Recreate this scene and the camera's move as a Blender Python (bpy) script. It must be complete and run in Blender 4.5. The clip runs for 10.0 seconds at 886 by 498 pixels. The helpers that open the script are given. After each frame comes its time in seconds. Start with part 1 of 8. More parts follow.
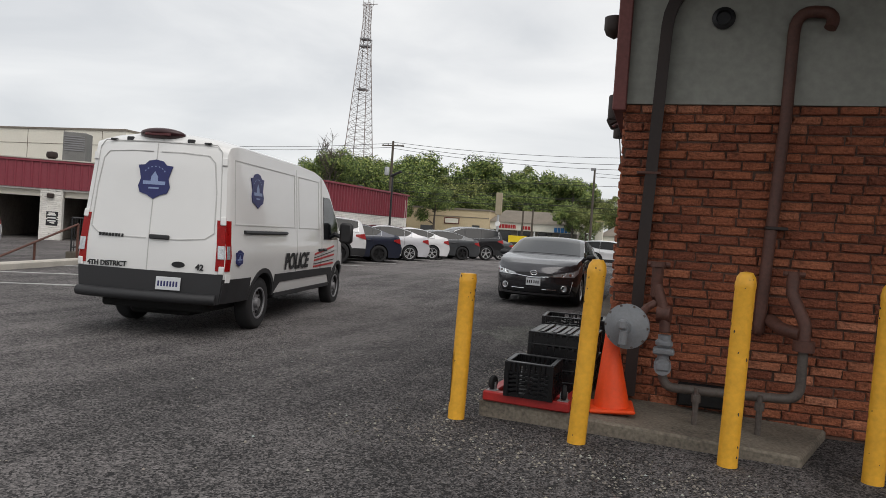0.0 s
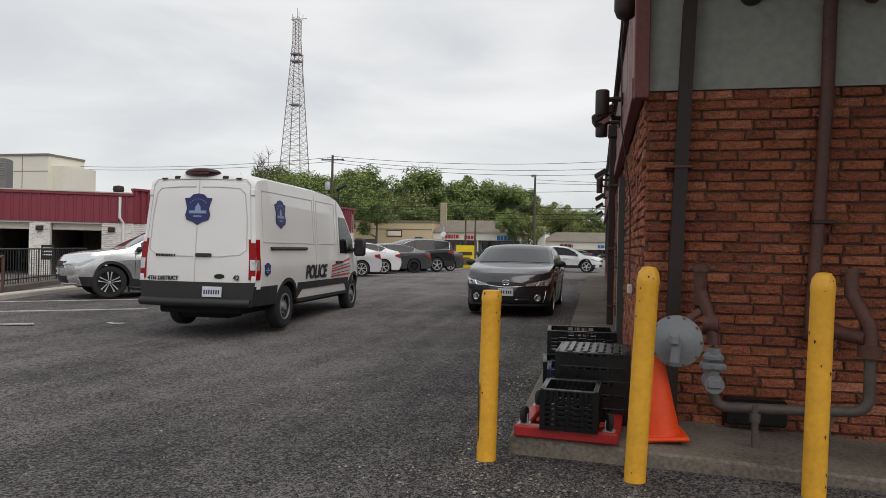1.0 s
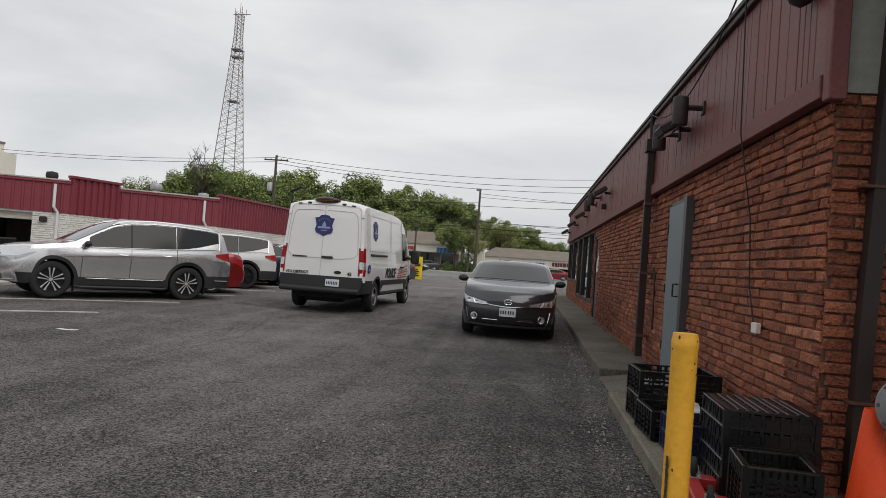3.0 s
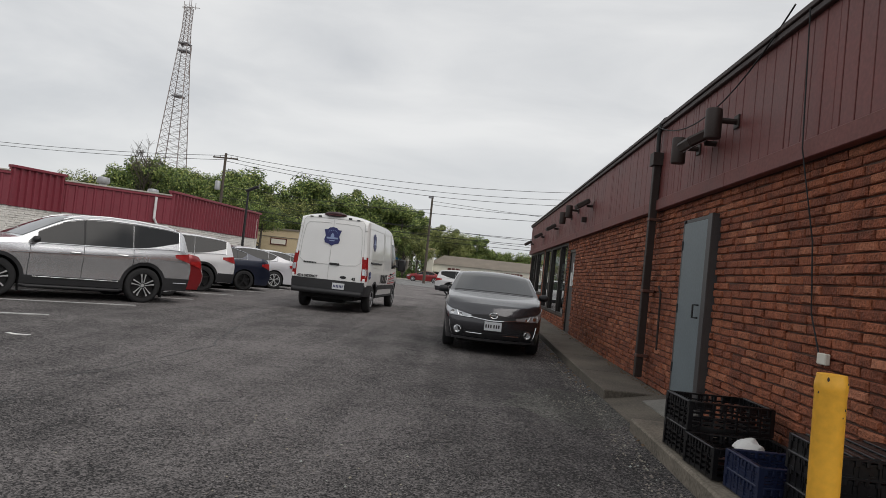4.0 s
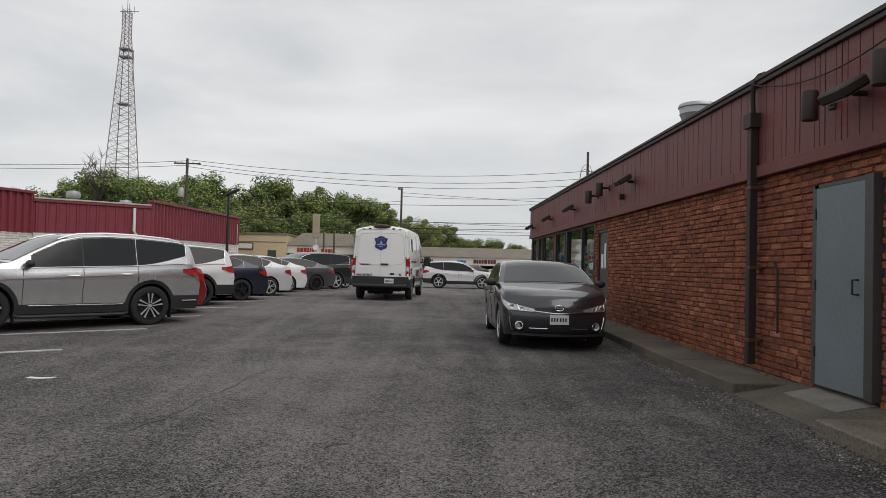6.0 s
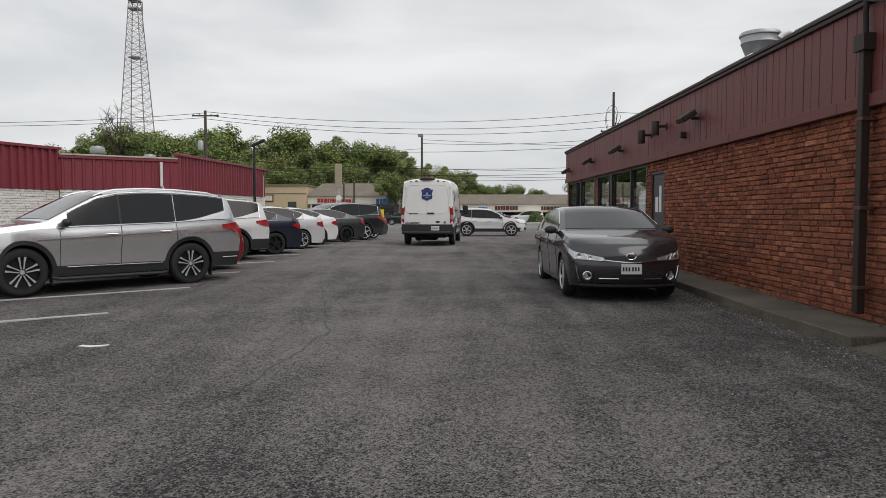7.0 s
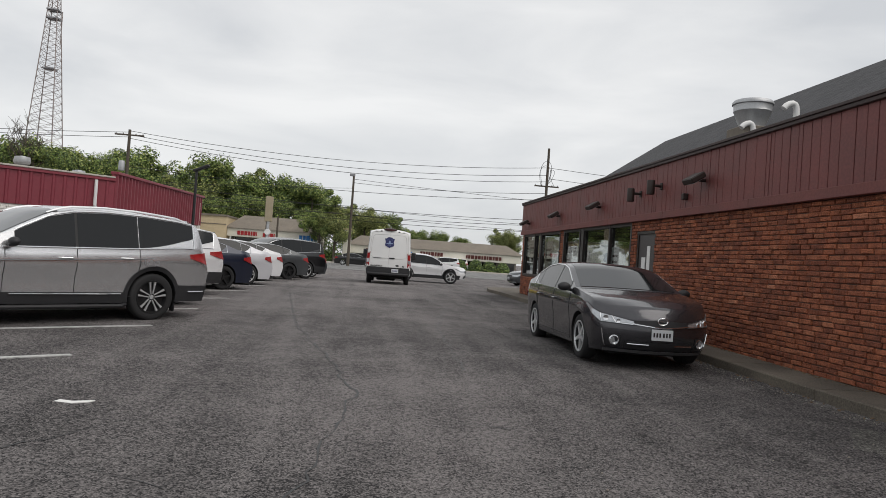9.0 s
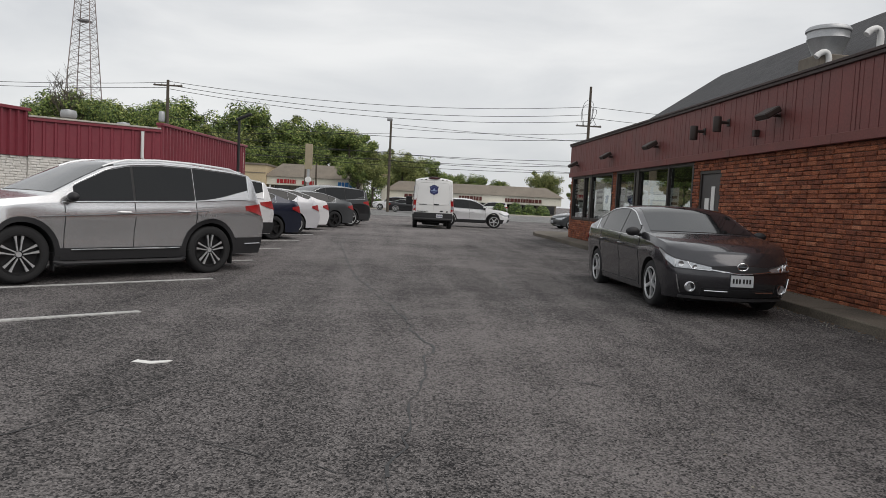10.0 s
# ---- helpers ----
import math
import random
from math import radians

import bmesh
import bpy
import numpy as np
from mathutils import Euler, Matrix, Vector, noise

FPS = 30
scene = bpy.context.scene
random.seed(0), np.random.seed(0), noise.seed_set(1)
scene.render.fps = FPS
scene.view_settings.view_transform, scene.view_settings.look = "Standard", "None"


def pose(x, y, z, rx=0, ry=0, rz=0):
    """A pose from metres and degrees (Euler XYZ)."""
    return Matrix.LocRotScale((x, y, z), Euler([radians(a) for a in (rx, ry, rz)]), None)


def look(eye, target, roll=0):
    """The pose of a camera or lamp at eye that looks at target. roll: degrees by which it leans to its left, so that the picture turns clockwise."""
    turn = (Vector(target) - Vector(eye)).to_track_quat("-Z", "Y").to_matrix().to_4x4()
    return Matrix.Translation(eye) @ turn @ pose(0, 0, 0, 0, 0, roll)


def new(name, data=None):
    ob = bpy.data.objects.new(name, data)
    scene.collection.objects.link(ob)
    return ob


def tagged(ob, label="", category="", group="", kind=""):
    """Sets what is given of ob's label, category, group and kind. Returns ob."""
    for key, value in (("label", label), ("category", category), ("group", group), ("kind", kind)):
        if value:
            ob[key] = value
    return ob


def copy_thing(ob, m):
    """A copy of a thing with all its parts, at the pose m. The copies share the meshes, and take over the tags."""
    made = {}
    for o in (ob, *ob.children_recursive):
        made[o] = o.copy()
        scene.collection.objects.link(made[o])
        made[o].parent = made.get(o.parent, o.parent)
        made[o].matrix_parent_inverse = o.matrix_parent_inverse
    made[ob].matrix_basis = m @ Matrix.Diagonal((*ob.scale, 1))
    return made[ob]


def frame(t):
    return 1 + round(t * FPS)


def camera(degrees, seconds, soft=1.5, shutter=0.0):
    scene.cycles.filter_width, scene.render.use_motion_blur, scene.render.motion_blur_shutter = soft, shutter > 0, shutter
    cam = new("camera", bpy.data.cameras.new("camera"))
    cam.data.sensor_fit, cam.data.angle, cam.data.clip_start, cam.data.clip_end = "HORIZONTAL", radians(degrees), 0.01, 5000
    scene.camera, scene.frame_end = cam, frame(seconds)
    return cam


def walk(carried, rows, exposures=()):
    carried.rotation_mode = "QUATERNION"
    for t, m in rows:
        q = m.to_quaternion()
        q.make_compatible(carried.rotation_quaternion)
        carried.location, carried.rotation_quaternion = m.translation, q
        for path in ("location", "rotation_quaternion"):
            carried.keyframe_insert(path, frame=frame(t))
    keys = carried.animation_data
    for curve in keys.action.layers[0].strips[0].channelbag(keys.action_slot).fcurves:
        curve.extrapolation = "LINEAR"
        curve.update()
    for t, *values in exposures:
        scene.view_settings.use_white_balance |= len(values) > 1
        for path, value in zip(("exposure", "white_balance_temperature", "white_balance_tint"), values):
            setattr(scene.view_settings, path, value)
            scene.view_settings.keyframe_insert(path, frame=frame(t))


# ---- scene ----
cam = camera(64.4, 10.0, soft=0.75)
PATH = [
    (0, (0.092, 0.23, 1.394), (-0.499, 2.14, 1.351), 3.9),
    (0.5, (-0.279, 0.465, 1.381), (-0.885, 2.369, 1.466), -4.8),
    (1, (-0.624, 0.827, 1.376), (-1.053, 2.781, 1.374), 1.1),
    (1.5, (-0.926, 1.041, 1.389), (-1.082, 3.035, 1.429), 0.2),
    (2, (-1.379, 1.367, 1.389), (-1.891, 3.3, 1.351), -0.6),
    (2.5, (-1.762, 1.496, 1.376), (-2.062, 3.472, 1.438), 4.4),
    (2.7, (-1.883, 1.615, 1.377), (-2.142, 3.598, 1.405), 3.8),
    (3.8, (-2.789, 2.192, 1.358), (-2.919, 4.186, 1.432), 6.8),
    (4, (-2.902, 2.323, 1.361), (-2.98, 4.32, 1.431), 6.0),
    (4.5, (-3.267, 2.735, 1.4), (-3.518, 4.719, 1.418), -0.7),
    (5, (-3.513, 2.927, 1.351), (-3.548, 4.924, 1.46), 5.4),
    (5.5, (-4.087, 3.324, 1.284), (-4.025, 5.315, 1.466), 0.7),
    (5.7, (-4.218, 3.393, 1.348), (-4.196, 5.39, 1.439), 1.8),
    (6.8, (-5.048, 4.063, 1.325), (-4.969, 6.061, 1.322), -0.5),
    (7, (-5.105, 4.261, 1.36), (-5.116, 6.258, 1.259), -0.0),
    (7.5, (-5.4, 4.503, 1.321), (-5.276, 6.498, 1.389), 4.5),
    (8, (-5.976, 4.901, 1.297), (-5.694, 6.88, 1.233), 0.5),
    (8.5, (-6.209, 5.14, 1.345), (-6.044, 7.133, 1.321), 0.8),
    (9, (-6.561, 5.388, 1.359), (-6.33, 7.375, 1.391), 4.0),
    (9.5, (-6.832, 5.788, 1.343), (-6.703, 7.784, 1.315), 0.6),
    (10, (-6.914, 5.79, 1.382), (-6.777, 7.781, 1.249), 2.8),
]
walk(cam, [(t, look(eye, target, roll)) for t, eye, target, roll in PATH], exposures=[(0.0, 0.12), (1.0, 0.05), (2.0, 0.08), (2.6, -0.02), (5.5, -0.10), (7.5, 0.0), (8.0, -0.12), (8.5, 0.06), (9.0, 0.04), (9.5, -0.18), (10.0, 0.0)])

# ---- world and light ----
world = bpy.data.worlds.new("sky")
scene.world = world
world.use_nodes = True
wn, wl = world.node_tree.nodes, world.node_tree.links
wn.clear()
SUN_UP, SUN_TURN = radians(52), radians(130)
w_out, w_bg = wn.new("ShaderNodeOutputWorld"), wn.new("ShaderNodeBackground")
sky = wn.new("ShaderNodeTexSky")
sky.sky_type, sky.sun_disc, sky.sun_elevation, sky.sun_rotation = "NISHITA", False, SUN_UP, SUN_TURN
dim = wn.new("ShaderNodeVectorMath")
dim.operation = "SCALE"
dim.inputs["Scale"].default_value = 0.10
wl.new(sky.outputs[0], dim.inputs[0])
w_co = wn.new("ShaderNodeTexCoord")
w_map = wn.new("ShaderNodeMapping")
w_map.inputs["Scale"].default_value = (1.5, 1.5, 5.5)
wl.new(w_co.outputs["Generated"], w_map.inputs[0])
cloud = wn.new("ShaderNodeTexNoise")
cloud.inputs["Scale"].default_value, cloud.inputs["Detail"].default_value, cloud.inputs["Roughness"].default_value = 1.5, 6, 0.5
cloud.inputs["Distortion"].default_value = 0.4
wl.new(w_map.outputs[0], cloud.inputs[0])
tone = wn.new("ShaderNodeValToRGB")
tone.color_ramp.elements[0].position, tone.color_ramp.elements[0].color = 0.33, (0.60, 0.615, 0.635, 1)
tone.color_ramp.elements[1].position, tone.color_ramp.elements[1].color = 0.66, (0.85, 0.85, 0.845, 1)
wl.new(cloud.outputs[0], tone.inputs[0])
veil = wn.new("ShaderNodeMixRGB")
veil.inputs[0].default_value = 0.93
wl.new(dim.outputs[0], veil.inputs[1])
wl.new(tone.outputs[0], veil.inputs[2])
wl.new(veil.outputs[0], w_bg.inputs[0])
w_bg.inputs[1].default_value = 1.06
wl.new(w_bg.outputs[0], w_out.inputs[0])

sun = new("sun", bpy.data.lights.new("sun", "SUN"))
sun.data.energy, sun.data.angle, sun.data.color = 1.40, radians(55), (1.0, 0.94, 0.88)
sun.matrix_world = pose(0, 0, 60, 38, 0, 50)


# ---- materials ----
def mat(name, col, rough=0.6, metal=0.0, var=0.15, scale=3.0, grain=60.0, bump=0.15, bump_d=0.004, coat=0.0, spec=0.5, emit=None, rand=""):
    """A surface with colour variation at two scales and fine relief, at real size."""
    m = bpy.data.materials.new(name)
    m.use_nodes = True
    nt = m.node_tree
    b = nt.nodes["Principled BSDF"]
    b.inputs["Metallic"].default_value = metal
    b.inputs["Specular IOR Level"].default_value = spec
    b.inputs["Coat Weight"].default_value = coat
    b.inputs["Coat Roughness"].default_value = 0.04
    co = nt.nodes.new("ShaderNodeTexCoord")
    n1, n2 = nt.nodes.new("ShaderNodeTexNoise"), nt.nodes.new("ShaderNodeTexNoise")
    n1.inputs["Scale"].default_value, n1.inputs["Detail"].default_value = scale, 5
    n2.inputs["Scale"].default_value, n2.inputs["Detail"].default_value = grain, 3
    for n in (n1, n2):
        nt.links.new(co.outputs["Object"], n.inputs["Vector"])
    add = nt.nodes.new("ShaderNodeMath")
    add.operation = "ADD"
    nt.links.new(n1.outputs[0], add.inputs[0])
    nt.links.new(n2.outputs[0], add.inputs[1])
    ramp = nt.nodes.new("ShaderNodeMapRange")
    ramp.inputs["From Min"].default_value, ramp.inputs["From Max"].default_value = 0.6, 1.4
    ramp.inputs["To Min"].default_value, ramp.inputs["To Max"].default_value = 1 - var, 1 + var
    nt.links.new(add.outputs[0], ramp.inputs["Value"])
    mul = nt.nodes.new("ShaderNodeVectorMath")
    mul.operation = "SCALE"
    mul.inputs[0].default_value = col
    nt.links.new(ramp.outputs[0], mul.inputs["Scale"])
    last = mul.outputs[0]
    if rand:
        src = nt.nodes.new("ShaderNodeObjectInfo" if rand == "object" else "ShaderNodeNewGeometry")
        cr = nt.nodes.new("ShaderNodeValToRGB")
        cr.color_ramp.elements[0].color, cr.color_ramp.elements[1].color = (0.66, 0.62, 0.64, 1), (1.7, 2.1, 2.3, 1)
        e = cr.color_ramp.elements.new(0.45)
        e.color = (0.95, 0.92, 0.9, 1)
        e = cr.color_ramp.elements.new(0.85)
        e.color = (1.18, 1.18, 1.08, 1)
        e = cr.color_ramp.elements.new(0.985)
        e.color = (1.35, 1.55, 1.6, 1)
        nt.links.new(src.outputs["Random" if rand == "object" else "Random Per Island"], cr.inputs[0])
        mx = nt.nodes.new("ShaderNodeVectorMath")
        mx.operation = "MULTIPLY"
        nt.links.new(last, mx.inputs[0])
        nt.links.new(cr.outputs[0], mx.inputs[1])
        last = mx.outputs[0]
    nt.links.new(last, b.inputs["Base Color"])
    rr = nt.nodes.new("ShaderNodeMapRange")
    rr.inputs["To Min"].default_value, rr.inputs["To Max"].default_value = max(rough - 0.08, 0.02), min(rough + 0.08, 1)
    nt.links.new(n1.outputs[0], rr.inputs["Value"])
    nt.links.new(rr.outputs[0], b.inputs["Roughness"])
    if bump:
        bp = nt.nodes.new("ShaderNodeBump")
        bp.inputs["Strength"].default_value, bp.inputs["Distance"].default_value = bump, bump_d
        nt.links.new(n2.outputs[0], bp.inputs["Height"])
        nt.links.new(bp.outputs[0], b.inputs["Normal"])
    if emit:
        b.inputs["Emission Color"].default_value = (*emit[:3], 1)
        b.inputs["Emission Strength"].default_value = emit[3]
    return m


def asphalt(name, dark, light):
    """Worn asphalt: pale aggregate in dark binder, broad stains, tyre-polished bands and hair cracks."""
    m = mat(name, (1, 1, 1), rough=0.9, var=0.0, bump=0, spec=0.25)
    nt = m.node_tree
    b = nt.nodes["Principled BSDF"]
    co = nt.nodes.new("ShaderNodeTexCoord")

    def tex(kind, **vals):
        n = nt.nodes.new(kind)
        for k, v in vals.items():
            n.inputs[k].default_value = v
        nt.links.new(co.outputs["Object"], n.inputs["Vector"])
        return n

    stones = tex("ShaderNodeTexVoronoi", Scale=85.0)
    grit = tex("ShaderNodeTexVoronoi", Scale=34.0)
    fine = tex("ShaderNodeTexNoise", Scale=38.0, Detail=6.0, Roughness=0.7)
    stain = tex("ShaderNodeTexNoise", Scale=0.28, Detail=7.0, Roughness=0.62)
    blot = tex("ShaderNodeTexNoise", Scale=1.9, Detail=5.0, Roughness=0.6)
    streak_map = nt.nodes.new("ShaderNodeMapping")
    streak_map.inputs["Scale"].default_value = (1.5, 0.12, 1)
    streak_map.inputs["Rotation"].default_value = (0, 0, 0.12)
    nt.links.new(co.outputs["Object"], streak_map.inputs[0])
    streak = nt.nodes.new("ShaderNodeTexNoise")
    streak.inputs["Scale"].default_value, streak.inputs["Detail"].default_value = 1.6, 5
    nt.links.new(streak_map.outputs[0], streak.inputs["Vector"])
    ramp = nt.nodes.new("ShaderNodeValToRGB")
    ramp.color_ramp.elements[0].position, ramp.color_ramp.elements[0].color = 0.33, (*dark, 1)
    ramp.color_ramp.elements[1].position, ramp.color_ramp.elements[1].color = 0.85, (*light, 1)
    mixes = [(stones.outputs["Color"], 0.72), (grit.outputs["Color"], 0.26), (fine.outputs[0], 0.26), (stain.outputs[0], 0.80), (blot.outputs[0], 0.22), (streak.outputs[0], 0.40)]
    total = None
    for out, k in mixes:
        ma = nt.nodes.new("ShaderNodeMath")
        ma.operation = "MULTIPLY_ADD"
        ma.inputs[1].default_value = k
        nt.links.new(out, ma.inputs[0])
        if total is None:
            ma.inputs[2].default_value = -0.862
        else:
            nt.links.new(total, ma.inputs[2])
        total = ma.outputs[0]
    # worn, paler lot away from the store: the wall's shade is painted in
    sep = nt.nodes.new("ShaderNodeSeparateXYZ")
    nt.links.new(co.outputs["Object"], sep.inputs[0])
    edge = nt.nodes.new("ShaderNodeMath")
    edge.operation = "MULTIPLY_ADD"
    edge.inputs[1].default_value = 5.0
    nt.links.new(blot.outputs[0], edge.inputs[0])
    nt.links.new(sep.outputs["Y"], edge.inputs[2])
    worn_lit = None
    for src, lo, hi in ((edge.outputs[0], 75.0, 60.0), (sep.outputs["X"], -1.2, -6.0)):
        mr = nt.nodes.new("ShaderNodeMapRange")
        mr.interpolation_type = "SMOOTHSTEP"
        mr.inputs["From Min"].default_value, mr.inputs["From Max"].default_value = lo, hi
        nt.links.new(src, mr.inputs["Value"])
        if worn_lit is None:
            worn_lit = mr.outputs[0]
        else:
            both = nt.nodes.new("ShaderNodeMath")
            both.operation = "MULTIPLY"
            nt.links.new(worn_lit, both.inputs[0])
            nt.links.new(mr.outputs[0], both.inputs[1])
            worn_lit = both.outputs[0]
    # paler with distance: the sheen at a grazing view is painted into the colour
    far_sheen = nt.nodes.new("ShaderNodeMapRange")
    far_sheen.inputs["From Min"].default_value, far_sheen.inputs["From Max"].default_value = 16.0, 36.0
    far_sheen.inputs["To Min"].default_value, far_sheen.inputs["To Max"].default_value = 0.0, 0.15
    nt.links.new(edge.outputs[0], far_sheen.inputs["Value"])
    with_sheen = nt.nodes.new("ShaderNodeMath")
    with_sheen.operation = "ADD"
    nt.links.new(total, with_sheen.inputs[0])
    nt.links.new(far_sheen.outputs[0], with_sheen.inputs[1])
    total = with_sheen.outputs[0]
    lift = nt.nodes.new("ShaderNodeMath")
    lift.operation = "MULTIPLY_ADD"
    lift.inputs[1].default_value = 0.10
    nt.links.new(worn_lit, lift.inputs[0])
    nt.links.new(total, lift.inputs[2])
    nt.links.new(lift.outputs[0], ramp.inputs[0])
    nt.links.new(ramp.outputs[0], b.inputs["Base Color"])
    bp = nt.nodes.new("ShaderNodeBump")
    bp.inputs["Strength"].default_value, bp.inputs["Distance"].default_value = 1.0, 0.014
    nt.links.new(stones.outputs["Distance"], bp.inputs["Height"])
    nt.links.new(bp.outputs[0], b.inputs["Normal"])
    return m


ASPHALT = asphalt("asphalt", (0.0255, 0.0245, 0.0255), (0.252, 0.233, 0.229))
ROAD = asphalt("road_asphalt", (0.10, 0.10, 0.10), (0.30, 0.30, 0.295))
PATCH = asphalt("concrete_patch", (0.045, 0.044, 0.042), (0.285, 0.276, 0.255))
CONCRETE = mat("concrete", (0.114, 0.098, 0.078), 0.9, var=0.6, scale=1.3, grain=45, bump=0.5, bump_d=0.006)
PALE_CONCRETE = mat("pale_concrete", (0.46, 0.43, 0.38), 0.9, var=0.25, scale=1.5, grain=40, bump=0.4)
SLAB = mat("slab_concrete", (0.165, 0.142, 0.112), 0.9, var=0.65, scale=2.2, grain=40, bump=0.5, bump_d=0.006)
STEP_CONCRETE = mat("step_concrete", (0.20, 0.19, 0.17), 0.9, var=0.3, scale=3, grain=40, bump=0.4)
BRICK_ONE = mat("brick_single", (0.262, 0.084, 0.043), 0.9, var=0.6, scale=9, grain=48, bump=1.0, bump_d=0.022, rand="object")
BRICK_ALL = mat("brick_joined", (0.262, 0.084, 0.043), 0.9, var=0.6, scale=9, grain=48, bump=1.0, bump_d=0.022, rand="island")
MORTAR = mat("mortar", (0.105, 0.060, 0.044), 0.95, var=0.45, scale=4, grain=70, bump=0.5)
MAROON = mat("maroon_siding", (0.150, 0.040, 0.036), 0.55, var=0.32, scale=1.2, grain=25, bump=0.2)
MAROON_TRIM = mat("maroon_trim", (0.160, 0.050, 0.044), 0.65, var=0.3, scale=1.5, grain=30, bump=0.25)
DARK_TRIM = mat("dark_trim", (0.040, 0.024, 0.022), 0.6, var=0.3, scale=2, grain=30)
CREAM = mat("cream_panel", (0.30, 0.30, 0.265), 0.8, var=0.2, scale=1.1, grain=14, bump=0.15)
SHINGLE = mat("shingle", (0.048, 0.048, 0.052), 0.9, var=0.55, scale=2.2, grain=9, bump=0.9, bump_d=0.03)
BRONZE = mat("bronze_frame", (0.022, 0.017, 0.015), 0.45, var=0.2)
GREY_DOOR = mat("grey_door_paint", (0.155, 0.185, 0.20), 0.5, var=0.16, scale=1.4, grain=30, bump=0.1)
DARK_DOOR = mat("dark_door_paint", (0.06, 0.055, 0.055), 0.5, var=0.2)
YELLOW = mat("yellow_paint", (0.78, 0.395, 0.030), 0.5, var=0.16, scale=5, grain=30, bump=0.3)
CHIP = mat("bare_chip", (0.05, 0.04, 0.03), 0.8)
PIPE_BROWN = mat("brown_pipe", (0.098, 0.040, 0.028), 0.6, var=0.35, scale=6, grain=40, bump=0.3)
PIPE_DARK = mat("dark_downspout", (0.026, 0.015, 0.012), 0.6, var=0.25, scale=4, grain=40, bump=0.2)
PIPE_GREY = mat("grey_gas_pipe", (0.095, 0.078, 0.068), 0.6, var=0.35, scale=9, grain=50, bump=0.4)
GAS_GREY = mat("grey_gas_paint", (0.21, 0.22, 0.235), 0.5, var=0.15, scale=9, grain=60, bump=0.25)
CONE_ORANGE = mat("orange_vinyl", (0.86, 0.075, 0.008), 0.5, var=0.1, scale=8, grain=40)
DOLLY_RED = mat("red_plastic", (0.36, 0.018, 0.016), 0.45, var=0.2, scale=9, grain=60)
BLACK_PLASTIC = mat("black_plastic", (0.007, 0.007, 0.008), 0.30, var=0.2, scale=9, grain=60)
BLUE_PLASTIC = mat("blue_plastic", (0.009, 0.016, 0.050), 0.45, var=0.2, scale=9, grain=60)
CHERRY = mat("dark_red_plastic", (0.06, 0.018, 0.014), 0.5, var=0.2)
RUBBER = mat("rubber", (0.014, 0.014, 0.015), 0.8, var=0.25, scale=12, grain=80, bump=0.3)
STEEL = mat("galvanised_steel", (0.42, 0.43, 0.44), 0.45, metal=0.6, var=0.15, scale=4, grain=30)
CHROME = mat("chrome", (0.75, 0.76, 0.77), 0.12, metal=1.0, var=0.03, bump=0)
WHITE = mat("white_paint", (0.74, 0.74, 0.73), 0.5, var=0.05, scale=3, grain=30, bump=0.1)
WHITE_LINE = mat("worn_white_line", (0.40, 0.40, 0.39), 0.9, var=0.5, scale=6, grain=25, bump=0.3)
GLASS_DARK = mat("tinted_glass", (0.008, 0.010, 0.011), 0.05, var=0.1, bump=0, spec=0.65, coat=0.3)
SIDE_GLASS = mat("side_glass", (0.006, 0.007, 0.008), 0.05, var=0.1, bump=0, spec=0.42)
LAMP_RED = mat("red_lens", (0.26, 0.005, 0.005), 0.3, var=0.35, scale=14, bump=0, spec=0.25)
LAMP_CLEAR = mat("clear_lens", (0.46, 0.48, 0.50), 0.10, metal=0.55, var=0.35, scale=16, bump=0, coat=0.9)
LAMP_AMBER = mat("amber_lens", (0.60, 0.22, 0.02), 0.2, var=0.1, bump=0, coat=0.6)
SHOP_RED = mat("shop_red_metal", (0.205, 0.030, 0.045), 0.5, var=0.12, scale=0.7, grain=10, bump=0.05)
WHITE_BLOCK = mat("white_painted_block", (0.72, 0.70, 0.66), 0.85, var=0.14, scale=1.0, grain=9, bump=0.6, bump_d=0.02)
DARK_INSIDE = mat("dark_interior", (0.30, 0.27, 0.24), 0.9, var=0.4, scale=0.8, grain=9)
BEIGE_WALL = mat("beige_wall", (0.56, 0.45, 0.29), 0.85, var=0.1, scale=0.6, grain=6)
OFF_WHITE = mat("off_white_wall", (0.72, 0.69, 0.60), 0.85, var=0.06, scale=0.4, grain=5)
ROOF_BROWN = mat("brown_roof", (0.19, 0.165, 0.135), 0.9, var=0.25, scale=0.8, grain=6, bump=0.4)
WOOD_POLE = mat("weathered_wood", (0.085, 0.07, 0.055), 0.9, var=0.3, scale=3, grain=20, bump=0.5)
BARK = mat("bark", (0.085, 0.070, 0.055), 0.9, var=0.3, scale=4, grain=20, bump=0.6)
WIRE = mat("cable", (0.015, 0.015, 0.016), 0.7)
LATTICE = mat("tower_steel", (0.27, 0.23, 0.22), 0.6, metal=0.3, var=0.25, scale=0.5, grain=4)
GRASS = mat("grass", (0.06, 0.10, 0.03), 0.9, var=0.4, scale=1.5, grain=30, bump=0.6, bump_d=0.03)
LEAVES = [mat(n, c, 0.7, var=0.4, scale=0.35, grain=3, bump=0) for n, c in (("leaf_green", (0.172, 0.238, 0.056)), ("leaf_dark", (0.055, 0.090, 0.025)), ("leaf_light", (0.315, 0.355, 0.105)))]
OLIVE = [mat(n, c, 0.7, var=0.4, scale=0.35, grain=3, bump=0) for n, c in (("leaf_olive", (0.215, 0.250, 0.068)), ("leaf_shade", (0.070, 0.095, 0.030)), ("leaf_straw", (0.360, 0.370, 0.130)))]
BLACK = mat("black_paint", (0.012, 0.012, 0.013), 0.5)
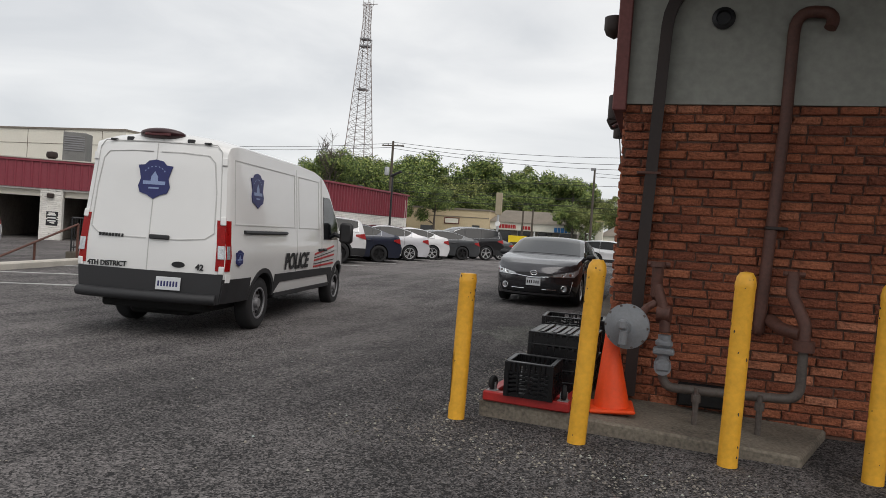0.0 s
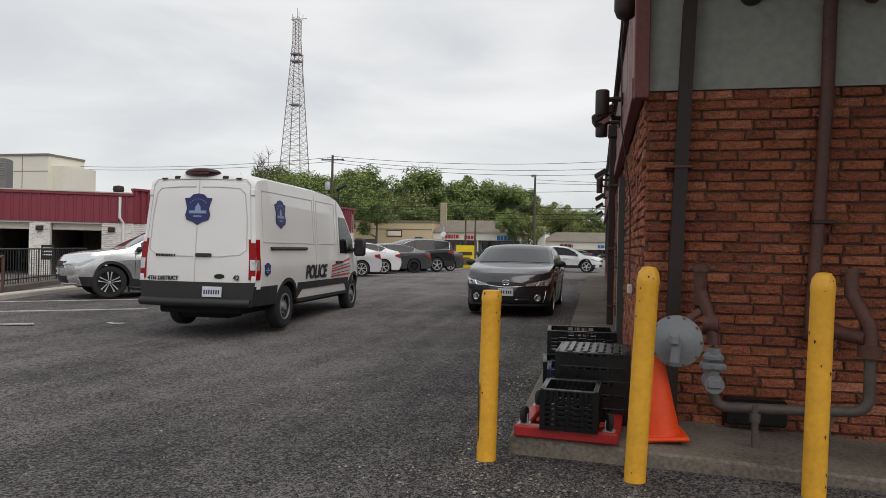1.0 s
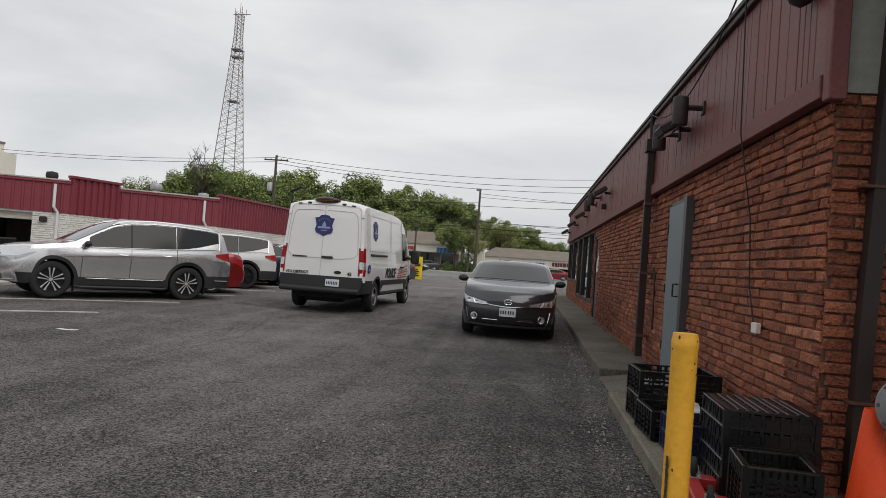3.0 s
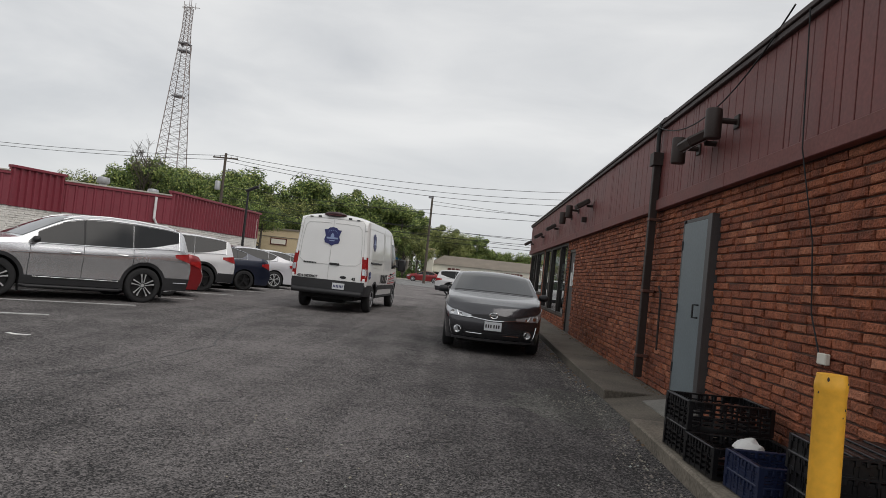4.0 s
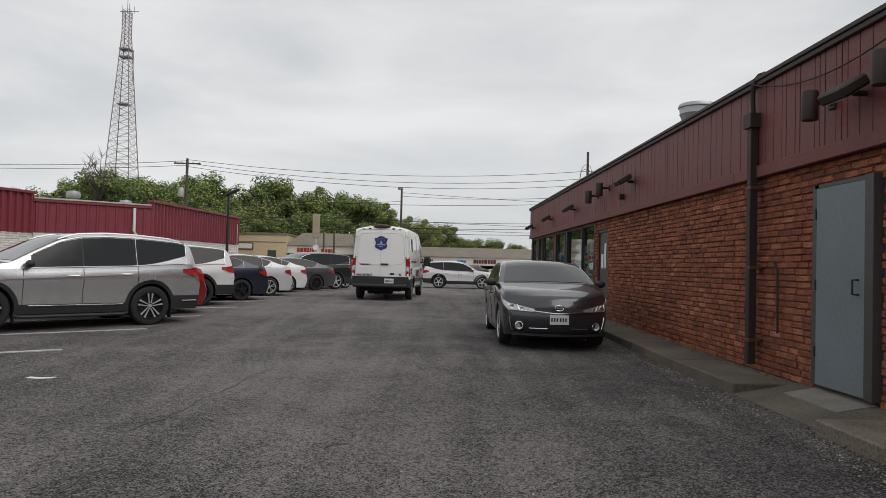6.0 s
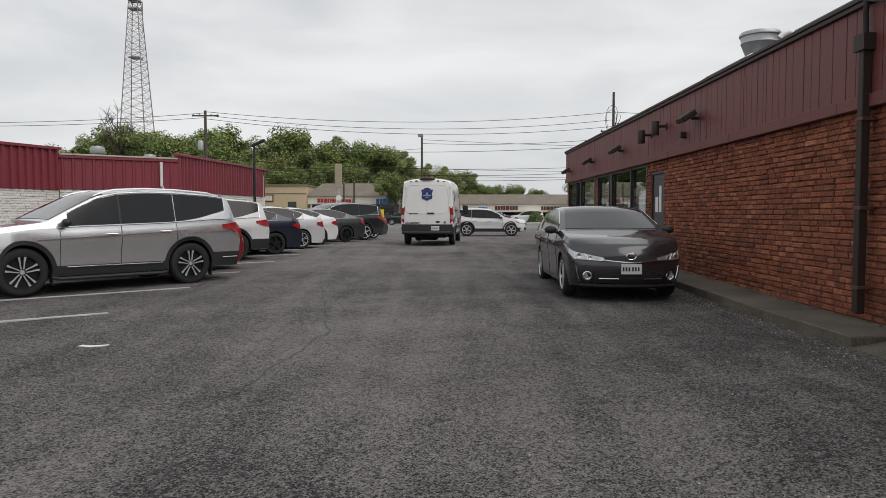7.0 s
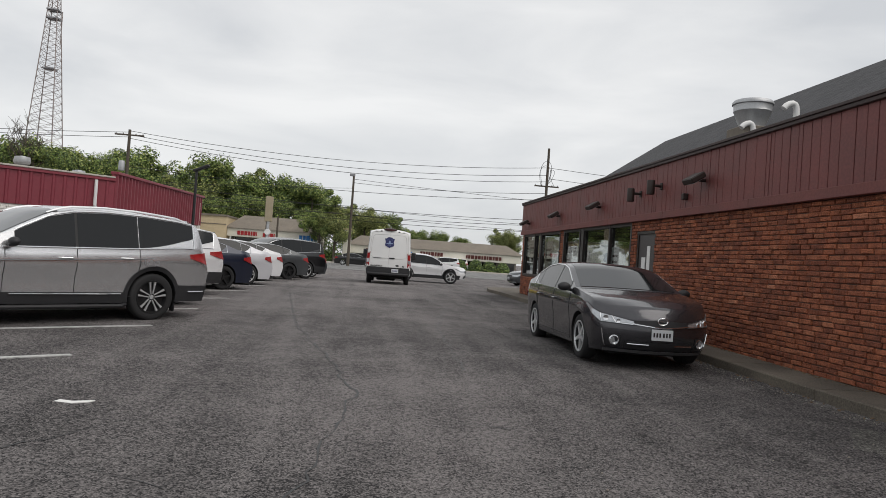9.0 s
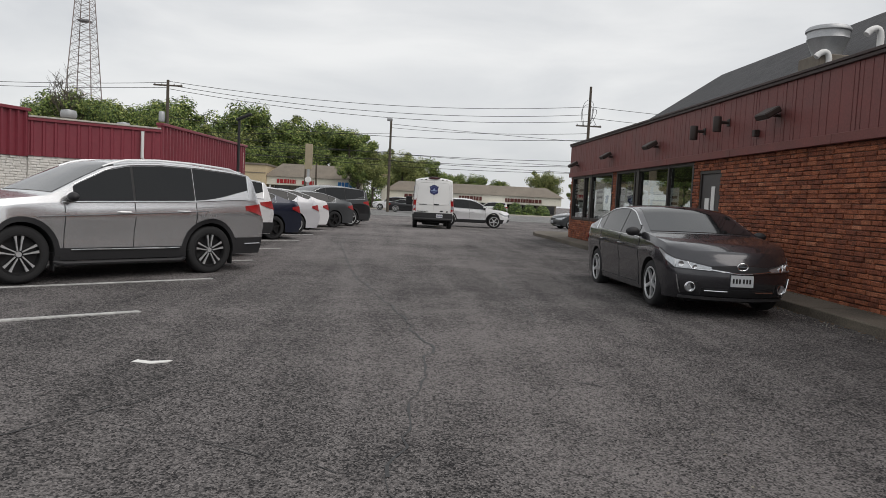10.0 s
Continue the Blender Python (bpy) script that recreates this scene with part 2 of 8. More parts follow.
NAVY_INK = mat("navy_ink", (0.014, 0.019, 0.105), 0.45, var=0.15, scale=30)
PALE_INK = mat("pale_blue_ink", (0.22, 0.28, 0.45), 0.45)
RED_INK = mat("red_ink", (0.42, 0.02, 0.02), 0.45)
BIN_YELLOW = mat("bin_yellow", (0.75, 0.55, 0.012), 0.5, var=0.12)
SIGN_RED = mat("sign_red", (0.38, 0.015, 0.02), 0.5)
SIGN_BLUE = mat("sign_blue", (0.02, 0.16, 0.42), 0.5)
SIGN_BROWN = mat("sign_brown", (0.10, 0.02, 0.015), 0.5)
PAPER = mat("paper", (0.72, 0.72, 0.70), 0.9, var=0.05)


# ---- mesh helpers ----
def part(name, bm, material, parent=None, label="", smooth=False):
    """Links a bmesh as one mesh object, under a thing or a part where one is given."""
    bmesh.ops.recalc_face_normals(bm, faces=bm.faces)
    me = bpy.data.meshes.new(name)
    bm.to_mesh(me)
    bm.free()
    for m in material if isinstance(material, (list, tuple)) else [material]:
        me.materials.append(m)
    if smooth:
        me.shade_smooth()
        me.set_sharp_from_angle(angle=radians(smooth if smooth > 1 else 40))
    ob = new(name, me)
    if parent:
        ob.parent = parent
    if label:
        ob["label"] = label
    return ob


def thing(name, m, label, category, group="", kind=""):
    ob = new(name)
    ob.empty_display_size = 0.2
    ob.matrix_world = m
    return tagged(ob, label, category, group, kind)


def box(bm, lo, hi, bevel=0.0, m=None, mi=0):
    lo, hi = Vector(lo), Vector(hi)
    made = bmesh.ops.create_cube(bm, size=1)["verts"]
    for v in made:
        v.co = Vector(((lo[i] + hi[i]) / 2 + v.co[i] * (hi[i] - lo[i]) for i in range(3)))
    if bevel:
        edges = list({e for v in made for e in v.link_edges})
        done = bmesh.ops.bevel(bm, geom=edges, offset=bevel, segments=1, affect="EDGES", clamp_overlap=True)
        made = list({v for f in done["faces"] for v in f.verts} | {v for v in made if v.is_valid})
    if m is not None:
        bmesh.ops.transform(bm, matrix=m, verts=made)
    if mi:
        for f in {f for v in made for f in v.link_faces}:
            f.material_index = mi
    return made


def tube(bm, pts, r, n=10, r_end=None, mi=0, caps=True):
    """A round bar along a line of points."""
    pts = [Vector(p) for p in pts]
    rings = []
    for i, p in enumerate(pts):
        d = (pts[min(i + 1, len(pts) - 1)] - pts[max(i - 1, 0)]).normalized()
        a = d.orthogonal().normalized() if i == 0 else (a - d * a.dot(d)).normalized()
        b = d.cross(a)
        rad = r if r_end is None else r + (r_end - r) * i / (len(pts) - 1)
        rings.append([bm.verts.new(p + rad * (math.cos(k * math.tau / n) * a + math.sin(k * math.tau / n) * b)) for k in range(n)])
    for r0, r1 in zip(rings, rings[1:]):
        for k in range(n):
            bm.faces.new((r0[k], r0[(k + 1) % n], r1[(k + 1) % n], r1[k])).material_index = mi
    if caps:
        for ring in (rings[0], rings[-1]):
            bm.faces.new(ring).material_index = mi
    return rings


def lathe(bm, prof, n=24, m=None, mi=0, closed=False, caps=True):
    """Turns a profile of (radius, height) about z."""
    rings = []
    for r, z in prof:
        rings.append([bm.verts.new((r * math.cos(k * math.tau / n), r * math.sin(k * math.tau / n), z)) for k in range(n)])
    pairs = list(zip(rings, rings[1:])) + ([(rings[-1], rings[0])] if closed else [])
    for r0, r1 in pairs:
        for k in range(n):
            bm.faces.new((r0[k], r0[(k + 1) % n], r1[(k + 1) % n], r1[k])).material_index = mi
    if caps and not closed:
        for ring, (r, z) in ((rings[0], prof[0]), (rings[-1], prof[-1])):
            if r > 1e-4:
                bm.faces.new(ring).material_index = mi
    if m is not None:
        bmesh.ops.transform(bm, matrix=m, verts=[v for r in rings for v in r])


def prism(bm, outline, z0, z1, m=None, mi=0):
    """An outline of (x, y) raised from z0 to z1."""
    lo = [bm.verts.new((x, y, z0)) for x, y in outline]
    hi = [bm.verts.new((x, y, z1)) for x, y in outline]
    n = len(lo)
    fs = [bm.faces.new(lo[::-1]), bm.faces.new(hi)]
    fs += [bm.faces.new((lo[k], lo[(k + 1) % n], hi[(k + 1) % n], hi[k])) for k in range(n)]
    for f in fs:
        f.material_index = mi
    if m is not None:
        bmesh.ops.transform(bm, matrix=m, verts=lo + hi)
    return lo + hi


def arc(p0, p1, corner, n=5):
    """A bend from p0 to p1 round a corner."""
    p0, p1, c = Vector(p0), Vector(p1), Vector(corner)
    return [((1 - t) ** 2) * p0 + 2 * t * (1 - t) * c + t * t * p1 for t in (k / n for k in range(n + 1))]


def setting(name, bm, material, label, category, smooth=False):
    return tagged(part(name, bm, material, smooth=smooth), label, category, kind="structure")


def lettering(text, size, m, material, parent, name="lettering", deep=0.003):
    """Raised letters in the built-in font, as a mesh."""
    cu = bpy.data.curves.new(name, "FONT")
    cu.body, cu.size, cu.extrude, cu.align_x, cu.align_y, cu.offset = text, size, deep, "CENTER", "CENTER", size * 0.035
    tmp = new("tmp_text", cu)
    me = bpy.data.meshes.new_from_object(tmp.evaluated_get(bpy.context.evaluated_depsgraph_get()))
    bpy.data.objects.remove(tmp)
    me.materials.clear()
    me.materials.append(material)
    ob = new(name, me)
    ob.parent = parent
    ob.matrix_local = m
    return ob


# ---- ground ----
GRADE = [(-600, 0.0), (13, 0.0), (18, 0.06), (24, 0.115), (30, 0.15), (34, 0.155), (39, 0.085), (44, 0.02), (50, 0.0), (2400, 0.0)]


def gz(y, x=0.0):
    """The height of the lot, which swells a little towards the street and sags where it drains."""
    sag = np.interp(x, (-10.5, -8.5, -4.0, -2.4), (0, 1, 1, 0)) * np.interp(y, (3.0, 6.0, 10.5, 14.0), (0, 1, 1, 0))
    return float(np.interp(y, *zip(*GRADE)) - 0.09 * sag)


bm = bmesh.new()
edge = []
for y in [-600.0, 3.0, 6.0, 8.0, 10.5, 12.0] + [13 + 1.0 * k for k in range(38)] + [2400.0]:
    edge.append([bm.verts.new((x, y, gz(y, x))) for x in (-1500, -10.5, -9.5, -8.5, -6.0, -4.0, -3.2, -2.4, 1500)])
for a, b in zip(edge, edge[1:]):
    for k in range(len(a) - 1):
        bm.faces.new((a[k], a[k + 1], b[k + 1], b[k]))
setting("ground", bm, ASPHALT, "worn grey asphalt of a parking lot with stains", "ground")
bm = bmesh.new()
box(bm, (-400, 66, -0.1), (400, 100, 0.012))
setting("road", bm, ROAD, "grey asphalt of a wide street", "road")
bm = bmesh.new()
box(bm, (-400, 100, -0.1), (400, 100.6, 0.16), 0.03)
setting("kerb_far", bm, PALE_CONCRETE, "pale concrete kerb along the far side of the street", "kerb")
bm = bmesh.new()
box(bm, (-400, 100.6, -0.1), (400, 102.4, 0.10))
setting("verge", bm, GRASS, "mown green grass strip beside the street", "grass")
bm = bmesh.new()
for x0, x1, y in ((-60, 60, 77.0), (-60, 60, 89.0)):
    for k in range(int((x1 - x0) / 9)):
        box(bm, (x0 + 9 * k, y - 0.06, 0.0), (x0 + 9 * k + 3.2, y + 0.06, 0.018))
setting("lane_lines", bm, WHITE_LINE, "white dashed lane lines on the street", "line")


# parking lines, slanted as the cars are
LINE_DIR = Vector((-0.80, -0.60, 0)).normalized()
for k in range(-1, 9):
    end = Vector((-9.70 + 0.03 * k, 13.72 + 2.95 * k, 0))
    bm = bmesh.new()
    side = Vector((-LINE_DIR.y, LINE_DIR.x, 0)) * 0.05
    far = end + LINE_DIR * 4.9
    made = prism(bm, [(p.x, p.y) for p in (end - side, end + side, far + side, far - side)], -0.01, 0.005)
    for v in made:
        v.co.z += gz(v.co.y) + (0.003 if v.co.y > 13 else 0)
    setting("parking_line", bm, WHITE_LINE, "worn white painted parking line on asphalt", "parking line")


# cracks and the tar seams in the asphalt
def crack(pts, w, seed):
    rnd = random.Random(seed)
    bm = bmesh.new()
    line = []
    for (x0, y0), (x1, y1) in zip(pts, pts[1:]):
        n = max(2, int(math.hypot(x1 - x0, y1 - y0) / 0.16))
        for k in range(n):
            t = k / n
            line.append((x0 + (x1 - x0) * t + rnd.gauss(0, 0.028), y0 + (y1 - y0) * t + rnd.gauss(0, 0.028)))
    prev = None
    for i, (x, y) in enumerate(line):
        ww = w * rnd.uniform(0.3, 1.2)
        a, b = bm.verts.new((x - ww, y, gz(y, x) + 0.005)), bm.verts.new((x + ww, y + ww * 0.5, gz(y + ww * 0.5, x) + 0.005))
        if prev:
            bm.faces.new((prev[0], prev[1], b, a))
        prev = (a, b)
    setting("asphalt_crack", bm, BLACK, "dark hairline crack in the asphalt", "crack")


crack([(-6.9, 9.4), (-6.5, 12.5), (-7.6, 18.0), (-8.4, 25.0), (-8.3, 33.0)], 0.012, 3)
crack([(-9.6, 9.0), (-8.3, 11.2), (-6.0, 11.6), (-3.2, 11.0)], 0.011, 4)
crack([(-5.2, 14.0), (-5.0, 19.0), (-4.2, 24.0), (-4.6, 30.0)], 0.013, 5)
crack([(-8.6, 21.5), (-6.0, 22.5), (-2.5, 23.0)], 0.018, 6)
crack([(-6.4, 6.4), (-6.9, 9.4), (-8.7, 10.2)], 0.006, 7)
crack([(-12.5, 12.4), (-8.6, 16.2), (-6.2, 18.5)], 0.012, 8)
bm = bmesh.new()
rnd = random.Random(12)
prism(bm, [(-1.55 + 0.75 * math.cos(a) * rnd.uniform(0.8, 1.15), 10.5 + 1.15 * math.sin(a) * rnd.uniform(0.85, 1.15)) for a in (k * math.tau / 26 for k in range(26))], -0.01, 0.004)
setting("asphalt_patch", bm, PATCH, "pale worn patch of asphalt before the door", "patch")
bm = bmesh.new()
prism(bm, [(-9.02, 11.62), (-8.86, 11.58), (-8.74, 11.66), (-8.72, 11.72), (-8.88, 11.66), (-9.0, 11.70)], gz(11.6, -8.9) - 0.004, gz(11.6, -8.9) + 0.008)
tagged(part("paper_scrap", bm, PAPER), "crumpled white paper scrap lying on asphalt", "litter")

# ---- brick store: pavement ----
bm = bmesh.new()
for k in range(12):
    y0, y1 = 11.3 + k * 1.975, 11.3 + (k + 1) * 1.975 - 0.012
    for v in box(bm, (-1.05, y0, -0.1), (-0.27, y1, 0.128), 0.012):
        v.co.z += gz(v.co.y) if v.co.z > 0 else 0
setting("pavement", bm, CONCRETE, "stained concrete pavement with a kerb along the brick wall", "pavement")
bm = bmesh.new()
prism(bm, [(-1.18, 5.56), (1.08, 5.40), (1.42, 6.36), (-0.27, 6.36), (-0.27, 9.45), (-1.15, 9.45)], -0.1, 0.13)
for v in bm.verts:
    if v.co.x > 0.5 and v.co.z > 0:
        v.co.z = 0.07
bmesh.ops.bevel(bm, geom=list(bm.edges), offset=0.018, segments=1, affect="EDGES")
setting("corner_slab", bm, SLAB, "worn concrete slab at the corner of the brick wall", "pavement")
bm = bmesh.new()
lo = [(-1.05, 9.45, 0.012), (-1.05, 11.3, 0.012), (-0.27, 11.3, 0.15), (-0.27, 9.45, 0.15)]
top = [bm.verts.new(p) for p in lo]
bot = [bm.verts.new((x, y, -0.1)) for x, y, z in lo]
bm.faces.new(top), bm.faces.new(bot)
for k in range(4):
    bm.faces.new((top[k], top[(k + 1) % 4], bot[(k + 1) % 4], bot[k]))
setting("door_ramp", bm, CONCRETE, "sloped concrete apron before the grey door", "ramp")
bm = bmesh.new()
for v in box(bm, (-0.66, 9.95, 0.02), (-0.27, 10.95, 0.165), 0.01):
    if v.co.z > 0.1:
        v.co.z = 0.022 + (v.co.x + 1.05) / 0.78 * 0.138
setting("door_step", bm, STEP_CONCRETE, "pale ribbed concrete door step", "step")
bm = bmesh.new()
prism(bm, [(-1.05, 35.0), (-0.75, 37.0), (0.0, 38.2), (3.5, 38.8), (3.5, 32.5), (-0.27, 32.5), (-0.27, 35.0)], -0.1, 0.27)
setting("pavement_corner", bm, CONCRETE, "concrete pavement with a rounded kerb at the shop corner", "pavement")

# ---- brick store: walls ----
WX, Y0, Y1, TOP = -0.27, 6.37, 32.45, 2.60
OPENINGS = [(9.90, 10.98, 0.18, 2.27), (19.95, 20.95, 0.14, 2.34), (21.30, 26.85, 0.55, 2.56), (27.25, 32.15, 1.00, 2.56)]


def wall_with_holes(bm, y0, y1, z0, z1, holes, x0, x1):
    ys = y0
    for a, b, lo, hi in holes:
        box(bm, (x0, ys, z0), (x1, a, z1))
        if lo > z0 + 0.02:
            box(bm, (x0, a, z0), (x1, b, lo))
        if hi < z1 - 0.02:
            box(bm, (x0, a, hi), (x1, b, z1))
        ys = b
    box(bm, (x0, ys, z0), (x1, y1, z1))


bm = bmesh.new()
wall_with_holes(bm, Y0, Y1, 0.0, TOP, OPENINGS, WX, WX + 0.28)
wall_side = setting("wall_side", bm, MORTAR, "long red-brown rough brick wall of a low store", "wall")
bm = bmesh.new()
box(bm, (WX + 0.28, Y0, 0.0), (16.0, Y0 + 0.28, TOP))
wall_end = setting("wall_end", bm, MORTAR, "red-brown rough brick end wall of a low store", "wall")
bm = bmesh.new()
box(bm, (15.7, Y0 + 0.28, 0.0), (16.0, Y1, 3.7))
box(bm, (WX + 0.28, Y1 - 0.28, 2.6), (15.7, Y1, 3.7))
box(bm, (WX + 0.28, Y1 - 0.28, 0.0), (15.7, Y1, 1.0))
setting("wall_back", bm, MORTAR, "plain brick back wall of the store", "wall")
bm = bmesh.new()
box(bm, (WX + 0.1, Y0 + 0.1, 3.45), (15.8, Y1 - 0.1, 3.58))
setting("flat_roof", bm, SHINGLE, "flat dark roof deck behind the fascia", "roof")
bm = bmesh.new()
box(bm, (WX + 0.3, 19.0, 0.0), (9.0, 32.1, 0.10))
setting("shop_floor", bm, PALE_CONCRETE, "pale shop floor behind the windows", "floor")
bm = bmesh.new()
box(bm, (8.8, 19.0, 0.10), (9.0, 32.1, 3.4))
box(bm, (WX + 0.3, 18.8, 0.10), (9.0, 19.0, 3.4))
setting("shop_partition", bm, DARK_INSIDE, "dim partition wall inside the shop", "wall")

# ---- brick store: fascia, roof, doors, windows ----
fascia = thing("fascia", pose(-0.36, Y0 - 0.02, 2.60), "maroon vertical board fascia above the brick wall", "fascia", kind="structure")
rnd = random.Random(21)
y = 0.0
LONG = Y1 - Y0 + 0.04
while y < LONG:
    w = min(rnd.choice((0.20, 0.20, 0.30, 0.10)), LONG - y)
    bm = bmesh.new()
    box(bm, (0.0 + rnd.uniform(0, 0.004), y + 0.006, 0.10), (0.07, y + w - 0.006, 1.14), 0.004)
    part("board", bm, MAROON, fascia)
    y += w
bm = bmesh.new()
box(bm, (0.035, 0.0, 0.02), (0.3, LONG, 1.10))
part("backing", bm, DARK_TRIM, fascia)
for k in range(8):
    bm = bmesh.new()
    box(bm, (-0.03, k * LONG / 8 + 0.003, -0.05), (0.06, (k + 1) * LONG / 8 - 0.003, 0.10), 0.006)
    part("trim_board", bm, MAROON_TRIM, fascia, "faded maroon trim board")
bm = bmesh.new()
box(bm, (-0.045, 0.0, 1.10), (0.30, LONG, 1.16), 0.008)
box(bm, (-0.065, 0.0, 1.16), (0.30, LONG, 1.21), 0.006)
part("drip_edge", bm, DARK_TRIM, fascia, "dark metal drip edge")

gable = thing("gable_panel", pose(-0.32, 6.335, 2.60), "stained cream panel above the brick end wall", "panel", kind="structure")
bm = bmesh.new()
box(bm, (0.0, 0.0, -0.01), (16.2, 0.2, 1.2))
part("panel", bm, CREAM, gable)
bm = bmesh.new()
box(bm, (-0.06, -0.10, -0.08), (0.05, 0.0, 1.2), 0.008)
part("corner_board", bm, MAROON_TRIM, gable, "maroon corner board")
# unseen overhang, added and drawn long to darken the end wall
bm = bmesh.new()
box(bm, (-0.02, -2.9, 1.22), (16.3, 0.25, 1.36))
part("shade_overhang", bm, DARK_TRIM, gable, "dark unseen overhang that shades the end wall")

# steep shingled roof behind the fascia, hipped at the far end
bm = bmesh.new()
ridge = [(0.55, Y0 + 0.3, 3.58), (0.55, 32.2, 3.58), (15.0, 32.2, 3.58), (15.0, Y0 + 0.3, 3.58)]
top = [(4.6, Y0 + 3.0, 6.46), (4.6, 30.9, 6.46), (11.0, 30.9, 6.46), (11.0, Y0 + 3.0, 6.46)]
a, b = [bm.verts.new(p) for p in ridge], [bm.verts.new(p) for p in top]
for k in range(4):
    bm.faces.new((a[k], a[(k + 1) % 4], b[(k + 1) % 4], b[k]))
bm.faces.new(b), bm.faces.new(a)
setting("shingle_roof", bm, SHINGLE, "steep dark grey shingle roof behind the fascia", "roof")
# exhaust fan and vents on the roof
fan = thing("roof_fan", pose(1.79, 20.0, 4.37) @ Matrix.Diagonal((0.90, 0.90, 0.86, 1)), "round galvanised exhaust fan on the store roof", "roof fan")
bm = bmesh.new()
box(bm, (-0.42, -0.42, -0.7), (0.42, 0.42, 0.42), 0.02)
part("curb", bm, ROOF_BROWN, fan, "dull brown metal curb")
bm = bmesh.new()
lathe(bm, [(0.30, 0.42), (0.31, 0.50), (0.36, 0.62), (0.43, 0.82), (0.445, 0.84), (0.435, 0.86), (0.45, 1.0), (0.48, 1.02), (0.48, 1.07), (0.44, 1.12), (0.40, 1.08), (0.1, 1.05)], 28)
part("housing", bm, STEEL, fan, smooth=True)
for x, y, z, r in ((1.6, 18.09, 4.22, 0.06), (1.6, 19.6, 4.12, 0.06)):
    v = thing("vent_pipe", pose(x, y, z), "white plastic gooseneck vent pipe on the roof", "vent pipe", "roof vents")
    bm = bmesh.new()
    hgt = 0.50
    tube(bm, [(0, 0, -0.1), (0, 0, hgt)] + arc((0, 0, hgt), (-0.22, 0, hgt + 0.08), (-0.02, 0, hgt + 0.22))[1:] + [(-0.27, 0, hgt + 0.02)], r, 12)
    part("pipe", bm, WHITE, v, smooth=True)

# grey metal door, standing proud on its frame
door = thing("door_1", pose(-0.33, 9.9, 0.19), "blue-grey painted steel door in the brick wall, closed", "door", kind="structure")
bm = bmesh.new()
box(bm, (-0.03, 0.14, 0.01), (0.02, 0.98, 2.07), 0.004)
leaf = part("leaf", bm, GREY_DOOR, door)
bm = bmesh.new()
tube(bm, [(-0.03, 0.24, 0.98), (-0.09, 0.24, 0.98), (-0.09, 0.24, 1.12), (-0.03, 0.24, 1.12)], 0.011, 8)
part("door_handle", bm, BLACK, leaf, "dark pull handle")
for z in (0.3, 1.0, 1.75):
    bm = bmesh.new()
    tube(bm, [(-0.035, 0.985, z), (-0.035, 0.985, z + 0.11)], 0.012, 8)
    part("hinge", bm, BLACK, leaf)
bm = bmesh.new()
box(bm, (-0.045, 0.0, 0.0), (0.22, 0.13, 2.12), 0.004)
box(bm, (-0.01, 0.98, 0.0), (0.22, 1.10, 2.12), 0.004)
box(bm, (-0.01, 0.13, 2.075), (0.22, 1.06, 2.12), 0.004)
box(bm, (0.03, 0.13, 0.0), (0.22, 1.06, 2.07))
part("door_frame", bm, DARK_DOOR, door, "dark steel door frame")
door = thing("door_2", pose(-0.27, 19.95, 0.14), "dark grey service door with a small window", "door", kind="structure")
bm = bmesh.new()
box(bm, (0.03, 0.06, 0.0), (0.09, 0.94, 2.12), 0.004)
leaf = part("leaf", bm, DARK_DOOR, door)
bm = bmesh.new()
box(bm, (0.018, 0.30, 1.25), (0.028, 0.46, 1.85))
box(bm, (0.018, 0.55, 1.25), (0.028, 0.75, 1.60))
part("notice", bm, PAPER, leaf, "paper notices")
bm = bmesh.new()
box(bm, (0.0, 0.0, 0.0), (0.2, 0.06, 2.2), 0.004)
box(bm, (0.0, 0.94, 0.0), (0.2, 1.0, 2.2), 0.004)
box(bm, (0.0, 0.06, 2.12), (0.2, 0.94, 2.2), 0.004)
part("door_frame", bm, BRONZE, door)

PANE = bpy.data.materials.new("window_glass")
PANE.use_nodes = True
pb = PANE.node_tree.nodes["Principled BSDF"]
pb.inputs["Transmission Weight"].default_value, pb.inputs["Roughness"].default_value, pb.inputs["IOR"].default_value = 1.0, 0.01, 1.45
pb.inputs["Base Color"].default_value = (0.42, 0.46, 0.45, 1)
for num, (y0, y1, z0, z1, posts) in enumerate(((21.3, 26.85, 0.55, 2.56, (21.3, 22.75, 24.9, 25.2, 26.8)), (27.25, 32.15, 1.0, 2.56, (27.25, 29.6, 30.5, 32.1)))):
    win = thing(f"window_{num + 1}", pose(WX + 0.02, 0, 0), "tall shop window in dark bronze frames", "window", kind="structure")
    for y in posts:
        bm = bmesh.new()
        box(bm, (-0.05, y - 0.045, z0), (0.10, y + 0.045 + (0.12 if y in (24.9, 29.6) else 0), z1), 0.005)
        part("mullion", bm, BRONZE, win)
    for z in (z0, z1 - 0.08):
        bm = bmesh.new()
        box(bm, (-0.04, y0, z), (0.10, y1, z + 0.08), 0.004)
        part("rail", bm, BRONZE, win)
    for a, b in zip(posts, posts[1:]):
        bm = bmesh.new()
        box(bm, (0.02, a + 0.05, z0 + 0.08), (0.03, b - 0.05, z1 - 0.08))
        pane = part("pane", bm, PANE, win)
        pane.visible_shadow = False
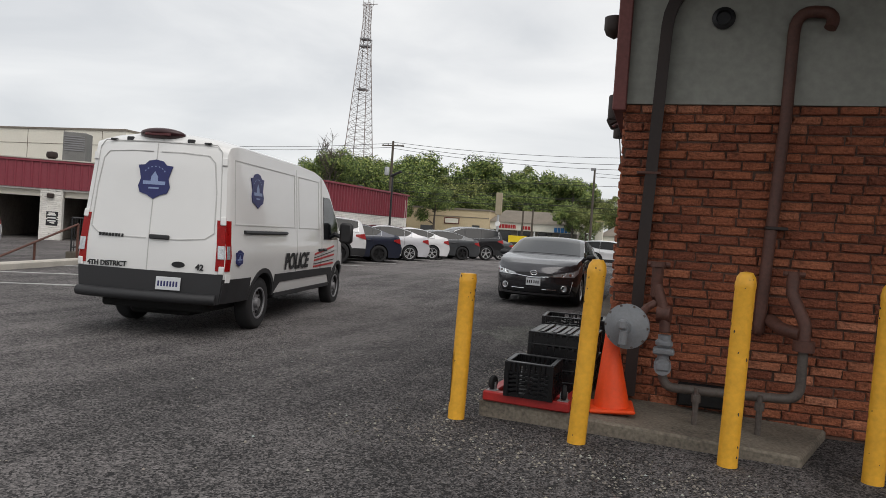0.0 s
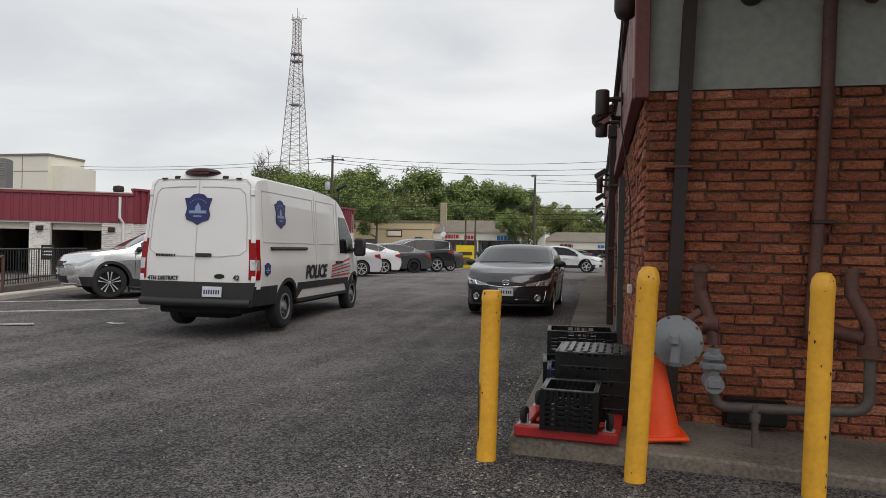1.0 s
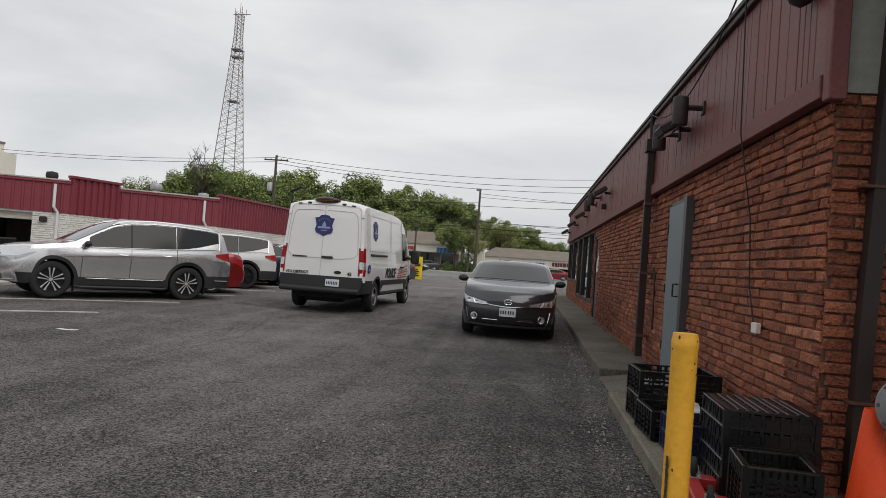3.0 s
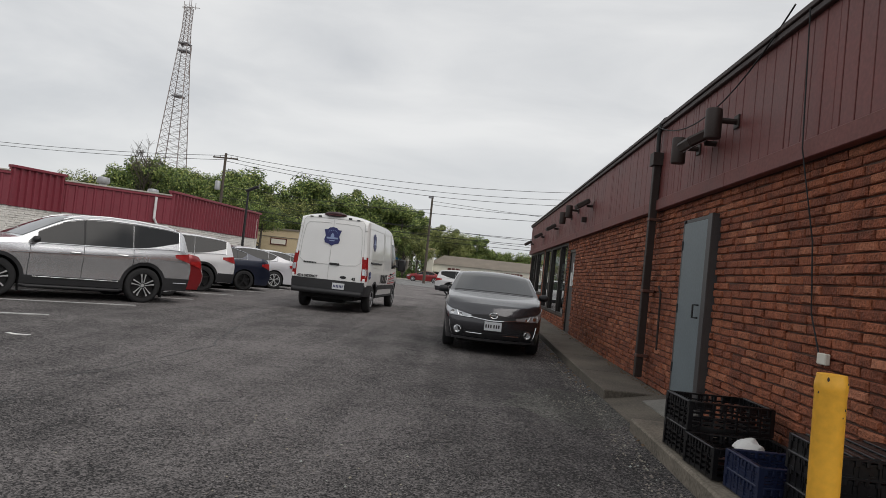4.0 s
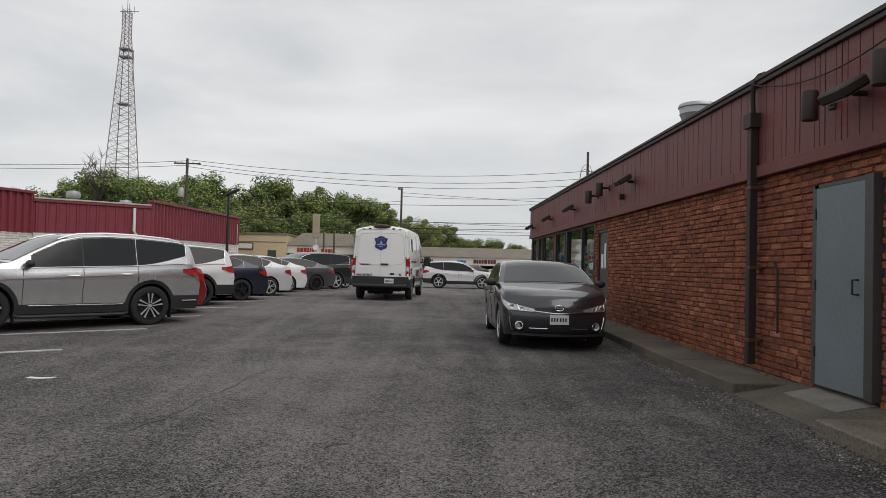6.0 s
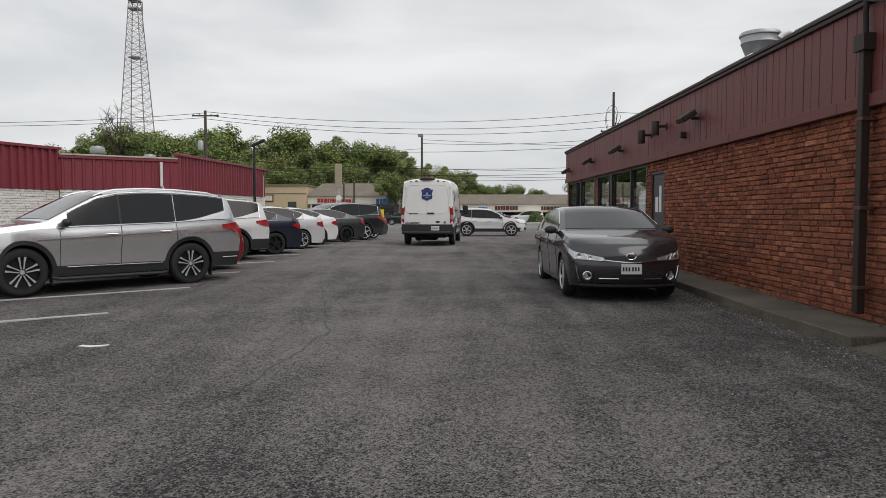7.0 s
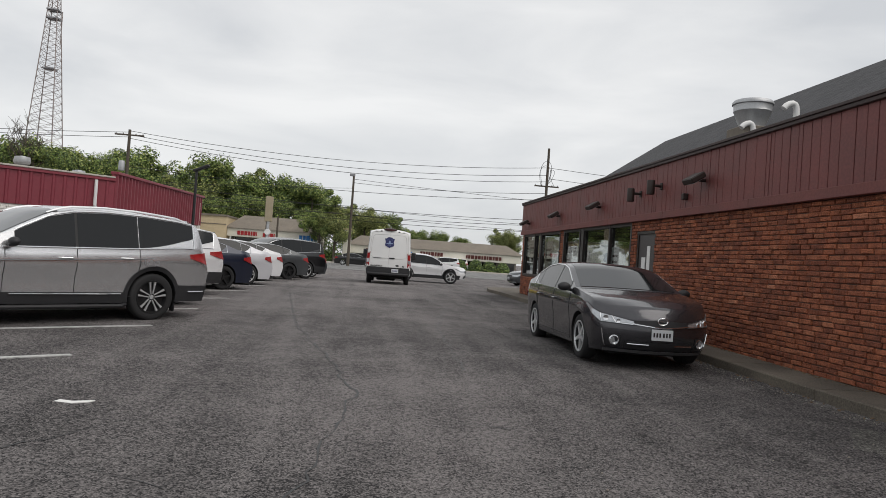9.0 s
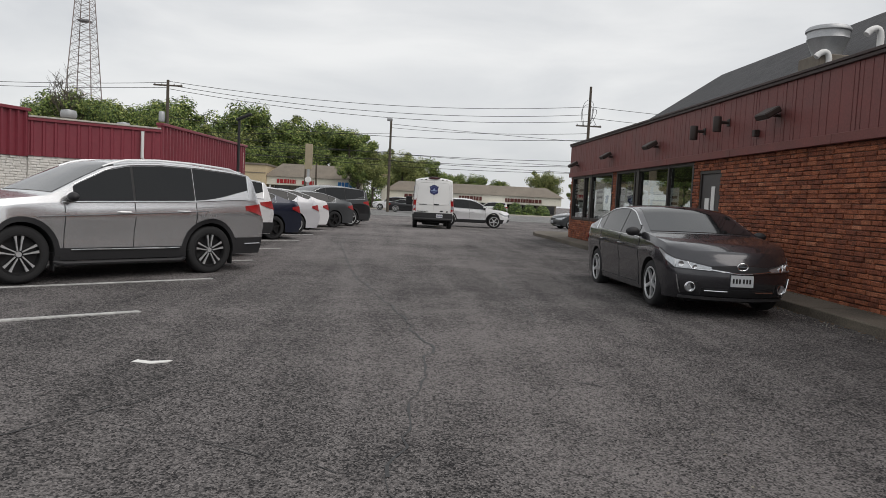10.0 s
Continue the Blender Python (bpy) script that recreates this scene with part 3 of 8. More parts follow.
for y, z, w, h, m in ((22.2, 1.25, 0.5, 0.75, PAPER), (26.2, 1.2, 0.45, 0.65, PAPER), (25.6, 1.75, 0.4, 0.5, OFF_WHITE), (28.3, 1.35, 0.9, 0.9, OFF_WHITE), (29.4, 1.75, 0.5, 0.6, PAPER), (30.7, 1.4, 0.8, 0.95, OFF_WHITE), (31.55, 1.75, 0.45, 0.55, PAPER)):
    bm = bmesh.new()
    box(bm, (WX + 0.055, y, z), (WX + 0.06, y + w, z + h))
    po = tagged(part("window_poster", bm, m), "pale paper poster behind the shop window", "poster", "shop window posters")
    bm = bmesh.new()
    for k in range(3):
        box(bm, (WX + 0.050, y + w * 0.15, z + h * (0.25 + 0.2 * k)), (WX + 0.0545, y + w * 0.85, z + h * (0.33 + 0.2 * k)))
    part("print", bm, PIPE_DARK, po)

# rainwater pipe, conduit and cables on the side wall
dp = thing("downpipe", pose(-0.355, 12.27, 0.0), "dark brown square downpipe with a hopper on the brick wall", "downpipe")
bm = bmesh.new()
box(bm, (-0.11, -0.05, 0.22), (-0.01, 0.05, 3.2), 0.008)
part("pipe", bm, PIPE_DARK, dp)
bm = bmesh.new()
prism(bm, [(-0.14, 0.1), (0.0, 0.1), (0.0, -0.1), (-0.14, -0.1)], 3.18, 3.36)
part("hopper", bm, PIPE_DARK, dp)
for z in (0.5, 1.4, 2.4):
    bm = bmesh.new()
    box(bm, (-0.115, -0.075, z), (0.04, 0.075, z + 0.04), 0.004)
    part("strap", bm, PIPE_BROWN, dp)
bm = bmesh.new()
tube(bm, [(-0.06, 0, 3.36), (-0.07, 0, 3.6)] + arc((-0.07, 0, 3.6), (0.1, -0.12, 3.84), (-0.08, -0.02, 3.92)), 0.03, 8)
part("cable_loop", bm, WIRE, dp, "black cable loop over the roof edge")
bm = bmesh.new()
tube(bm, [(-0.33, 11.75, 0.65), (-0.34, 11.75, 1.40), (-0.36, 11.80, 1.5)], 0.014, 8)
tagged(part("wall_conduit", bm, PIPE_DARK), "short rusty conduit on the brick wall", "conduit")


def sagging(p, q, drop, n=14):
    p, q = Vector(p), Vector(q)
    return [p.lerp(q, t) - Vector((0, 0, 4 * drop * t * (1 - t))) for t in (k / n for k in range(n + 1))]


bm = bmesh.new()
tube(bm, sagging((-0.42, 8.2, 3.9), (-0.44, 12.4, 3.78), 0.42), 0.008, 6)
tagged(part("fascia_cable", bm, WIRE), "black cable sagging along the fascia", "cable")
bm = bmesh.new()
tube(bm, [(-0.43, 7.9, 3.75), (-0.42, 7.85, 2.62), (-0.33, 7.75, 1.9), (-0.325, 7.68, 1.35), (-0.33, 7.5, 1.05)], 0.006, 6)
tagged(part("wall_cable", bm, WIRE), "thin black cable hanging down the brick wall", "cable")
bm = bmesh.new()
box(bm, (-0.35, 7.38, 1.0), (-0.31, 7.5, 1.08), 0.006)
tagged(part("junction_box", bm, OFF_WHITE), "small pale junction box on the brick wall", "junction box")
mast = thing("roof_mast", pose(-0.1, 8.2, 3.78), "dark service mast with a brace on the roof edge", "mast")
bm = bmesh.new()
tube(bm, [(0, 0, 0), (0, 0, 2.4)], 0.035, 10)
part("pole", bm, PIPE_DARK, mast)
bm = bmesh.new()
tube(bm, [(0, 0, 1.0), (1.4, -0.6, 0.0)], 0.025, 8)
part("brace", bm, PIPE_DARK, mast)


def wall_light(y, z, style):
    if style == "can":
        ob = thing("wall_light", pose(-0.36, y, z), "dark brown cylinder light on the fascia", "wall light", "fascia lights")
        bm = bmesh.new()
        lathe(bm, [(0.03, -0.15), (0.078, -0.15), (0.082, -0.135), (0.082, 0.135), (0.074, 0.15), (0.02, 0.15)], 16, pose(-0.24, 0, 0))
        part("can", bm, PIPE_DARK, ob, smooth=True)
        bm = bmesh.new()
        tube(bm, [(0, 0, 0.04), (-0.19, 0, 0.04)], 0.03, 8)
        box(bm, (-0.02, -0.06, -0.03), (0.0, 0.06, 0.11), 0.006)
        part("arm", bm, PIPE_DARK, ob)
    else:
        ob = thing("wall_light", pose(-0.36, y, z), "dark angled flood light on the fascia", "wall light", "fascia lights")
        bm = bmesh.new()
        m = pose(-0.22, 0, 0.02, 0, -32, 0)
        box(bm, (-0.15, -0.20, -0.05), (0.15, 0.20, 0.06), 0.02, m)
        part("head", bm, PIPE_DARK, ob)
        bm = bmesh.new()
        box(bm, (-0.125, -0.17, -0.058), (0.125, 0.17, -0.049), 0.0, m)
        part("lens", bm, LAMP_CLEAR, ob, "dusty glass lens")
        bm = bmesh.new()
        tube(bm, [(0, 0, 0.0), (-0.12, 0, 0.0)], 0.03, 8)
        part("arm", bm, PIPE_DARK, ob)


for y, z, style in ((9.45, 3.15, "can"), (10.05, 3.08, "flood"), (10.6, 3.08, "can"), (17.7, 3.16, "flood"), (19.6, 3.20, "can"), (20.7, 3.13, "can"), (23.4, 3.05, "flood"), (27.2, 3.02, "flood"), (31.2, 2.95, "flood")):
    wall_light(y, z, style)
bm = bmesh.new()
box(bm, (-0.46, 18.35, 2.86), (-0.36, 18.45, 2.98), 0.01)
tagged(part("security_camera", bm, PIPE_DARK), "small dark camera box on the fascia", "camera")
bm = bmesh.new()
lathe(bm, [(0.0, -0.09), (0.07, -0.05), (0.09, 0.0), (0.09, 0.1), (0.03, 0.12)], 14, pose(-0.44, 6.62, 3.30))
tagged(part("bell_lamp", bm, PIPE_DARK, smooth=True), "small dark bell lamp at the fascia corner", "wall light")

# ---- end wall: pipes, gas meter ----
ds = thing("downspout", pose(-0.06, 6.31, 0.0), "wide dark brown downspout at the corner of the end wall", "downspout")
bm = bmesh.new()
tube(bm, [(-0.02, 0, 0.16), (0.0, 0, 1.2), (0.07, -0.03, 3.20)] + arc((0.07, -0.03, 3.20), (0.32, -0.03, 3.62), (0.08, -0.03, 3.48))[1:] + [(0.42, -0.03, 3.75)], 0.066, 4)
part("pipe", bm, PIPE_DARK, ds)
for z in (0.7, 2.0):
    bm = bmesh.new()
    box(bm, (-0.085, -0.07, z), (0.105, 0.03, z + 0.02), 0.003)
    part("strap", bm, PIPE_BROWN, ds)
vp = thing("vent_stack", pose(0.93, 6.29, 0.0), "rusty brown vent pipe bent over at the top", "vent pipe")
bm = bmesh.new()
tube(bm, [(-0.06, 0.06, 0.80), (-0.06, 0, 0.80)] + arc((-0.06, 0, 0.80), (-0.055, 0, 0.95), (-0.06, -0.02, 0.8)) + [(0.02, 0, 2.5), (0.03, 0, 3.15)] + arc((0.03, 0, 3.15), (0.16, -0.02, 3.30), (0.035, 0, 3.31))[1:] + [(0.24, -0.03, 3.29)] + arc((0.24, -0.03, 3.29), (0.27, -0.06, 3.16), (0.32, -0.04, 3.26))[1:], 0.046, 12)
part("pipe", bm, PIPE_BROWN, vp, smooth=True)
for z in (1.6,):
    bm = bmesh.new()
    box(bm, (-0.07, -0.055, z), (0.09, 0.06, z + 0.025), 0.003)
    part("strap", bm, PIPE_DARK, vp)
bm = bmesh.new()
lathe(bm, [(0.0, 0.0), (0.085, 0.0), (0.09, 0.03), (0.06, 0.05), (0.05, 0.02), (0.0, 0.02)], 18, pose(0.44, 6.335, 3.28, 90, 0, 0))
tagged(part("wall_vent", bm, BLACK, smooth=True), "round sooty vent hole in the cream panel", "vent")

gas = thing("gas_meter_set", pose(0.0, 5.98, 0.13), "grey gas regulator with rusty pipes on the slab", "gas regulator")
bm = bmesh.new()
lathe(bm, [(0.0, -0.06), (0.09, -0.055), (0.145, -0.02), (0.168, -0.012), (0.168, 0.012), (0.145, 0.02), (0.09, 0.06), (0.05, 0.07), (0.05, 0.12), (0.0, 0.125)], 30, pose(-0.11, -0.34, 0.67, 90, 0, -14))
disc = part("diaphragm_case", bm, GAS_GREY, gas, "round grey diaphragm case", smooth=30)
for k in range(10):
    bm = bmesh.new()
    a = k * math.tau / 10
    lathe(bm, [(0.011, -0.018), (0.011, 0.018)], 6, pose(-0.11, -0.34, 0.67, 90, 0, -14) @ pose(0.156 * math.cos(a), 0.156 * math.sin(a), 0))
    part("bolt", bm, PIPE_GREY, disc)
bm = bmesh.new()
box(bm, (-0.03, -0.03, -0.02), (0.03, 0.03, 0.05), 0.012, pose(-0.135, -0.475, 0.68))
tube(bm, [(-0.125, -0.46, 0.65), (-0.13, -0.46, 0.55)], 0.03, 10)
part("spring_cap", bm, GAS_GREY, gas)
bm = bmesh.new()
box(bm, (0.085, -0.11, 0.45), (0.245, 0.03, 0.50), 0.012)
box(bm, (0.10, -0.10, 0.50), (0.23, 0.02, 0.57), 0.025)
for q in (0.10, 0.165, 0.23):
    tube(bm, [(q, -0.115, 0.475), (q, -0.125, 0.475)], 0.010, 6)
box(bm, (0.115, -0.135, 0.33), (0.215, -0.11, 0.40), 0.012)
tube(bm, [(0.165, -0.04, 0.56), (0.165, -0.04, 0.60)], 0.05, 12)
tube(bm, [(0.165, -0.12, 0.36), (0.165, 0.06, 0.36)], 0.065, 14)
tube(bm, [(0.165, -0.04, 0.47), (0.165, -0.04, 0.30)], 0.045, 12)
part("meter", bm, GAS_GREY, gas, "small grey meter body", smooth=35)
bm = bmesh.new()
tube(bm, [(0.10, 0.22, 0.86), (0.10, 0.10, 0.86)] + [(0.08, 0.02, 0.90), (0.08, 0.0, 1.12)], 0.045, 12)
tube(bm, [(0.08, 0.0, 1.12), (0.08, 0.0, 1.16)], 0.06, 12)
tube(bm, [(0.0, 0.0, 1.14), (0.17, 0.0, 1.14)], 0.022, 8)
tube(bm, [(0.08, 0, 0.98), (0.15, -0.02, 0.78), (0.165, -0.03, 0.62)], 0.042, 12)
tube(bm, [(0.10, 0.0, 0.76), (0.20, -0.02, 0.76)], 0.07, 12)
tube(bm, [(-0.11, -0.30, 0.64), (-0.05, -0.16, 0.72), (0.02, -0.02, 0.80), (0.08, 0, 0.84)], 0.03, 10)
part("valve_pipe", bm, PIPE_BROWN, gas, "rusty brown valve pipe", smooth=35)
bm = bmesh.new()
tube(bm, arc((0.165, -0.04, 0.34), (0.26, -0.04, 0.20), (0.165, -0.04, 0.20)) + [(0.55, -0.03, 0.20), (1.02, -0.03, 0.215)] + arc((1.02, -0.03, 0.215), (1.14, -0.03, 0.33), (1.14, -0.03, 0.215))[1:] + [(1.14, -0.03, 0.62)], 0.036, 12)
part("grey_pipe", bm, PIPE_GREY, gas, "grey horizontal gas pipe", smooth=35)
bm = bmesh.new()
tube(bm, [(1.14, -0.03, 0.58), (1.14, -0.03, 0.66)], 0.075, 12)
tube(bm, [(1.14, -0.03, 0.64), (1.14, -0.02, 0.78), (1.08, 0.02, 0.92), (1.05, 0.06, 1.0), (1.05, 0.06, 1.16)], 0.045, 12)
tube(bm, [(0.95, 0.3, 0.76), (1.0, 0.1, 0.72), (1.12, -0.02, 0.70)], 0.05, 12)
tube(bm, [(0.98, 0.06, 1.14), (1.13, 0.06, 1.14)], 0.02, 8)
part("outlet_pipe", bm, PIPE_BROWN, gas, "rusty brown outlet pipe with a flange", smooth=35)
for x in (0.42, 0.86):
    bm = bmesh.new()
    tube(bm, [(x, -0.14, -0.055), (x, -0.14, 0.14)], 0.022, 8)
    tube(bm, [(x, -0.14, 0.13), (x, -0.14, 0.19)], 0.034, 8)
    tube(bm, [(x, -0.14, 0.19), (x, -0.14, 0.24)], 0.018, 8)
    part("pipe_stand", bm, PIPE_GREY, gas)
bm = bmesh.new()
box(bm, (0.30, 6.24, 0.14), (0.72, 6.36, 0.33), 0.015)
tagged(part("floor_vent", bm, BLACK_PLASTIC), "black vent box at the foot of the brick wall", "vent")

# ---- bollards ----
for x, y, h, lx, ly in ((-1.31, 5.39, 1.125, 0.012, 0.04), (-0.38, 5.21, 1.275, 0.06, 0.0), (0.605, 5.20, 1.265, 0.03, 0.0), (1.475, 5.30, 1.26, 0.03, 0.0)):
    ob = thing("bollard", pose(x, y, 0) , "chipped yellow steel bollard set in asphalt", "bollard", "bollards before the store")
    bm = bmesh.new()
    r = 0.064
    lathe(bm, [(r + 0.002, -0.05), (r, 0.02), (r, h * 0.5), (r, h - 0.10), (r + 0.003, h - 0.085), (r + 0.003, h - 0.06), (r, h - 0.05), (r * 0.93, h - 0.02), (r * 0.6, h + (0.012 if x > -1 else -0.018)), (0.0, h + (0.018 if x > -1 else -0.018))], 28)
    for v in bm.verts:
        v.co.x += lx * v.co.z / h
        v.co.y += ly * v.co.z / h
    post = part("post", bm, YELLOW, ob, smooth=35)
    rnd = random.Random(int(100 * (x + 5)))
    bm = bmesh.new()
    for k in range(11):
        a, z, s = rnd.uniform(math.pi, 2 * math.pi), rnd.choice((rnd.uniform(0.02, h - 0.05), rnd.uniform(h - 0.2, h - 0.03))), rnd.uniform(0.002, 0.007)
        c = Vector((lx * z / h, ly * z / h, z))
        prism(bm, [(s * math.cos(q) * rnd.uniform(0.5, 1.2), 1.6 * s * math.sin(q) * rnd.uniform(0.5, 1.4)) for q in (j * math.tau / 7 for j in range(7))], 0, 0.0025, Matrix.Translation(c + Vector((math.cos(a), math.sin(a), 0)) * (r - 0.0005)) @ pose(0, 0, 0, 90, 0, 90 + math.degrees(a)))
    part("paint_chip", bm, CHIP, post, "bare rust chips")["kind"] = "stuff"
    if x < -1:
        bm = bmesh.new()
        for k in range(9):
            z = 0.12 + 0.042 * k
            prism(bm, [(-0.010 * rnd.uniform(0.4, 1.3), 0), (0.012 * rnd.uniform(0.4, 1.2), 0.0), (0.010 * rnd.uniform(0.3, 1.2), 0.05), (-0.008, 0.05)], 0, 0.003, Matrix.Translation((0.006 - 0.056, -0.030, z)) @ pose(0, 0, 0, 90, 0, -62))
        part("scrape", bm, CHIP, post, "black rubber scrape")

# ---- cone, dolly, crates ----
cone = thing("traffic_cone", pose(-0.19, 5.83, 0.13, 2, -4, 6), "faded orange traffic cone on the slab", "traffic cone")
bm = bmesh.new()
box(bm, (-0.17, -0.17, 0.0), (0.17, 0.17, 0.03), 0.012)
part("base", bm, CONE_ORANGE, cone)
bm = bmesh.new()
lathe(bm, [(0.140, 0.03), (0.132, 0.06), (0.042, 0.60), (0.034, 0.63), (0.026, 0.63), (0.026, 0.55)], 28)
part("body", bm, CONE_ORANGE, cone, smooth=True)

dolly = thing("dolly", pose(-0.78, 5.86, 0.13, 0, 0, -5), "red plastic crate dolly lying upside down", "dolly")
bm = bmesh.new()
for lo, hi in (((-0.34, -0.36, 0.0), (0.34, -0.27, 0.075)), ((-0.34, 0.27, 0.0), (0.34, 0.36, 0.075)), ((-0.34, -0.27, 0.0), (-0.25, 0.27, 0.075)), ((0.25, -0.27, 0.0), (0.34, 0.27, 0.075)), ((-0.25, -0.05, 0.0), (0.25, 0.05, 0.05))):
    box(bm, lo, hi, 0.01)
part("deck", bm, DOLLY_RED, dolly)
for x in (-0.28, 0.28):
    for y in (-0.29, 0.29):
        bm = bmesh.new()
        lathe(bm, [(0.02, -0.016), (0.05, -0.016), (0.056, -0.008), (0.056, 0.008), (0.05, 0.016), (0.02, 0.016)], 16, pose(x, y, 0.135, 0, 90, 20 if x > 0 else -10))
        wheel = part("caster_wheel", bm, RUBBER, dolly)
        bm = bmesh.new()
        box(bm, (x - 0.026, y - 0.02, 0.07), (x - 0.02, y + 0.02, 0.14))
        box(bm, (x + 0.02, y - 0.02, 0.07), (x + 0.026, y + 0.02, 0.14))
        box(bm, (x - 0.04, y - 0.04, 0.072), (x + 0.04, y + 0.04, 0.08))
        part("fork", bm, STEEL, wheel)


def crate(name, m, w, d, h, material, label, cat="crate", group="", slats=4, wavy=False, open_side=False):
    """A plastic crate of rails, corner posts and slotted sides."""
    ob = thing(name, m, label, cat, group)
    t = 0.012
    for nm, sx, sy, length, along_x in (("front_side", 0, -d / 2, w, True), ("back_side", 0, d / 2, w, True), ("end_side", -w / 2, 0, d, False), ("end_side", w / 2, 0, d, False)):
        bm = bmesh.new()
        low_front = open_side and along_x and nm == "front_side"
        top_z = h * (0.70 if low_front else 0.80)

        def bar(a, b, z0, z1, thick, edge=0.0):
            if along_x:
                box(bm, (a, sy - thick, z0), (b, sy + thick, z1), edge)
            else:
                box(bm, (sx - thick, a, z0), (sx + thick, b, z1), edge)

        bar(-length / 2, length / 2, 0.0, 0.02, t)
        bar(-length / 2, length / 2, top_z - 0.012, top_z, t)
        if not low_front:
            bar(-length / 2, -length * 0.22, top_z, h, t * 0.45)
            bar(length * 0.22, length / 2, top_z, h, t * 0.45)
            bar(-length / 2, length / 2, h - 0.014, h, t * 1.5, 0.003)
            for k in range(9):
                q = -length / 2 + length * (k + 0.5) / 9
                bar(q - 0.011, q + 0.011, top_z - 0.02, h - 0.004, t * 1.6, 0.002)
        rows = max(4, int(top_z / 0.036))
        for k in range(rows):
            z0 = 0.01 + (top_z - 0.02) * k / rows
            n_step = 7
            for q in range(n_step):
                dz = 0.008 if q % 2 else 0.0
                bar(-length / 2 + length * q / n_step - 0.002, -length / 2 + length * (q + 1) / n_step + 0.002, z0 + dz, z0 + dz + 0.017, t * (1.0 if q % 2 else 0.7))
        n = max(4, int(length / 0.09))
        for k in range(n + 1):
            q = -length / 2 + length * k / n
            wv = 0.006 if k not in (0, n) else 0.018
            if along_x:
                box(bm, (q - wv, sy - t * 1.3, 0.0), (q + wv, sy + t * 1.3, h * (0.98 if not open_side or nm != "front_side" else 0.7)))
            else:
                box(bm, (sx - t * 1.3, q - wv, 0.0), (sx + t * 1.3, q + wv, h * 0.98))
        part(nm, bm, material, ob)
    bm = bmesh.new()
    for k in range(6):
        q = -w / 2 + w * (k + 0.5) / 6
        box(bm, (q - 0.02, -d / 2, 0.0), (q + 0.02, d / 2, 0.012))
    for k in range(5):
        q = -d / 2 + d * (k + 0.5) / 5
        box(bm, (-w / 2, q - 0.015, 0.001), (w / 2, q + 0.015, 0.011))
    part("bottom", bm, material, ob)
    return ob


crate("milk_crate", pose(-0.775, 5.62, 0.21, 3, 0, -4), 0.34, 0.30, 0.27, BLACK_PLASTIC, "black plastic milk crate on the red dolly", group="crates by the wall", slats=6)
z = 0.14
for k in range(5):
    tray = crate("bread_tray", pose(-0.64 + 0.006 * (k % 3), 6.34, z, 0, 0, -2 + k % 2), 0.50, 0.56, 0.105, BLACK_PLASTIC, "black plastic delivery tray in a stack", "tray", "stacked trays", slats=2)
    z += 0.098
bm = bmesh.new()
for k in range(9):
    q = -0.22 + 0.055 * k
    box(bm, (q - 0.019, -0.27, 0.092), (q + 0.019, 0.27, 0.106 + 0.006 * (k % 2)), 0.003)
for k in range(7):
    q = -0.24 + 0.08 * k
    box(bm, (-0.24, q - 0.014, 0.090), (0.24, q + 0.014, 0.102))
part("cover", bm, BLACK_PLASTIC, tray, "ribbed black cover")["kind"] = "stuff"
z = 0.14
for k in range(2):
    crate("blue_crate", pose(-0.78, 6.98, z, 0, 0, 3), 0.46, 0.46, 0.13, BLUE_PLASTIC, "dark blue plastic crate in a stack", "crate", "stacked blue crates", slats=2)
    z += 0.12
for k, (y, z, rz) in enumerate(((7.58, 0.14, 4), (8.16, 0.14, 2), (8.16, 0.36, 3))):
    c = crate("produce_crate", pose(-0.77, y, z, 0, 0, rz), 0.64, 0.50, 0.22, BLACK_PLASTIC, "open black plastic produce crate on the pavement", "crate", "produce crates", slats=3, open_side=False)
bm = bmesh.new()
box(bm, (-1.03, 7.38, 0.20), (-0.5, 7.80, 0.27), 0.02)
tagged(part("cardboard_liner", bm, CHERRY), "dark red board lying in a crate", "board")
bm = bmesh.new()
bmesh.ops.create_icosphere(bm, subdivisions=3, radius=0.11, matrix=pose(-0.72, 7.62, 0.33))
for v in bm.verts:
    q = noise.noise(v.co * 14) * 0.05
    v.co += Vector((q, q * 0.6, q * 0.8))
    v.co.z = 0.27 + (v.co.z - 0.27) * 0.7
tagged(part("plastic_bag", bm, PAPER), "crumpled white plastic bag in a crate", "bag")
for k, s in enumerate((0.045, 0.035)):
    bm = bmesh.new()
    box(bm, (-0.92 + k * 0.14, 7.306, 0.24), (-0.92 + k * 0.14 + s, 7.312, 0.24 + s))
    tagged(part("crate_sticker", bm, PAPER), "small white sticker on the produce crate", "sticker", "crate stickers")

# dry leaves and grit along the foot of the wall
bm = bmesh.new()
rnd = random.Random(5)
for k in range(420):
    y = rnd.uniform(6.4, 22)
    x = -0.33 - abs(rnd.gauss(0, 0.05)) if rnd.random() < 0.6 else -1.08 - abs(rnd.gauss(0, 0.06))
    z = gz(y) + (0.130 if x > -1.04 else 0.006)
    if 9.4 < y < 11.35:
        continue
    s = rnd.uniform(0.008, 0.03)
    prism(bm, [(s * math.cos(a) * rnd.uniform(0.4, 1), s * math.sin(a) * rnd.uniform(0.4, 1)) for a in (j * math.tau / 5 for j in range(5))], 0, 0.006, pose(x, y, z, rnd.uniform(-20, 20), rnd.uniform(-20, 20), rnd.uniform(0, 360)))
tagged(part("leaf_litter", bm, mat("dry_leaf", (0.15, 0.10, 0.06), 0.9, var=0.5, scale=8)), "dry leaves and grit along the wall foot", "litter", kind="stuff")
bm = bmesh.new()
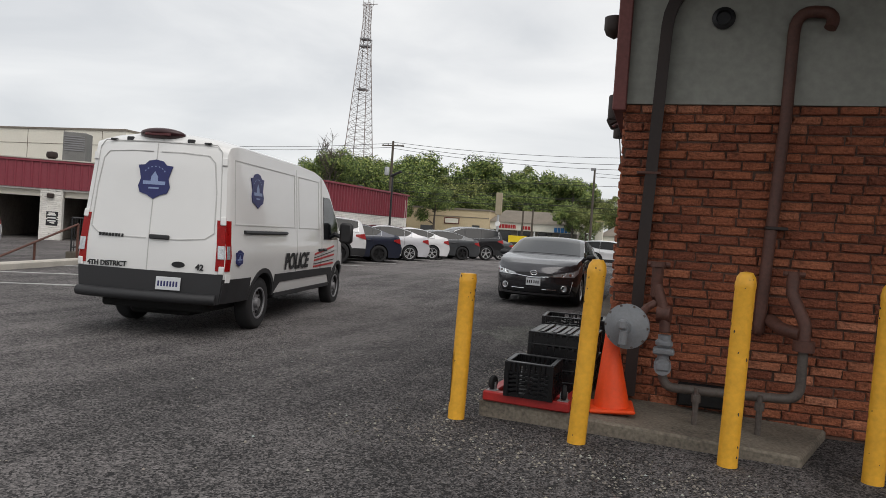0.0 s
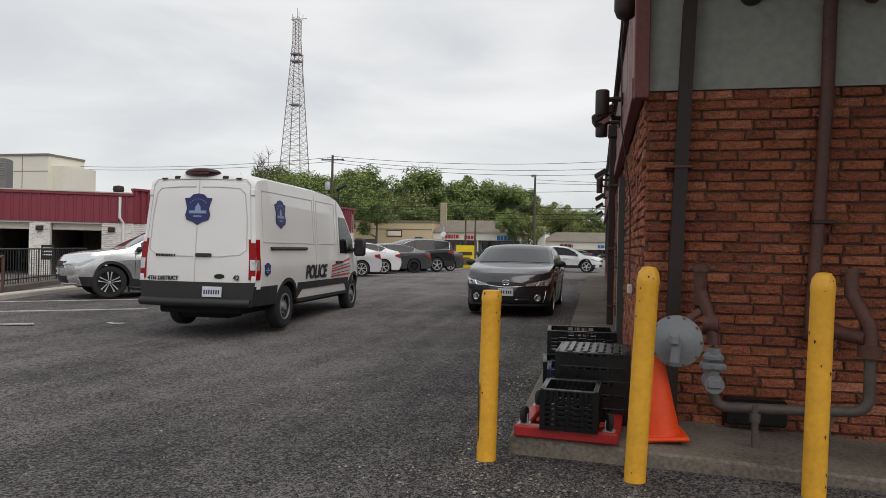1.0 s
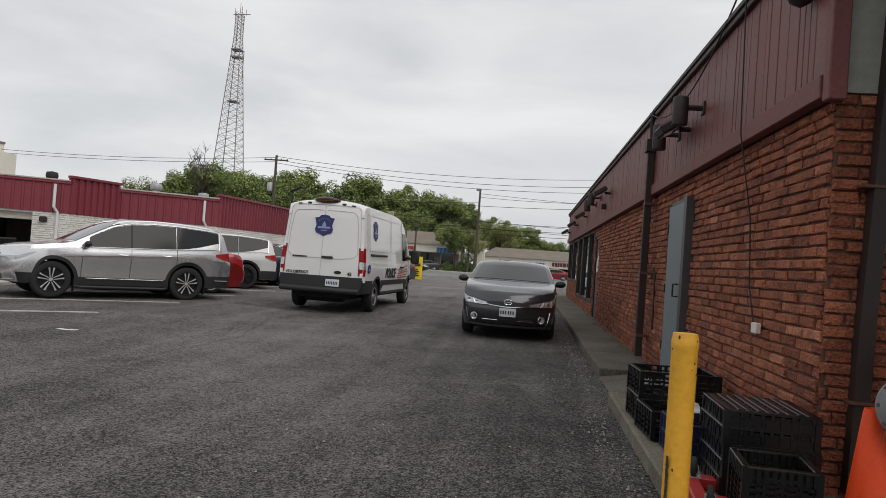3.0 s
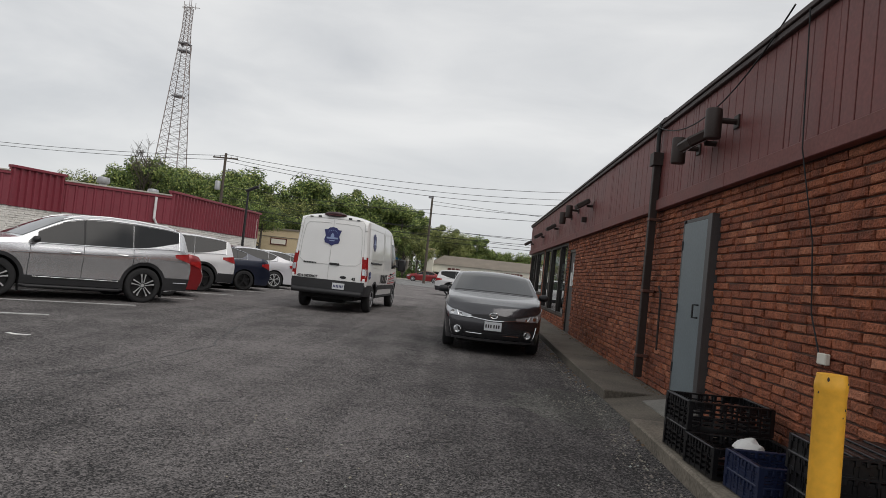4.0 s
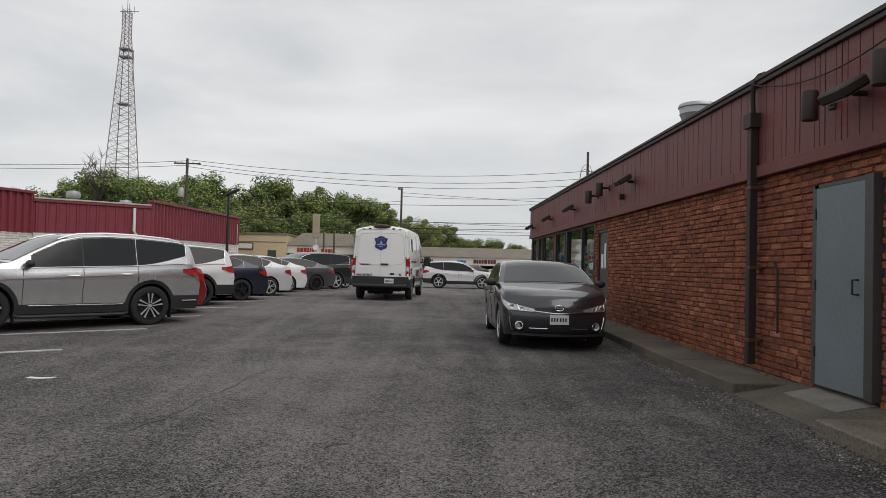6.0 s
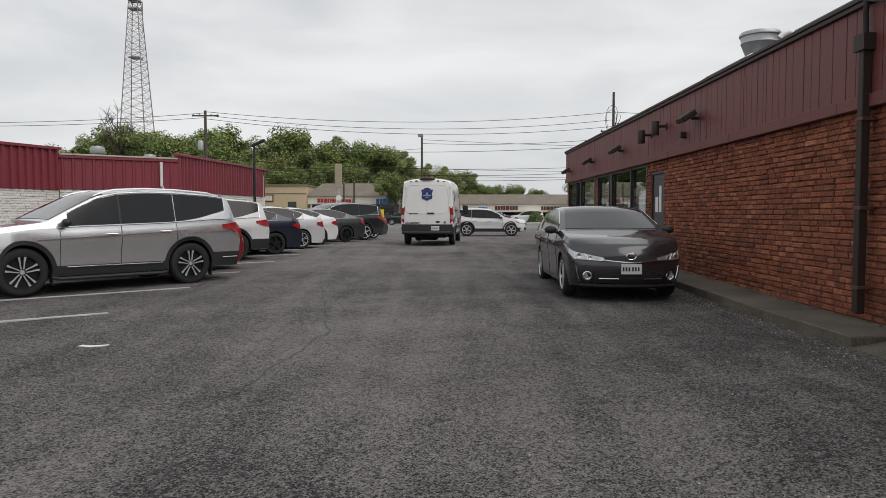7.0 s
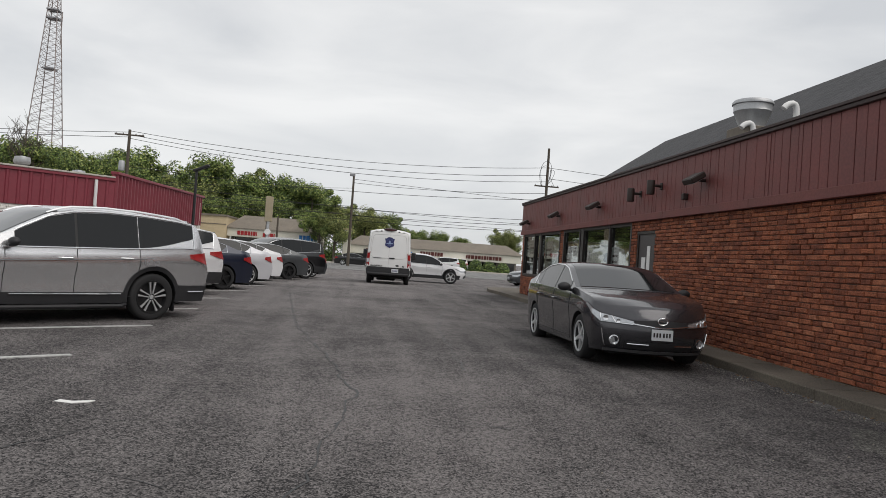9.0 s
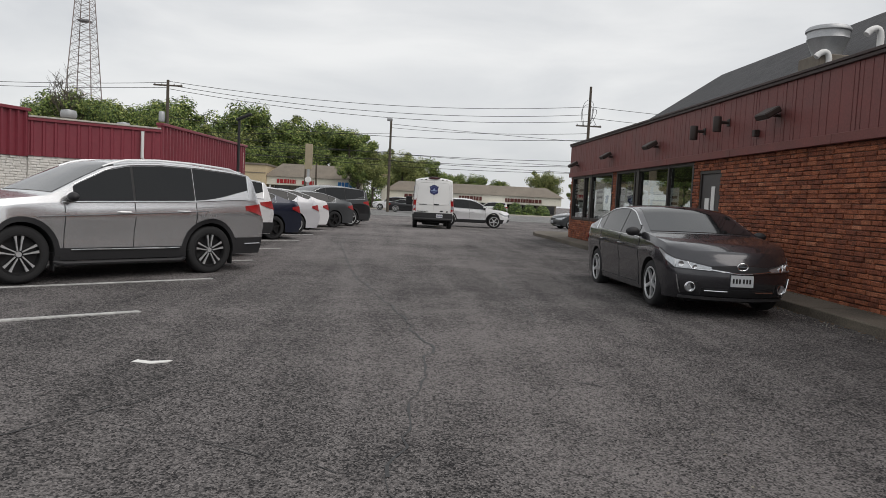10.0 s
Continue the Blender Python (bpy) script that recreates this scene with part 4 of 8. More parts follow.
for k in range(150):
    x, y = rnd.uniform(-2.2, 3.0), rnd.gauss(5.0, 0.35)
    if abs(x) < 1.2 and y > 5.28:
        continue
    s = rnd.uniform(0.003, 0.009)
    prism(bm, [(s * math.cos(a), s * math.sin(a) * 0.8) for a in (j * math.tau / 5 for j in range(5))], 0, s * 0.8, pose(x, y, 0.0, 0, 0, rnd.uniform(0, 360)))
tagged(part("loose_gravel", bm, CONCRETE), "loose grit on the asphalt by the slab", "gravel", kind="stuff")


# ---- loose grit swept against the slab, the kerb and the bollards ----
def grit_patch(name, spots, label, material, seed):
    """Small broken stones in loose drifts, one object."""
    gr = random.Random(seed)
    vs, fs = [], []
    for x0, y0, x1, y1, spread, count in spots:
        for _ in range(count):
            k = gr.random()
            x, y = x0 + (x1 - x0) * k + gr.gauss(0, spread), y0 + (y1 - y0) * k + gr.gauss(0, spread)
            r = 0.004 + 0.010 * gr.random() ** 3
            i = len(vs)
            z = gz(y, x) + r * 0.3
            for dx, dy, dz in ((1, 0, 0), (0, 1, 0), (-1, 0, 0), (0, -1, 0), (0, 0, 0.8), (0, 0, -0.6)):
                q = r * gr.uniform(0.7, 1.3)
                vs.append((x + dx * q, y + dy * q, z + dz * q))
            for a in range(4):
                fs += [(i + a, i + (a + 1) % 4, i + 4), (i + (a + 1) % 4, i + a, i + 5)]
    me = bpy.data.meshes.new(name)
    me.from_pydata(vs, [], fs)
    me.materials.append(material)
    ob = new(name, me)
    tagged(ob, label, "gravel", kind="stuff")


GRIT_PALE = mat("pale_grit", (0.27, 0.25, 0.22), 0.9, var=0.4, scale=8, rand="island")
grit_patch("gravel", [(-1.7, 4.9, 2.8, 4.2, 0.22, 1500), (-1.35, 5.2, -1.35, 9.4, 0.10, 500), (-1.25, 9.4, -1.25, 16.0, 0.08, 420), (-1.5, 10.2, -1.4, 11.0, 0.25, 300), (-3.0, 5.0, -4.0, 9.0, 1.2, 420)], "pale grit and small stones loose on the asphalt", GRIT_PALE, 5)


# ---- vehicles ----
def paint(name, col, rough=0.32, metal=0.35, var=0.05):
    return mat(name, col, rough, metal=metal, var=var, scale=1.5, grain=200, bump=0, coat=0.8)


class Shape:
    """The skin of a car from a few profile lines. s runs back from the nose, z up; the nose looks along +y."""

    def __init__(self, spec):
        self.sp = spec
        self.L = spec["L"]

    def lerp(self, key, s):
        return float(np.interp(s, *zip(*self.sp[key])))

    def top(self, s):
        return self.lerp("top", s)

    def belt(self, s):
        return min(self.lerp("belt", s), self.top(s) - 0.02)

    def rail(self, s):
        b, t = self.belt(s), self.top(s)
        return b + (t - b) * 0.90

    def half(self, s, z):
        w, b = self.lerp("wide", s), self.belt(s)
        sill = self.sp["sill"]
        if z <= b:
            q = max(0.0, min(1.0, (z - sill) / max(b - sill, 0.05)))
            return w * (0.905 + 0.10 * math.sin(math.pi * (0.16 + 0.52 * q))) + self.sp.get("crease", 0.026) * max(0.0, min(1.0, (s - 0.9) / 0.8)) * (math.exp(-(((q - 0.76) / 0.10) ** 2)) - 0.7 * math.exp(-(((q - 0.42) / 0.22) ** 2)))
        r = self.rail(s)
        yb = w * (0.905 + 0.10 * math.sin(math.pi * 0.68))
        return yb - (z - b) * self.sp["tumble"]

    def shift(self, s, frac, z):
        f, r = self.sp["bow_front"], self.sp["bow_rear"]
        k = abs(frac) ** 2.3
        out = f[0] * max(0.0, 1 - s / f[1]) ** 1.4 * k + np.interp(z, *zip(*self.sp["nose"])) * max(0.0, 1 - s / 0.45)
        e = self.L - s
        return out - r[0] * max(0.0, 1 - e / r[1]) ** 1.4 * k - np.interp(z, *zip(*self.sp["tail"])) * max(0.0, 1 - e / 0.45)

    def side(self, s, z, sgn, out=0.0):
        return Vector((sgn * (self.half(s, z) + out), self.L / 2 - s - self.shift(s, 1.0, z), z))

    def over(self, s, frac, out=0.0):
        """A point of the hood, glass or roof."""
        r, t = self.rail(s), self.top(s)
        y = self.half(s, r) * frac
        z = t - (t - r) * min(1.0, abs(frac)) ** 2.6
        return Vector((y, self.L / 2 - s - self.shift(s, frac, z), z + out))

    def end(self, frac, z, rear=False, out=0.0):
        """A point of the front or rear face."""
        s = self.L if rear else 0.0
        y = self.half(s, z) * frac
        return Vector((y, self.L / 2 - s - self.shift(s, frac, z) + (-out if rear else out), z))

    def low(self, s):
        z = self.sp["sill"]
        for sw in self.sp["axles"]:
            ra, d = self.sp["arch"], abs(s - sw)
            if d < ra:
                z = max(z, self.sp["wheel_r"] + math.sqrt(ra * ra - d * d))
        return z

    def body(self):
        bm = bmesh.new()
        L = self.L
        ss = set(np.round(np.linspace(0, L, 46), 3)) | {0.03, 0.08, round(L - 0.03, 3), round(L - 0.08, 3)}
        for sw in self.sp["axles"]:
            ra = self.sp["arch"]
            ss |= {round(sw + ra * math.cos(k * math.pi / 12), 3) for k in range(13)} | {round(sw - ra - 0.004, 3), round(sw + ra + 0.004, 3)}
        ss = sorted(s for s in ss if 0 <= s <= L)
        fr = (1.0, 0.9, 0.7, 0.35, 0.0, -0.35, -0.7, -0.9, -1.0)
        rings = []
        for s in ss:
            lo, b, r = self.low(s), self.belt(s), self.rail(s)
            sill = self.sp["sill"]
            waist = max(sill + (b - sill) * 0.68, lo + 0.02)
            zs = [lo + (waist - lo) * q for q in (0, 0.18, 0.44, 0.74)] + [waist] + [waist + (b - waist) * q for q in (0.44, 0.78, 1.0)] + [b + (r - b) * q for q in (0.12, 0.45, 0.8)]
            right = [self.side(s, z, 1) for z in zs]
            left = [self.side(s, z, -1) for z in zs]
            over = [self.over(s, f) for f in fr]
            inner_r, inner_l = right[0].copy(), left[0].copy()
            inner_r.x *= 0.72
            inner_l.x *= 0.72
            ring = [inner_r] + right + over + left[::-1] + [inner_l]
            rings.append([bm.verts.new(p) for p in ring])
        n = len(rings[0])
        nz = 11
        for r0, r1 in zip(rings, rings[1:]):
            for k in range(n):
                f = bm.faces.new((r0[k], r0[(k + 1) % n], r1[(k + 1) % n], r1[k]))
                if k in (0, n - 2, n - 1):
                    f.material_index = 1
        for ring, s, rear in ((rings[0], 0.0, False), (rings[-1], L, True)):
            right, over, left = ring[1 : 1 + nz], ring[1 + nz : 1 + nz + 9], ring[1 + nz + 9 : 1 + 2 * nz + 9][::-1]
            rows = []
            for a, b in zip(right, left):
                mids = [bm.verts.new(self.end(f, a.co.z, rear)) for f in fr[1:-1]]
                rows.append([a] + mids + [b])
            rows.append(list(over))
            for q0, q1 in zip(rows, rows[1:]):
                for k in range(8):
                    if len({q0[k], q0[k + 1], q1[k + 1], q1[k]}) == 4:
                        bm.faces.new((q0[k], q0[k + 1], q1[k + 1], q1[k]))
        return bm


def skin(bm, f, us, vs, deep, mi=0):
    """A thin panel with edges: f(u, v, out) gives its points."""
    outer = [[bm.verts.new(f(u, v, 0.0)) for v in vs] for u in us]
    inner = [[bm.verts.new(f(u, v, -deep)) for v in vs] for u in us]
    nu, nv = len(us), len(vs)
    fs = []
    for i in range(nu - 1):
        for j in range(nv - 1):
            fs.append(bm.faces.new((outer[i][j], outer[i + 1][j], outer[i + 1][j + 1], outer[i][j + 1])))
    edge = [(i, 0) for i in range(nu)] + [(nu - 1, j) for j in range(1, nv)] + [(i, nv - 1) for i in range(nu - 2, -1, -1)] + [(0, j) for j in range(nv - 2, 0, -1)]
    for (i, j), (k, l) in zip(edge, edge[1:] + edge[:1]):
        fs.append(bm.faces.new((outer[i][j], outer[k][l], inner[k][l], inner[i][j])))
    for q in fs:
        q.material_index = mi


def wheel(parent, x, y, r, w, rim_r, style, tyre_mat, rim_mat, dark):
    """A wheel: tyre, rim with spokes; turns about its own x axis."""
    ob = new("wheel")
    ob.parent = parent
    ob.matrix_local = pose(x, y, r)
    sgn = 1 if x > 0 else -1
    turn = pose(0, 0, 0, 0, 90 * sgn, 0)
    bm = bmesh.new()
    h = w / 2
    lathe(bm, [(rim_r, -h * 0.9), (r - 0.05, -h), (r - 0.012, -h * 0.86), (r, -h * 0.6), (r, h * 0.6), (r - 0.012, h * 0.86), (r - 0.05, h), (rim_r, h * 0.9)], 36, turn, closed=True)
    part("tyre", bm, tyre_mat, ob, smooth=50)
    bm = bmesh.new()
    lathe(bm, [(rim_r + 0.002, h * 0.88), (rim_r - 0.012, h * 0.92), (rim_r - 0.02, h * 0.75), (rim_r - 0.03, h * 0.25), (0.0, h * 0.2)], 36, turn, mi=1, caps=False)
    lathe(bm, [(rim_r + 0.004, h * 0.84), (rim_r + 0.002, h * 0.96), (rim_r - 0.018, h * 0.96), (rim_r - 0.022, h * 0.8)], 36, turn, caps=False, mi=1 if style[0] == "blade" else 0)
    kind, n = style
    for k in range(n):
        a = k * math.tau / n
        m = turn @ pose(0, 0, 0, 0, 0, math.degrees(a))
        if kind == "twin":
            for o in (-1, 1):
                vs = [(0.05, o * 0.012), (rim_r - 0.01, o * 0.062), (rim_r - 0.01, o * 0.030), (0.05, o * 0.002)]
                prism(bm, vs if o < 0 else vs[::-1], h * 0.55, h * 0.82, m)
        elif kind == "blade":
            for o in (-1, 1):
                vs = [(0.050, o * 0.010), (rim_r * 0.5, o * 0.022), (rim_r - 0.012, o * 0.030), (rim_r - 0.006, o * 0.072), (rim_r * 0.62, o * 0.044), (0.050, o * 0.026)]
                prism(bm, vs if o < 0 else vs[::-1], h * 0.62, h * 0.86, m)
        elif kind == "spoke":
            prism(bm, [(0.04, -0.026), (rim_r - 0.01, -0.020), (rim_r - 0.01, 0.020), (0.04, 0.026)], h * 0.5, h * 0.8, m)
        else:
            lathe(bm, [(0.028, h * 0.2), (0.022, h * 0.62), (0.0, h * 0.62)], 8, m @ pose(rim_r * 0.66, 0, 0), mi=1)
    lathe(bm, [(0.0, h * 0.80), (0.035, h * 0.80), (0.04, h * 0.5)] if kind == "blade" else [(0.0, h * 0.86), (0.045, h * 0.84), (0.05, h * 0.5)] if kind != "steel" else [(0.0, h * 1.0), (0.06, h * 0.98), (0.075, h * 0.5), (rim_r * 0.9, h * 0.42)], 20, turn, caps=False)
    part("rim", bm, [rim_mat, dark], ob, smooth=35)
    return ob


RIM_SILVER = mat("rim_silver", (0.66, 0.67, 0.68), 0.35, metal=0.6, var=0.05, bump=0)
RIM_DARK = mat("rim_dark", (0.02, 0.02, 0.021), 0.4, metal=0.4, bump=0)
RIM_STEEL = mat("rim_steel_grey", (0.24, 0.24, 0.25), 0.5, metal=0.3, bump=0)
TRIM_BLACK = mat("black_trim_plastic", (0.018, 0.018, 0.02), 0.6, var=0.15, scale=4, grain=80, bump=0.2)
LIP_GREY = mat("lip_grey", (0.11, 0.11, 0.115), 0.4, metal=0.4, bump=0)
UNDER = mat("underbody", (0.008, 0.008, 0.008), 0.9)
PLATE_WHITE = mat("plate_white", (0.58, 0.60, 0.62), 0.5, var=0.05)

SEDAN = dict(L=4.81, sill=0.20, tumble=0.42, wheel_r=0.33, arch=0.375, axles=(0.96, 3.74), bow_front=(0.29, 1.0), bow_rear=(0.14, 0.6),
    top=[(0, 0.78), (0.05, 0.84), (0.5, 0.94), (1.1, 1.02), (1.32, 1.05), (1.7, 1.22), (2.1, 1.40), (2.4, 1.46), (2.8, 1.475), (3.25, 1.44), (3.7, 1.30), (4.1, 1.14), (4.3, 1.10), (4.68, 1.07), (4.78, 1.0), (4.81, 0.94)],
    belt=[(0, 0.72), (0.3, 0.82), (1.2, 0.94), (3.4, 1.0), (4.4, 1.02), (4.81, 0.9)],
    wide=[(0, 0.78), (0.25, 0.85), (0.8, 0.895), (1.5, 0.905), (3.4, 0.905), (4.3, 0.89), (4.81, 0.80)],
    nose=[(0.2, 0.12), (0.33, 0.02), (0.5, 0.0), (0.66, 0.02), (0.80, 0.10)], tail=[(0.2, 0.10), (0.45, 0.0), (0.6, 0.0), (0.75, 0.08), (1.0, 0.10)],
    glass=(1.36, 2.28, 3.18, 4.12), doors=(1.42, 2.40, 3.45), h=1.475)
SUV = dict(crease=0.04, L=4.94, sill=0.30, tumble=0.27, wheel_r=0.385, arch=0.44, axles=(0.98, 3.80), bow_front=(0.34, 1.0), bow_rear=(0.08, 0.5),
    top=[(0, 0.93), (0.07, 1.01), (0.5, 1.09), (1.15, 1.16), (1.35, 1.195), (1.8, 1.46), (2.15, 1.65), (2.5, 1.74), (3.0, 1.775), (3.6, 1.765), (4.2, 1.72), (4.6, 1.67), (4.74, 1.55), (4.88, 1.24), (4.94, 1.08)],
    belt=[(0, 0.87), (0.3, 0.97), (1.2, 1.06), (3.4, 1.13), (4.3, 1.19), (4.75, 1.18), (4.94, 1.02)],
    wide=[(0, 0.80), (0.25, 0.90), (0.8, 0.965), (1.5, 0.98), (3.6, 0.98), (4.6, 0.96), (4.94, 0.90)],
    nose=[(0.3, 0.08), (0.5, 0.0), (0.8, 0.0), (0.95, 0.06)], tail=[(0.3, 0.06), (0.55, 0.0), (0.75, 0.0), (1.05, 0.06)],
    glass=(1.40, 2.30, 4.64, 4.87), doors=(1.50, 2.52, 3.50), h=1.79)
VAN = dict(crease=0.008, L=5.98, sill=0.44, tumble=0.075, wheel_r=0.36, arch=0.43, axles=(1.02, 4.74), bow_front=(0.40, 1.1), bow_rear=(0.09, 0.30),
    top=[(0, 1.02), (0.06, 1.10), (0.45, 1.24), (0.8, 1.36), (0.95, 1.43), (1.4, 1.90), (1.75, 2.24), (2.05, 2.42), (2.5, 2.50), (3.2, 2.53), (5.5, 2.53), (5.82, 2.50), (5.93, 2.45), (5.98, 2.36)],
    belt=[(0, 0.95), (0.4, 1.12), (1.0, 1.22), (5.98, 1.22)],
    wide=[(0, 0.84), (0.25, 0.93), (0.8, 0.995), (1.5, 1.015), (5.5, 1.015), (5.85, 0.985), (5.98, 0.955)],
    nose=[(0.36, 0.06), (0.55, 0.0), (0.8, 0.02), (1.0, 0.10)], tail=[(0.36, 0.0), (0.6, 0.0), (1.2, 0.02), (2.45, 0.13)],
    glass=(1.0, 1.95, None, None), doors=(1.15, 2.15, 2.2), h=2.53)


def vary(spec, **over):
    return {**spec, **over}


def grow(spec, kl, kz):
    """The same car a little longer or lower."""
    out = dict(spec)
    out["L"] = spec["L"] * kl
    out["axles"] = tuple(a * kl for a in spec["axles"])
    for k in ("top", "belt"):
        out[k] = [(s * kl, z * kz) for s, z in spec[k]]
    out["wide"] = [(s * kl, w) for s, w in spec["wide"]]
    out["glass"] = tuple(g * kl if g else g for g in spec["glass"])
    out["doors"] = tuple(d * kl for d in spec["doors"])
    return out


def window_strip(sh, s0, s1, lo, hi, sgn, bm, n=14, taper=0.0):
    """Side glass between s0 and s1, cut off by the pillars."""
    us = list(np.linspace(s0, s1, n))

    def f(u, v, out):
        b, r = sh.belt(u) + lo, sh.rail(u) - hi
        b += taper * max(0.0, (u - s0) / (s1 - s0)) ** 2
        r = max(r, b + 0.004)
        return sh.side(u, b + (r - b) * v, sgn, 0.006 + out)

    skin(bm, f, us, (0, 0.25, 0.5, 0.75, 1), 0.02)


def swept_headlight(sh, sgn, ob):
    """A long headlight that runs from the grille round the corner and back along the wing."""
    for name, m, grow_by, out, label in (("headlight_bezel", BLACK, 0.012, 0.004, "black lamp surround"), ("headlight", LAMP_CLEAR, 0.0, 0.009, "long swept clear headlight")):
        bm = bmesh.new()

        def wing(u, v, o):
            q = u / 0.60
            lo, hi = 0.615 + 0.215 * q - grow_by, 0.725 + 0.125 * q + grow_by
            return sh.side(u, lo + (hi - lo) * v, sgn, out + o)

        def front(u, v, o):
            q = (u - 0.50) / 0.50
            lo, hi = 0.600 + 0.015 * q - grow_by, 0.645 + 0.080 * q + grow_by
            return sh.end(sgn * u, lo + (hi - lo) * v, False, out + o)

        skin(bm, wing, list(np.linspace(0.0, 0.60, 10)), (0, 0.33, 0.66, 1.0), 0.02)
        skin(bm, front, list(np.linspace(0.50, 1.0, 8)), (0, 0.5, 1.0), 0.02)
        part(name, bm, m, ob, label, smooth=40)
    bm = bmesh.new()
    tube(bm, [sh.end(sgn * u, 0.603 + 0.03 * (u - 0.5), False, 0.018) for u in np.linspace(0.52, 0.78, 6)] + [sh.end(sgn * 0.82, 0.66, False, 0.018), sh.end(sgn * 0.84, 0.70, False, 0.016)], 0.008, 6)
    part("lamp_strip", bm, CHROME, ob, "bright strip in the headlight")


def swept_face(sh, ob):
    """A slim dark upper grille, a wide lower intake, chrome strips and a pale lip."""
    bm = bmesh.new()
    skin(bm, lambda u, v, o: sh.end(u, 0.585 + 0.030 * abs(u / 0.5) ** 1.5 + (0.105 - 0.06 * abs(u / 0.5)) * v, False, 0.006 + o), list(np.linspace(-0.5, 0.5, 13)), (0, 0.5, 1), 0.02)
    part("grille", bm, TRIM_BLACK, ob, "slim black upper grille", smooth=40)
    bm = bmesh.new()
    skin(bm, lambda u, v, o: sh.end(u, 0.262 + 0.105 * v, False, 0.006 + o), list(np.linspace(-0.64, 0.64, 13)), (0, 0.5, 1), 0.02)
    part("intake", bm, TRIM_BLACK, ob, "black lower air intake", smooth=40)
    bm = bmesh.new()
    tube(bm, [sh.end(u, 0.578 + 0.034 * abs(u / 0.5) ** 1.5, False, 0.012) for u in np.linspace(-0.52, 0.52, 15)], 0.010, 6)
    part("grille_trim", bm, CHROME, ob, "chrome lower grille lip")
    for sgn in (-1, 1):
        bm = bmesh.new()
        tube(bm, [sh.end(sgn * u, 0.335, False, 0.014) for u in np.linspace(0.24, 0.60, 7)], 0.009, 6)
        part("intake_strip", bm, CHROME, ob, "chrome intake strip")
        bm = bmesh.new()
        skin(bm, lambda u, v, o: sh.end(sgn * u, 0.285 + 0.16 * v, False, 0.005 + o), list(np.linspace(0.69, 0.93, 6)), (0, 0.5, 1), 0.02)
        recess = part("fog_recess", bm, TRIM_BLACK, ob, "black fog lamp recess", smooth=40)
        bm = bmesh.new()
        tube(bm, [sh.end(sgn * f, z, False, 0.010) for f, z in ((0.985, 0.52), (0.97, 0.42), (0.955, 0.33), (0.93, 0.28))], 0.009, 6)
        part("bezel_edge", bm, CHROME, recess, "bright bezel edge")
        bm = bmesh.new()
        lathe(bm, [(0.052, 0.0), (0.062, 0.010), (0.070, 0.006), (0.068, -0.01)], 20, Matrix.Translation(sh.end(sgn * 0.80, 0.37, False, 0.014)) @ pose(0, 0, 0, -90, 0, -22 * sgn), closed=True)
        part("fog_ring", bm, CHROME, recess, "chrome fog lamp ring", smooth=40)
    bm = bmesh.new()
    skin(bm, lambda u, v, o: sh.end(u, 0.205 + 0.040 * v, False, 0.030 + o), list(np.linspace(-0.95, 0.95, 15)), (0, 1), 0.05)
    part("front_lip", bm, LIP_GREY, ob, "grey front lip", smooth=40)


